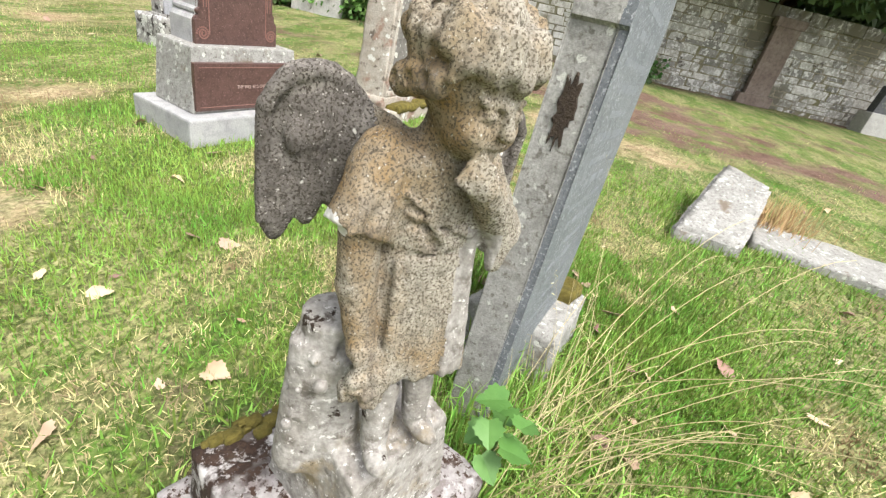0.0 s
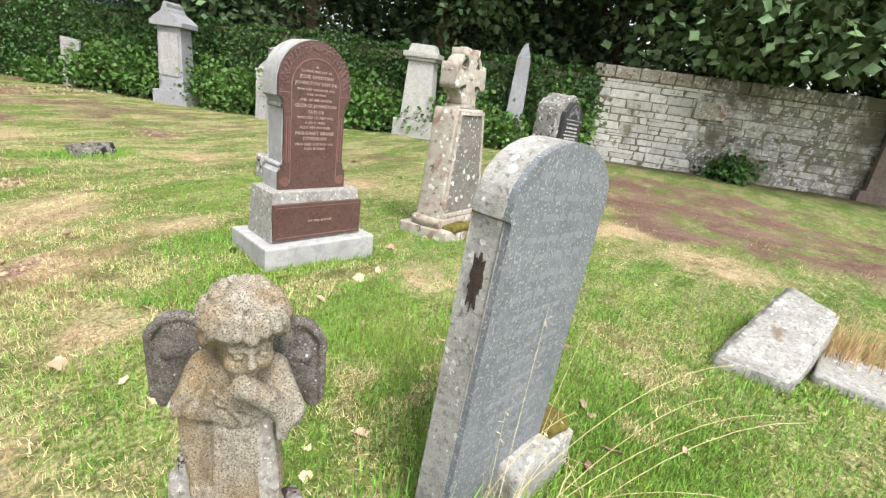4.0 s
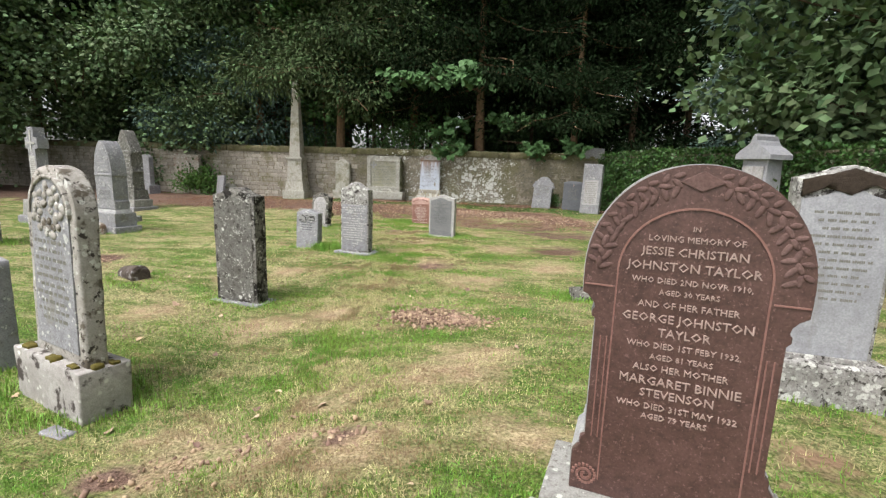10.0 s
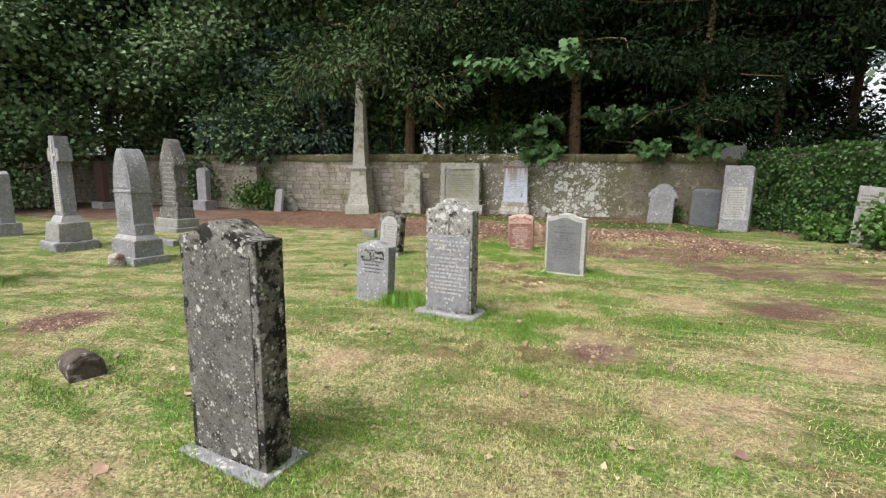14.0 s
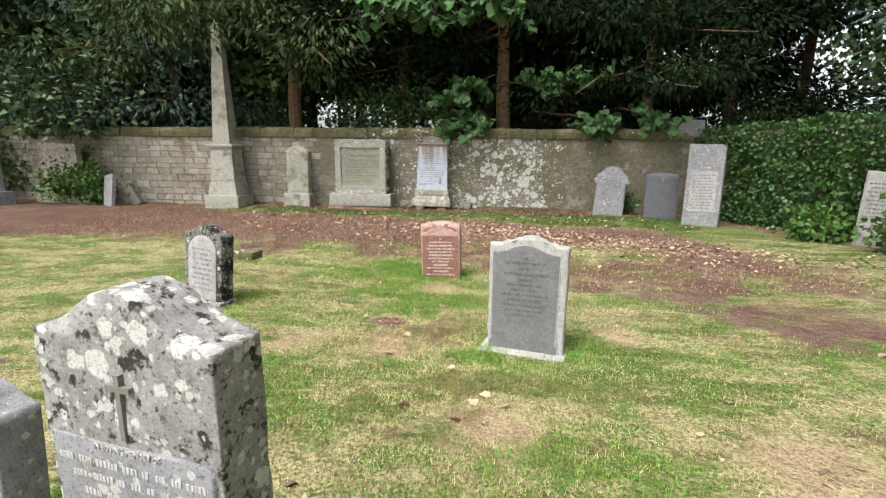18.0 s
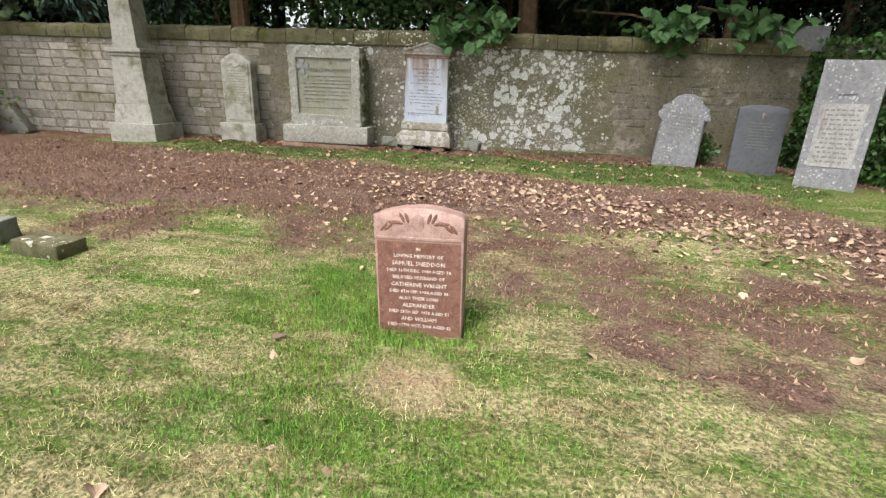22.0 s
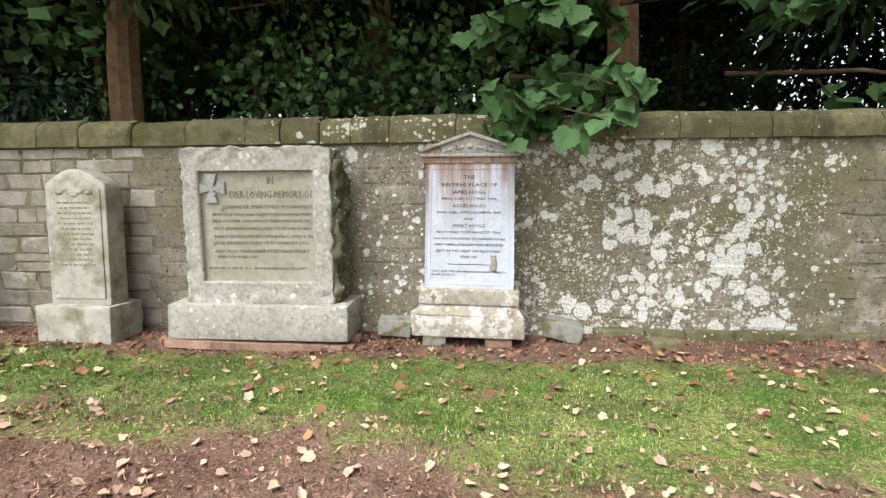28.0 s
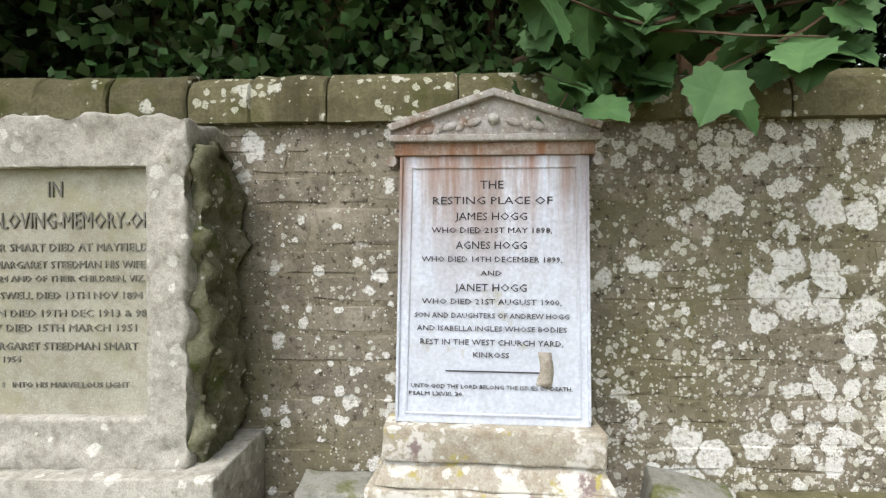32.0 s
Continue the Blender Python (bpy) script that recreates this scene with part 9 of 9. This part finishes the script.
for k, (x, y, r, h, n) in enumerate(((8.9, -6.0, 0.8, 1.5, 2600), (9.3, -7.2, 0.8, 1.2, 2400), (8.55, -5.2, 0.6, 1.0, 1500), (9.75, -8.9, 0.8, 1.1, 2400), (10.1, -9.9, 0.75, 1.0, 2000), (10.5, -11.6, 0.85, 1.5, 2600), (11.0, -12.8, 0.8, 1.2, 2400), (11.9, -13.6, 0.7, 0.9, 1800), (12.0, -14.9, 0.8, 1.0, 2200), (12.7, -15.6, 0.6, 0.8, 1500), (13.5, -16.9, 0.7, 1.6, 2200), (8.1, -3.6, 0.5, 0.6, 900))):
    shrub(x, y, r, h, n, 40 + k, M_SHRUB, "leafy green shrub growing against the ivy wall")
shrub(14.75, -20.4, 0.55, 0.5, 900, 60, M_IVY, "low dark green bush at the foot of the white wall")
shrub(-10.1, -0.35, 0.9, 1.5, 2200, 61, M_SHRUB, "leafy green shrub half hiding the broad headstone")
shrub(-13.6, 0.2, 1.2, 2.0, 3600, 62, M_LEAF, "large green bush before the dark trees", 0.14)
shrub(-19.5, -4.5, 2.0, 2.6, 4200, 63, M_LEAF, "large green bush at the edge of the trees", 0.14)
shrub(5.45, -0.45, 0.25, 0.6, 500, 64, M_IVY, "small ivy clump between leaning headstones", 0.07)


def overhanging_branch(name, start, tip, n, seed, size, label, wide=1.0):
    """A sycamore bough reaching over the wall with separate lobed leaves."""
    rnd = random.Random(seed)
    a, b = Vector(start), Vector(tip)
    root = thing(name, *start, label=label, category="branch")
    bm = bmesh.new()
    limb(bm, (0, 0, 0), b - a, 0.03, 0.006, 6, 0.12, 7, rnd)
    twigs = []
    for k in range(15 if wide == 1 else 26):
        f = rnd.uniform(0.30, 1.0)
        p = (b - a) * f
        d = Vector((rnd.uniform(-.62, .62), rnd.uniform(-.38, .22), rnd.uniform(-.42, .28))) * wide
        tw = bmesh.new()
        limb(tw, p, p + d, 0.008, 0.003, 4, 0.15, 3, rnd)
        part("twig", tw, M_BARK, root)
        twigs.append((p, d))
    part("bough", bm, M_BARK, root)
    v0, f0 = lobed_leaf(0.16)
    meshes = []
    for k in range(4):
        w = v0 + np.array([[0, 0, 0.05 * math.sin(3 * x + k) + 0.03 * math.cos(5 * y + k)] for x, y, z in v0])
        me = bpy.data.meshes.new("leaf")
        me.from_pydata(w.tolist(), [], f0.tolist())
        me.materials.append(M_SYC_NEAR)
        meshes.append(me)
    for k in range(n):
        p, d = twigs[rnd.randrange(len(twigs))]
        q = p + d * rnd.uniform(0.25, 1.05) + Vector((rnd.gauss(0, .05), rnd.gauss(0, .05), rnd.gauss(0, .04)))
        s = size * rnd.uniform(0.6, 1.2)
        o = new("leaf", meshes[k % 4])
        o.parent = root
        o.matrix_basis = Matrix.Translation(q) @ Euler((radians(rnd.uniform(-75, -15)), radians(rnd.uniform(-25, 25)), radians(rnd.uniform(130, 230) + rnd.choice((0, 0, 0, 180)))), "XYZ").to_matrix().to_4x4() @ Matrix.Scale(s, 4)


M_SYC_NEAR = plain_mat("near_sycamore_leaf", (0.045, 0.10, 0.034), (0.080, 0.155, 0.055), 9, 0.6, spec=0.2, rand=0.4, relief=0.2)
SYC_LABEL = "sycamore bough with large lobed leaves hanging over the wall"
overhanging_branch("overhanging_branch", (0.62, 0.7, 2.5), (1.05, -0.55, 2.16), 135, 3, 0.20, SYC_LABEL)
overhanging_branch("overhanging_branch", (0.8, 0.7, 2.7), (1.75, -0.6, 2.24), 120, 13, 0.20, SYC_LABEL)
overhanging_branch("overhanging_branch", (1.95, 0.9, 3.7), (0.9, -0.4, 3.1), 190, 6, 0.22, "high sycamore bough above the lichened wall")
overhanging_branch("overhanging_branch", (2.0, 0.9, 3.5), (4.7, -0.3, 3.4), 210, 7, 0.22, "high sycamore bough above the lichened wall")
overhanging_branch("overhanging_branch", (3.1, 0.8, 2.7), (5.3, -0.5, 2.15), 170, 4, 0.22, "sycamore bough drooping over the coping")
overhanging_branch("overhanging_branch", (5.4, 0.9, 2.8), (6.5, -0.5, 2.25), 90, 5, 0.22, "leafy bough hanging over the end of the wall")
overhanging_branch("overhanging_branch", (1.9, 1.0, 5.4), (-0.6, -2.3, 4.6), 210, 17, 0.27, "sycamore bough high over the wall", 1.5)
overhanging_branch("overhanging_branch", (1.9, 1.0, 5.6), (1.9, -2.6, 4.7), 210, 18, 0.27, "sycamore bough high over the wall", 1.5)


# ---- wall stones and coping: separate pieces where the walk comes near, joined further off ----
def stone_unit(seed):
    """A unit wall stone: front face pushed out in the middle, edges drawn in unevenly."""
    rnd = random.Random(seed)
    j = lambda a: a + rnd.uniform(-0.075, 0.075)
    back = [(-.5, 0.10, -.5), (.5, 0.10, -.5), (.5, 0.10, .5), (-.5, 0.10, .5)]
    rim = [(j(-.49), 0.012, j(-.48)), (j(.49), 0.012, j(-.48)), (j(.49), 0.012, j(.48)), (j(-.49), 0.012, j(.48))]
    fr = [(j(-.42), rnd.uniform(-.001, .005), j(-.38)), (j(.0), rnd.uniform(-.003, .003), j(-.40)), (j(.42), rnd.uniform(-.001, .005), j(-.38)), (j(.42), rnd.uniform(-.001, .005), j(.38)), (j(0), rnd.uniform(-.003, .003), j(.40)), (j(-.42), rnd.uniform(-.001, .005), j(.38))]
    v = back + rim + fr
    f = [(1, 0, 4, 5), (2, 1, 5, 6), (3, 2, 6, 7), (0, 3, 7, 4)]
    f = [t[::-1] for t in f]
    f += [(4, 5, 9), (4, 9, 8), (5, 10, 9), (5, 6, 11, 10), (6, 12, 11), (6, 7, 12), (7, 13, 12), (7, 4, 8, 13), (8, 9, 12, 13), (9, 10, 11, 12)]
    return v, f


UNITS = [stone_unit(k) for k in range(14)]


def courses(x0, x1, z0, z1, rnd, wmin=0.13, wmax=0.50, hmin=0.10, hmax=0.22, split=0.16):
    """Irregular courses of rubble: centre, size of each stone."""
    out, z = [], z0
    while z < z1 - 0.05:
        h = min(rnd.uniform(hmin, hmax), z1 - z)
        if z1 - z - h < 0.07:
            h = z1 - z
        x = x0 - rnd.uniform(0, 0.2)
        while x < x1:
            w = rnd.uniform(wmin, wmax) * (0.75 + 0.5 * h / hmax)
            if rnd.random() < split and h > 0.13:
                a = rnd.uniform(0.4, 0.6)
                out.append((x + w / 2, z + h * a / 2, w - 0.010, h * a - 0.008))
                out.append((x + w / 2, z + h * a + h * (1 - a) / 2, w - 0.010, h * (1 - a) - 0.008))
            else:
                out.append((x + w / 2, z + h / 2, w - 0.011, h - 0.010))
            x += w
        z += h
    return out


def joined_stones(name, parent, stones, mat, rnd):
    verts, faces = [], []
    for x, z, w, h in stones:
        v, f = UNITS[rnd.randrange(len(UNITS))]
        b = len(verts)
        dy = rnd.uniform(-0.013, 0.004)
        verts += [(x + a * w, y + dy, z + c * h) for a, y, c in v]
        faces += [tuple(i + b for i in t) for t in f]
    ob = mesh_part(name, verts, faces, mat, parent)
    ob["kind"] = "stuff"
    return ob


def build_back_wall():
    rnd = random.Random(31)
    meshes = {}
    near = courses(-2.95, 4.0, 0.0, 1.92, rnd)
    for k, (x, z, w, h) in enumerate(near):
        smooth = x > 3.3
        mat = M_WALL
        key = (rnd.randrange(len(UNITS)), mat.name)
        if key not in meshes:
            v, f = UNITS[key[0]]
            me = bpy.data.meshes.new("wall_stone")
            me.from_pydata(v, [], f)
            me.materials.append(mat)
            meshes[key] = me
        o = new("wall_stone", meshes[key])
        o.parent = wall_back
        o.matrix_basis = Matrix.Translation((x + 26, rnd.uniform(-0.003, 0.004) + (0.016 if smooth and rnd.random() < 0.7 else 0), z)) @ Matrix.Rotation(radians(rnd.uniform(-2.2, 2.2)), 4, "Y") @ Matrix.Diagonal((w, 1, h, 1))
    joined_stones("rubble", wall_back, [(x + 26, z, w, h) for x, z, w, h in courses(4.0, 7.2, -0.1, 1.92, rnd) if rnd.random() < 0.35], M_WALL, rnd)
    joined_stones("rubble", wall_back, [(x + 26, z, w, h) for x, z, w, h in courses(-25.5, -3.15, -0.15, 1.92, rnd, 0.19, 0.42, 0.14, 0.21, 0.04)], M_WALL_FAR, rnd)
    # coping: blocks with a weathered round top
    x = -9.0
    units = []
    for k in range(6):
        bm = bmesh.new()
        prof = [(-0.055, 0), (-0.06, 0.12), (-0.045, 0.19), (0.0, 0.245), (0.08, 0.275), (0.30, 0.27), (0.50, 0.2), (0.53, 0.0)]
        rings = []
        for i, px in enumerate((-0.5, -0.47, -0.2, 0.15, 0.47, 0.5)):
            s = 0.96 if i in (0, 5) else 1.0
            rings.append([bm.verts.new((px, 0.2 + (y - 0.2) * s + random.uniform(-.006, .006), z * s + random.uniform(-.008, .008) * (z > 0))) for y, z in prof])
        for a, b in zip(rings, rings[1:]):
            for i in range(len(prof)):
                bm.faces.new((a[i], a[(i + 1) % len(prof)], b[(i + 1) % len(prof)], b[i]))
        bm.faces.new(rings[0][::-1])
        bm.faces.new(rings[-1])
        bmesh.ops.recalc_face_normals(bm, faces=bm.faces[:])
        me = bpy.data.meshes.new("coping_stone")
        bm.to_mesh(me)
        bm.free()
        me.materials.append(M_COPE)
        units.append(me)
    while x < 7.0:
        w = rnd.uniform(0.30, 0.66)
        o = new("coping_stone", units[rnd.randrange(6)])
        o.parent = wall_back
        hs = rnd.uniform(0.93, 1.04) * (1.0 if x < 1.2 else 0.95)
        o.matrix_basis = Matrix.Translation((x + w / 2 + 26, rnd.uniform(-.008, .008), 1.925 + rnd.uniform(-.001, .005))) @ Matrix.Rotation(radians(rnd.uniform(-.7, .7)), 4, "Y") @ Matrix.Diagonal((w - 0.006, 1, hs, 1))
        x += w
    o = new("coping_stone", units[0])
    o.parent = wall_back
    o.matrix_basis = Matrix.Translation((26 - 9.02 - 8.4, 0, 1.925)) @ Matrix.Diagonal((16.7, 1, 1, 1))
    # raised end block where the walls meet
    part("end_block", hew(bm_box(6.5 + 26, 7.3 + 26, -0.06, 0.5, 2.0, 2.42, 0.02), 0.02, 0.15), M_GREYST, wall_back)
    # plinth course at the foot
    x = 1.6
    while x < 4.2:
        w = rnd.uniform(0.3, 0.5)
        p = part("footing_stone", hew(bm_box(x + 26, x + w - 0.015 + 26, -0.10, 0.02, -0.1, 0.10, 0.012), 0.012, 0.1), M_COPE, wall_back)
        x += w


def build_side_walls():
    rnd = random.Random(8)
    for w, a, b, mat, h in ((wall_side, WALLS[2], WALLS[3], M_LIME, 2.08), (wall_far, WALLS[3], WALLS[4], M_LIME2, 2.08)):
        L = math.hypot(b[0] - a[0], b[1] - a[1])
        joined_stones("rubble", w, courses(0.0, L, 0.0, h, rnd, 0.18, 0.5, 0.12, 0.22), mat, rnd)
        x = 0.0
        while x < L:
            ww = rnd.uniform(0.35, 0.6)
            part("coping_stone", hew(bm_box(x, min(L, x + ww) - 0.012, -0.05, 0.48, 2.09, 2.36, 0.025), 0.015, 0.2), M_SAND if w is wall_side else M_LIME2, w)
            x += ww


M_LIME2 = stone_mat("patchy_white_rubble", (0.34, 0.325, 0.29), (0.48, 0.465, 0.435), (0.20, 0.19, 0.165), 60, 3.0, 0.95, (("noise", 11, 0.52, 0.58, (0.58, 0.57, 0.545), 3), ("noise", 0.7, 0.50, 0.60, (0.13, 0.12, 0.09), 13), ("noise", 3.0, 0.60, 0.66, (0.10, 0.09, 0.075), 23)), 0.9, tint=0.45, island=True)
build_back_wall()
build_side_walls()
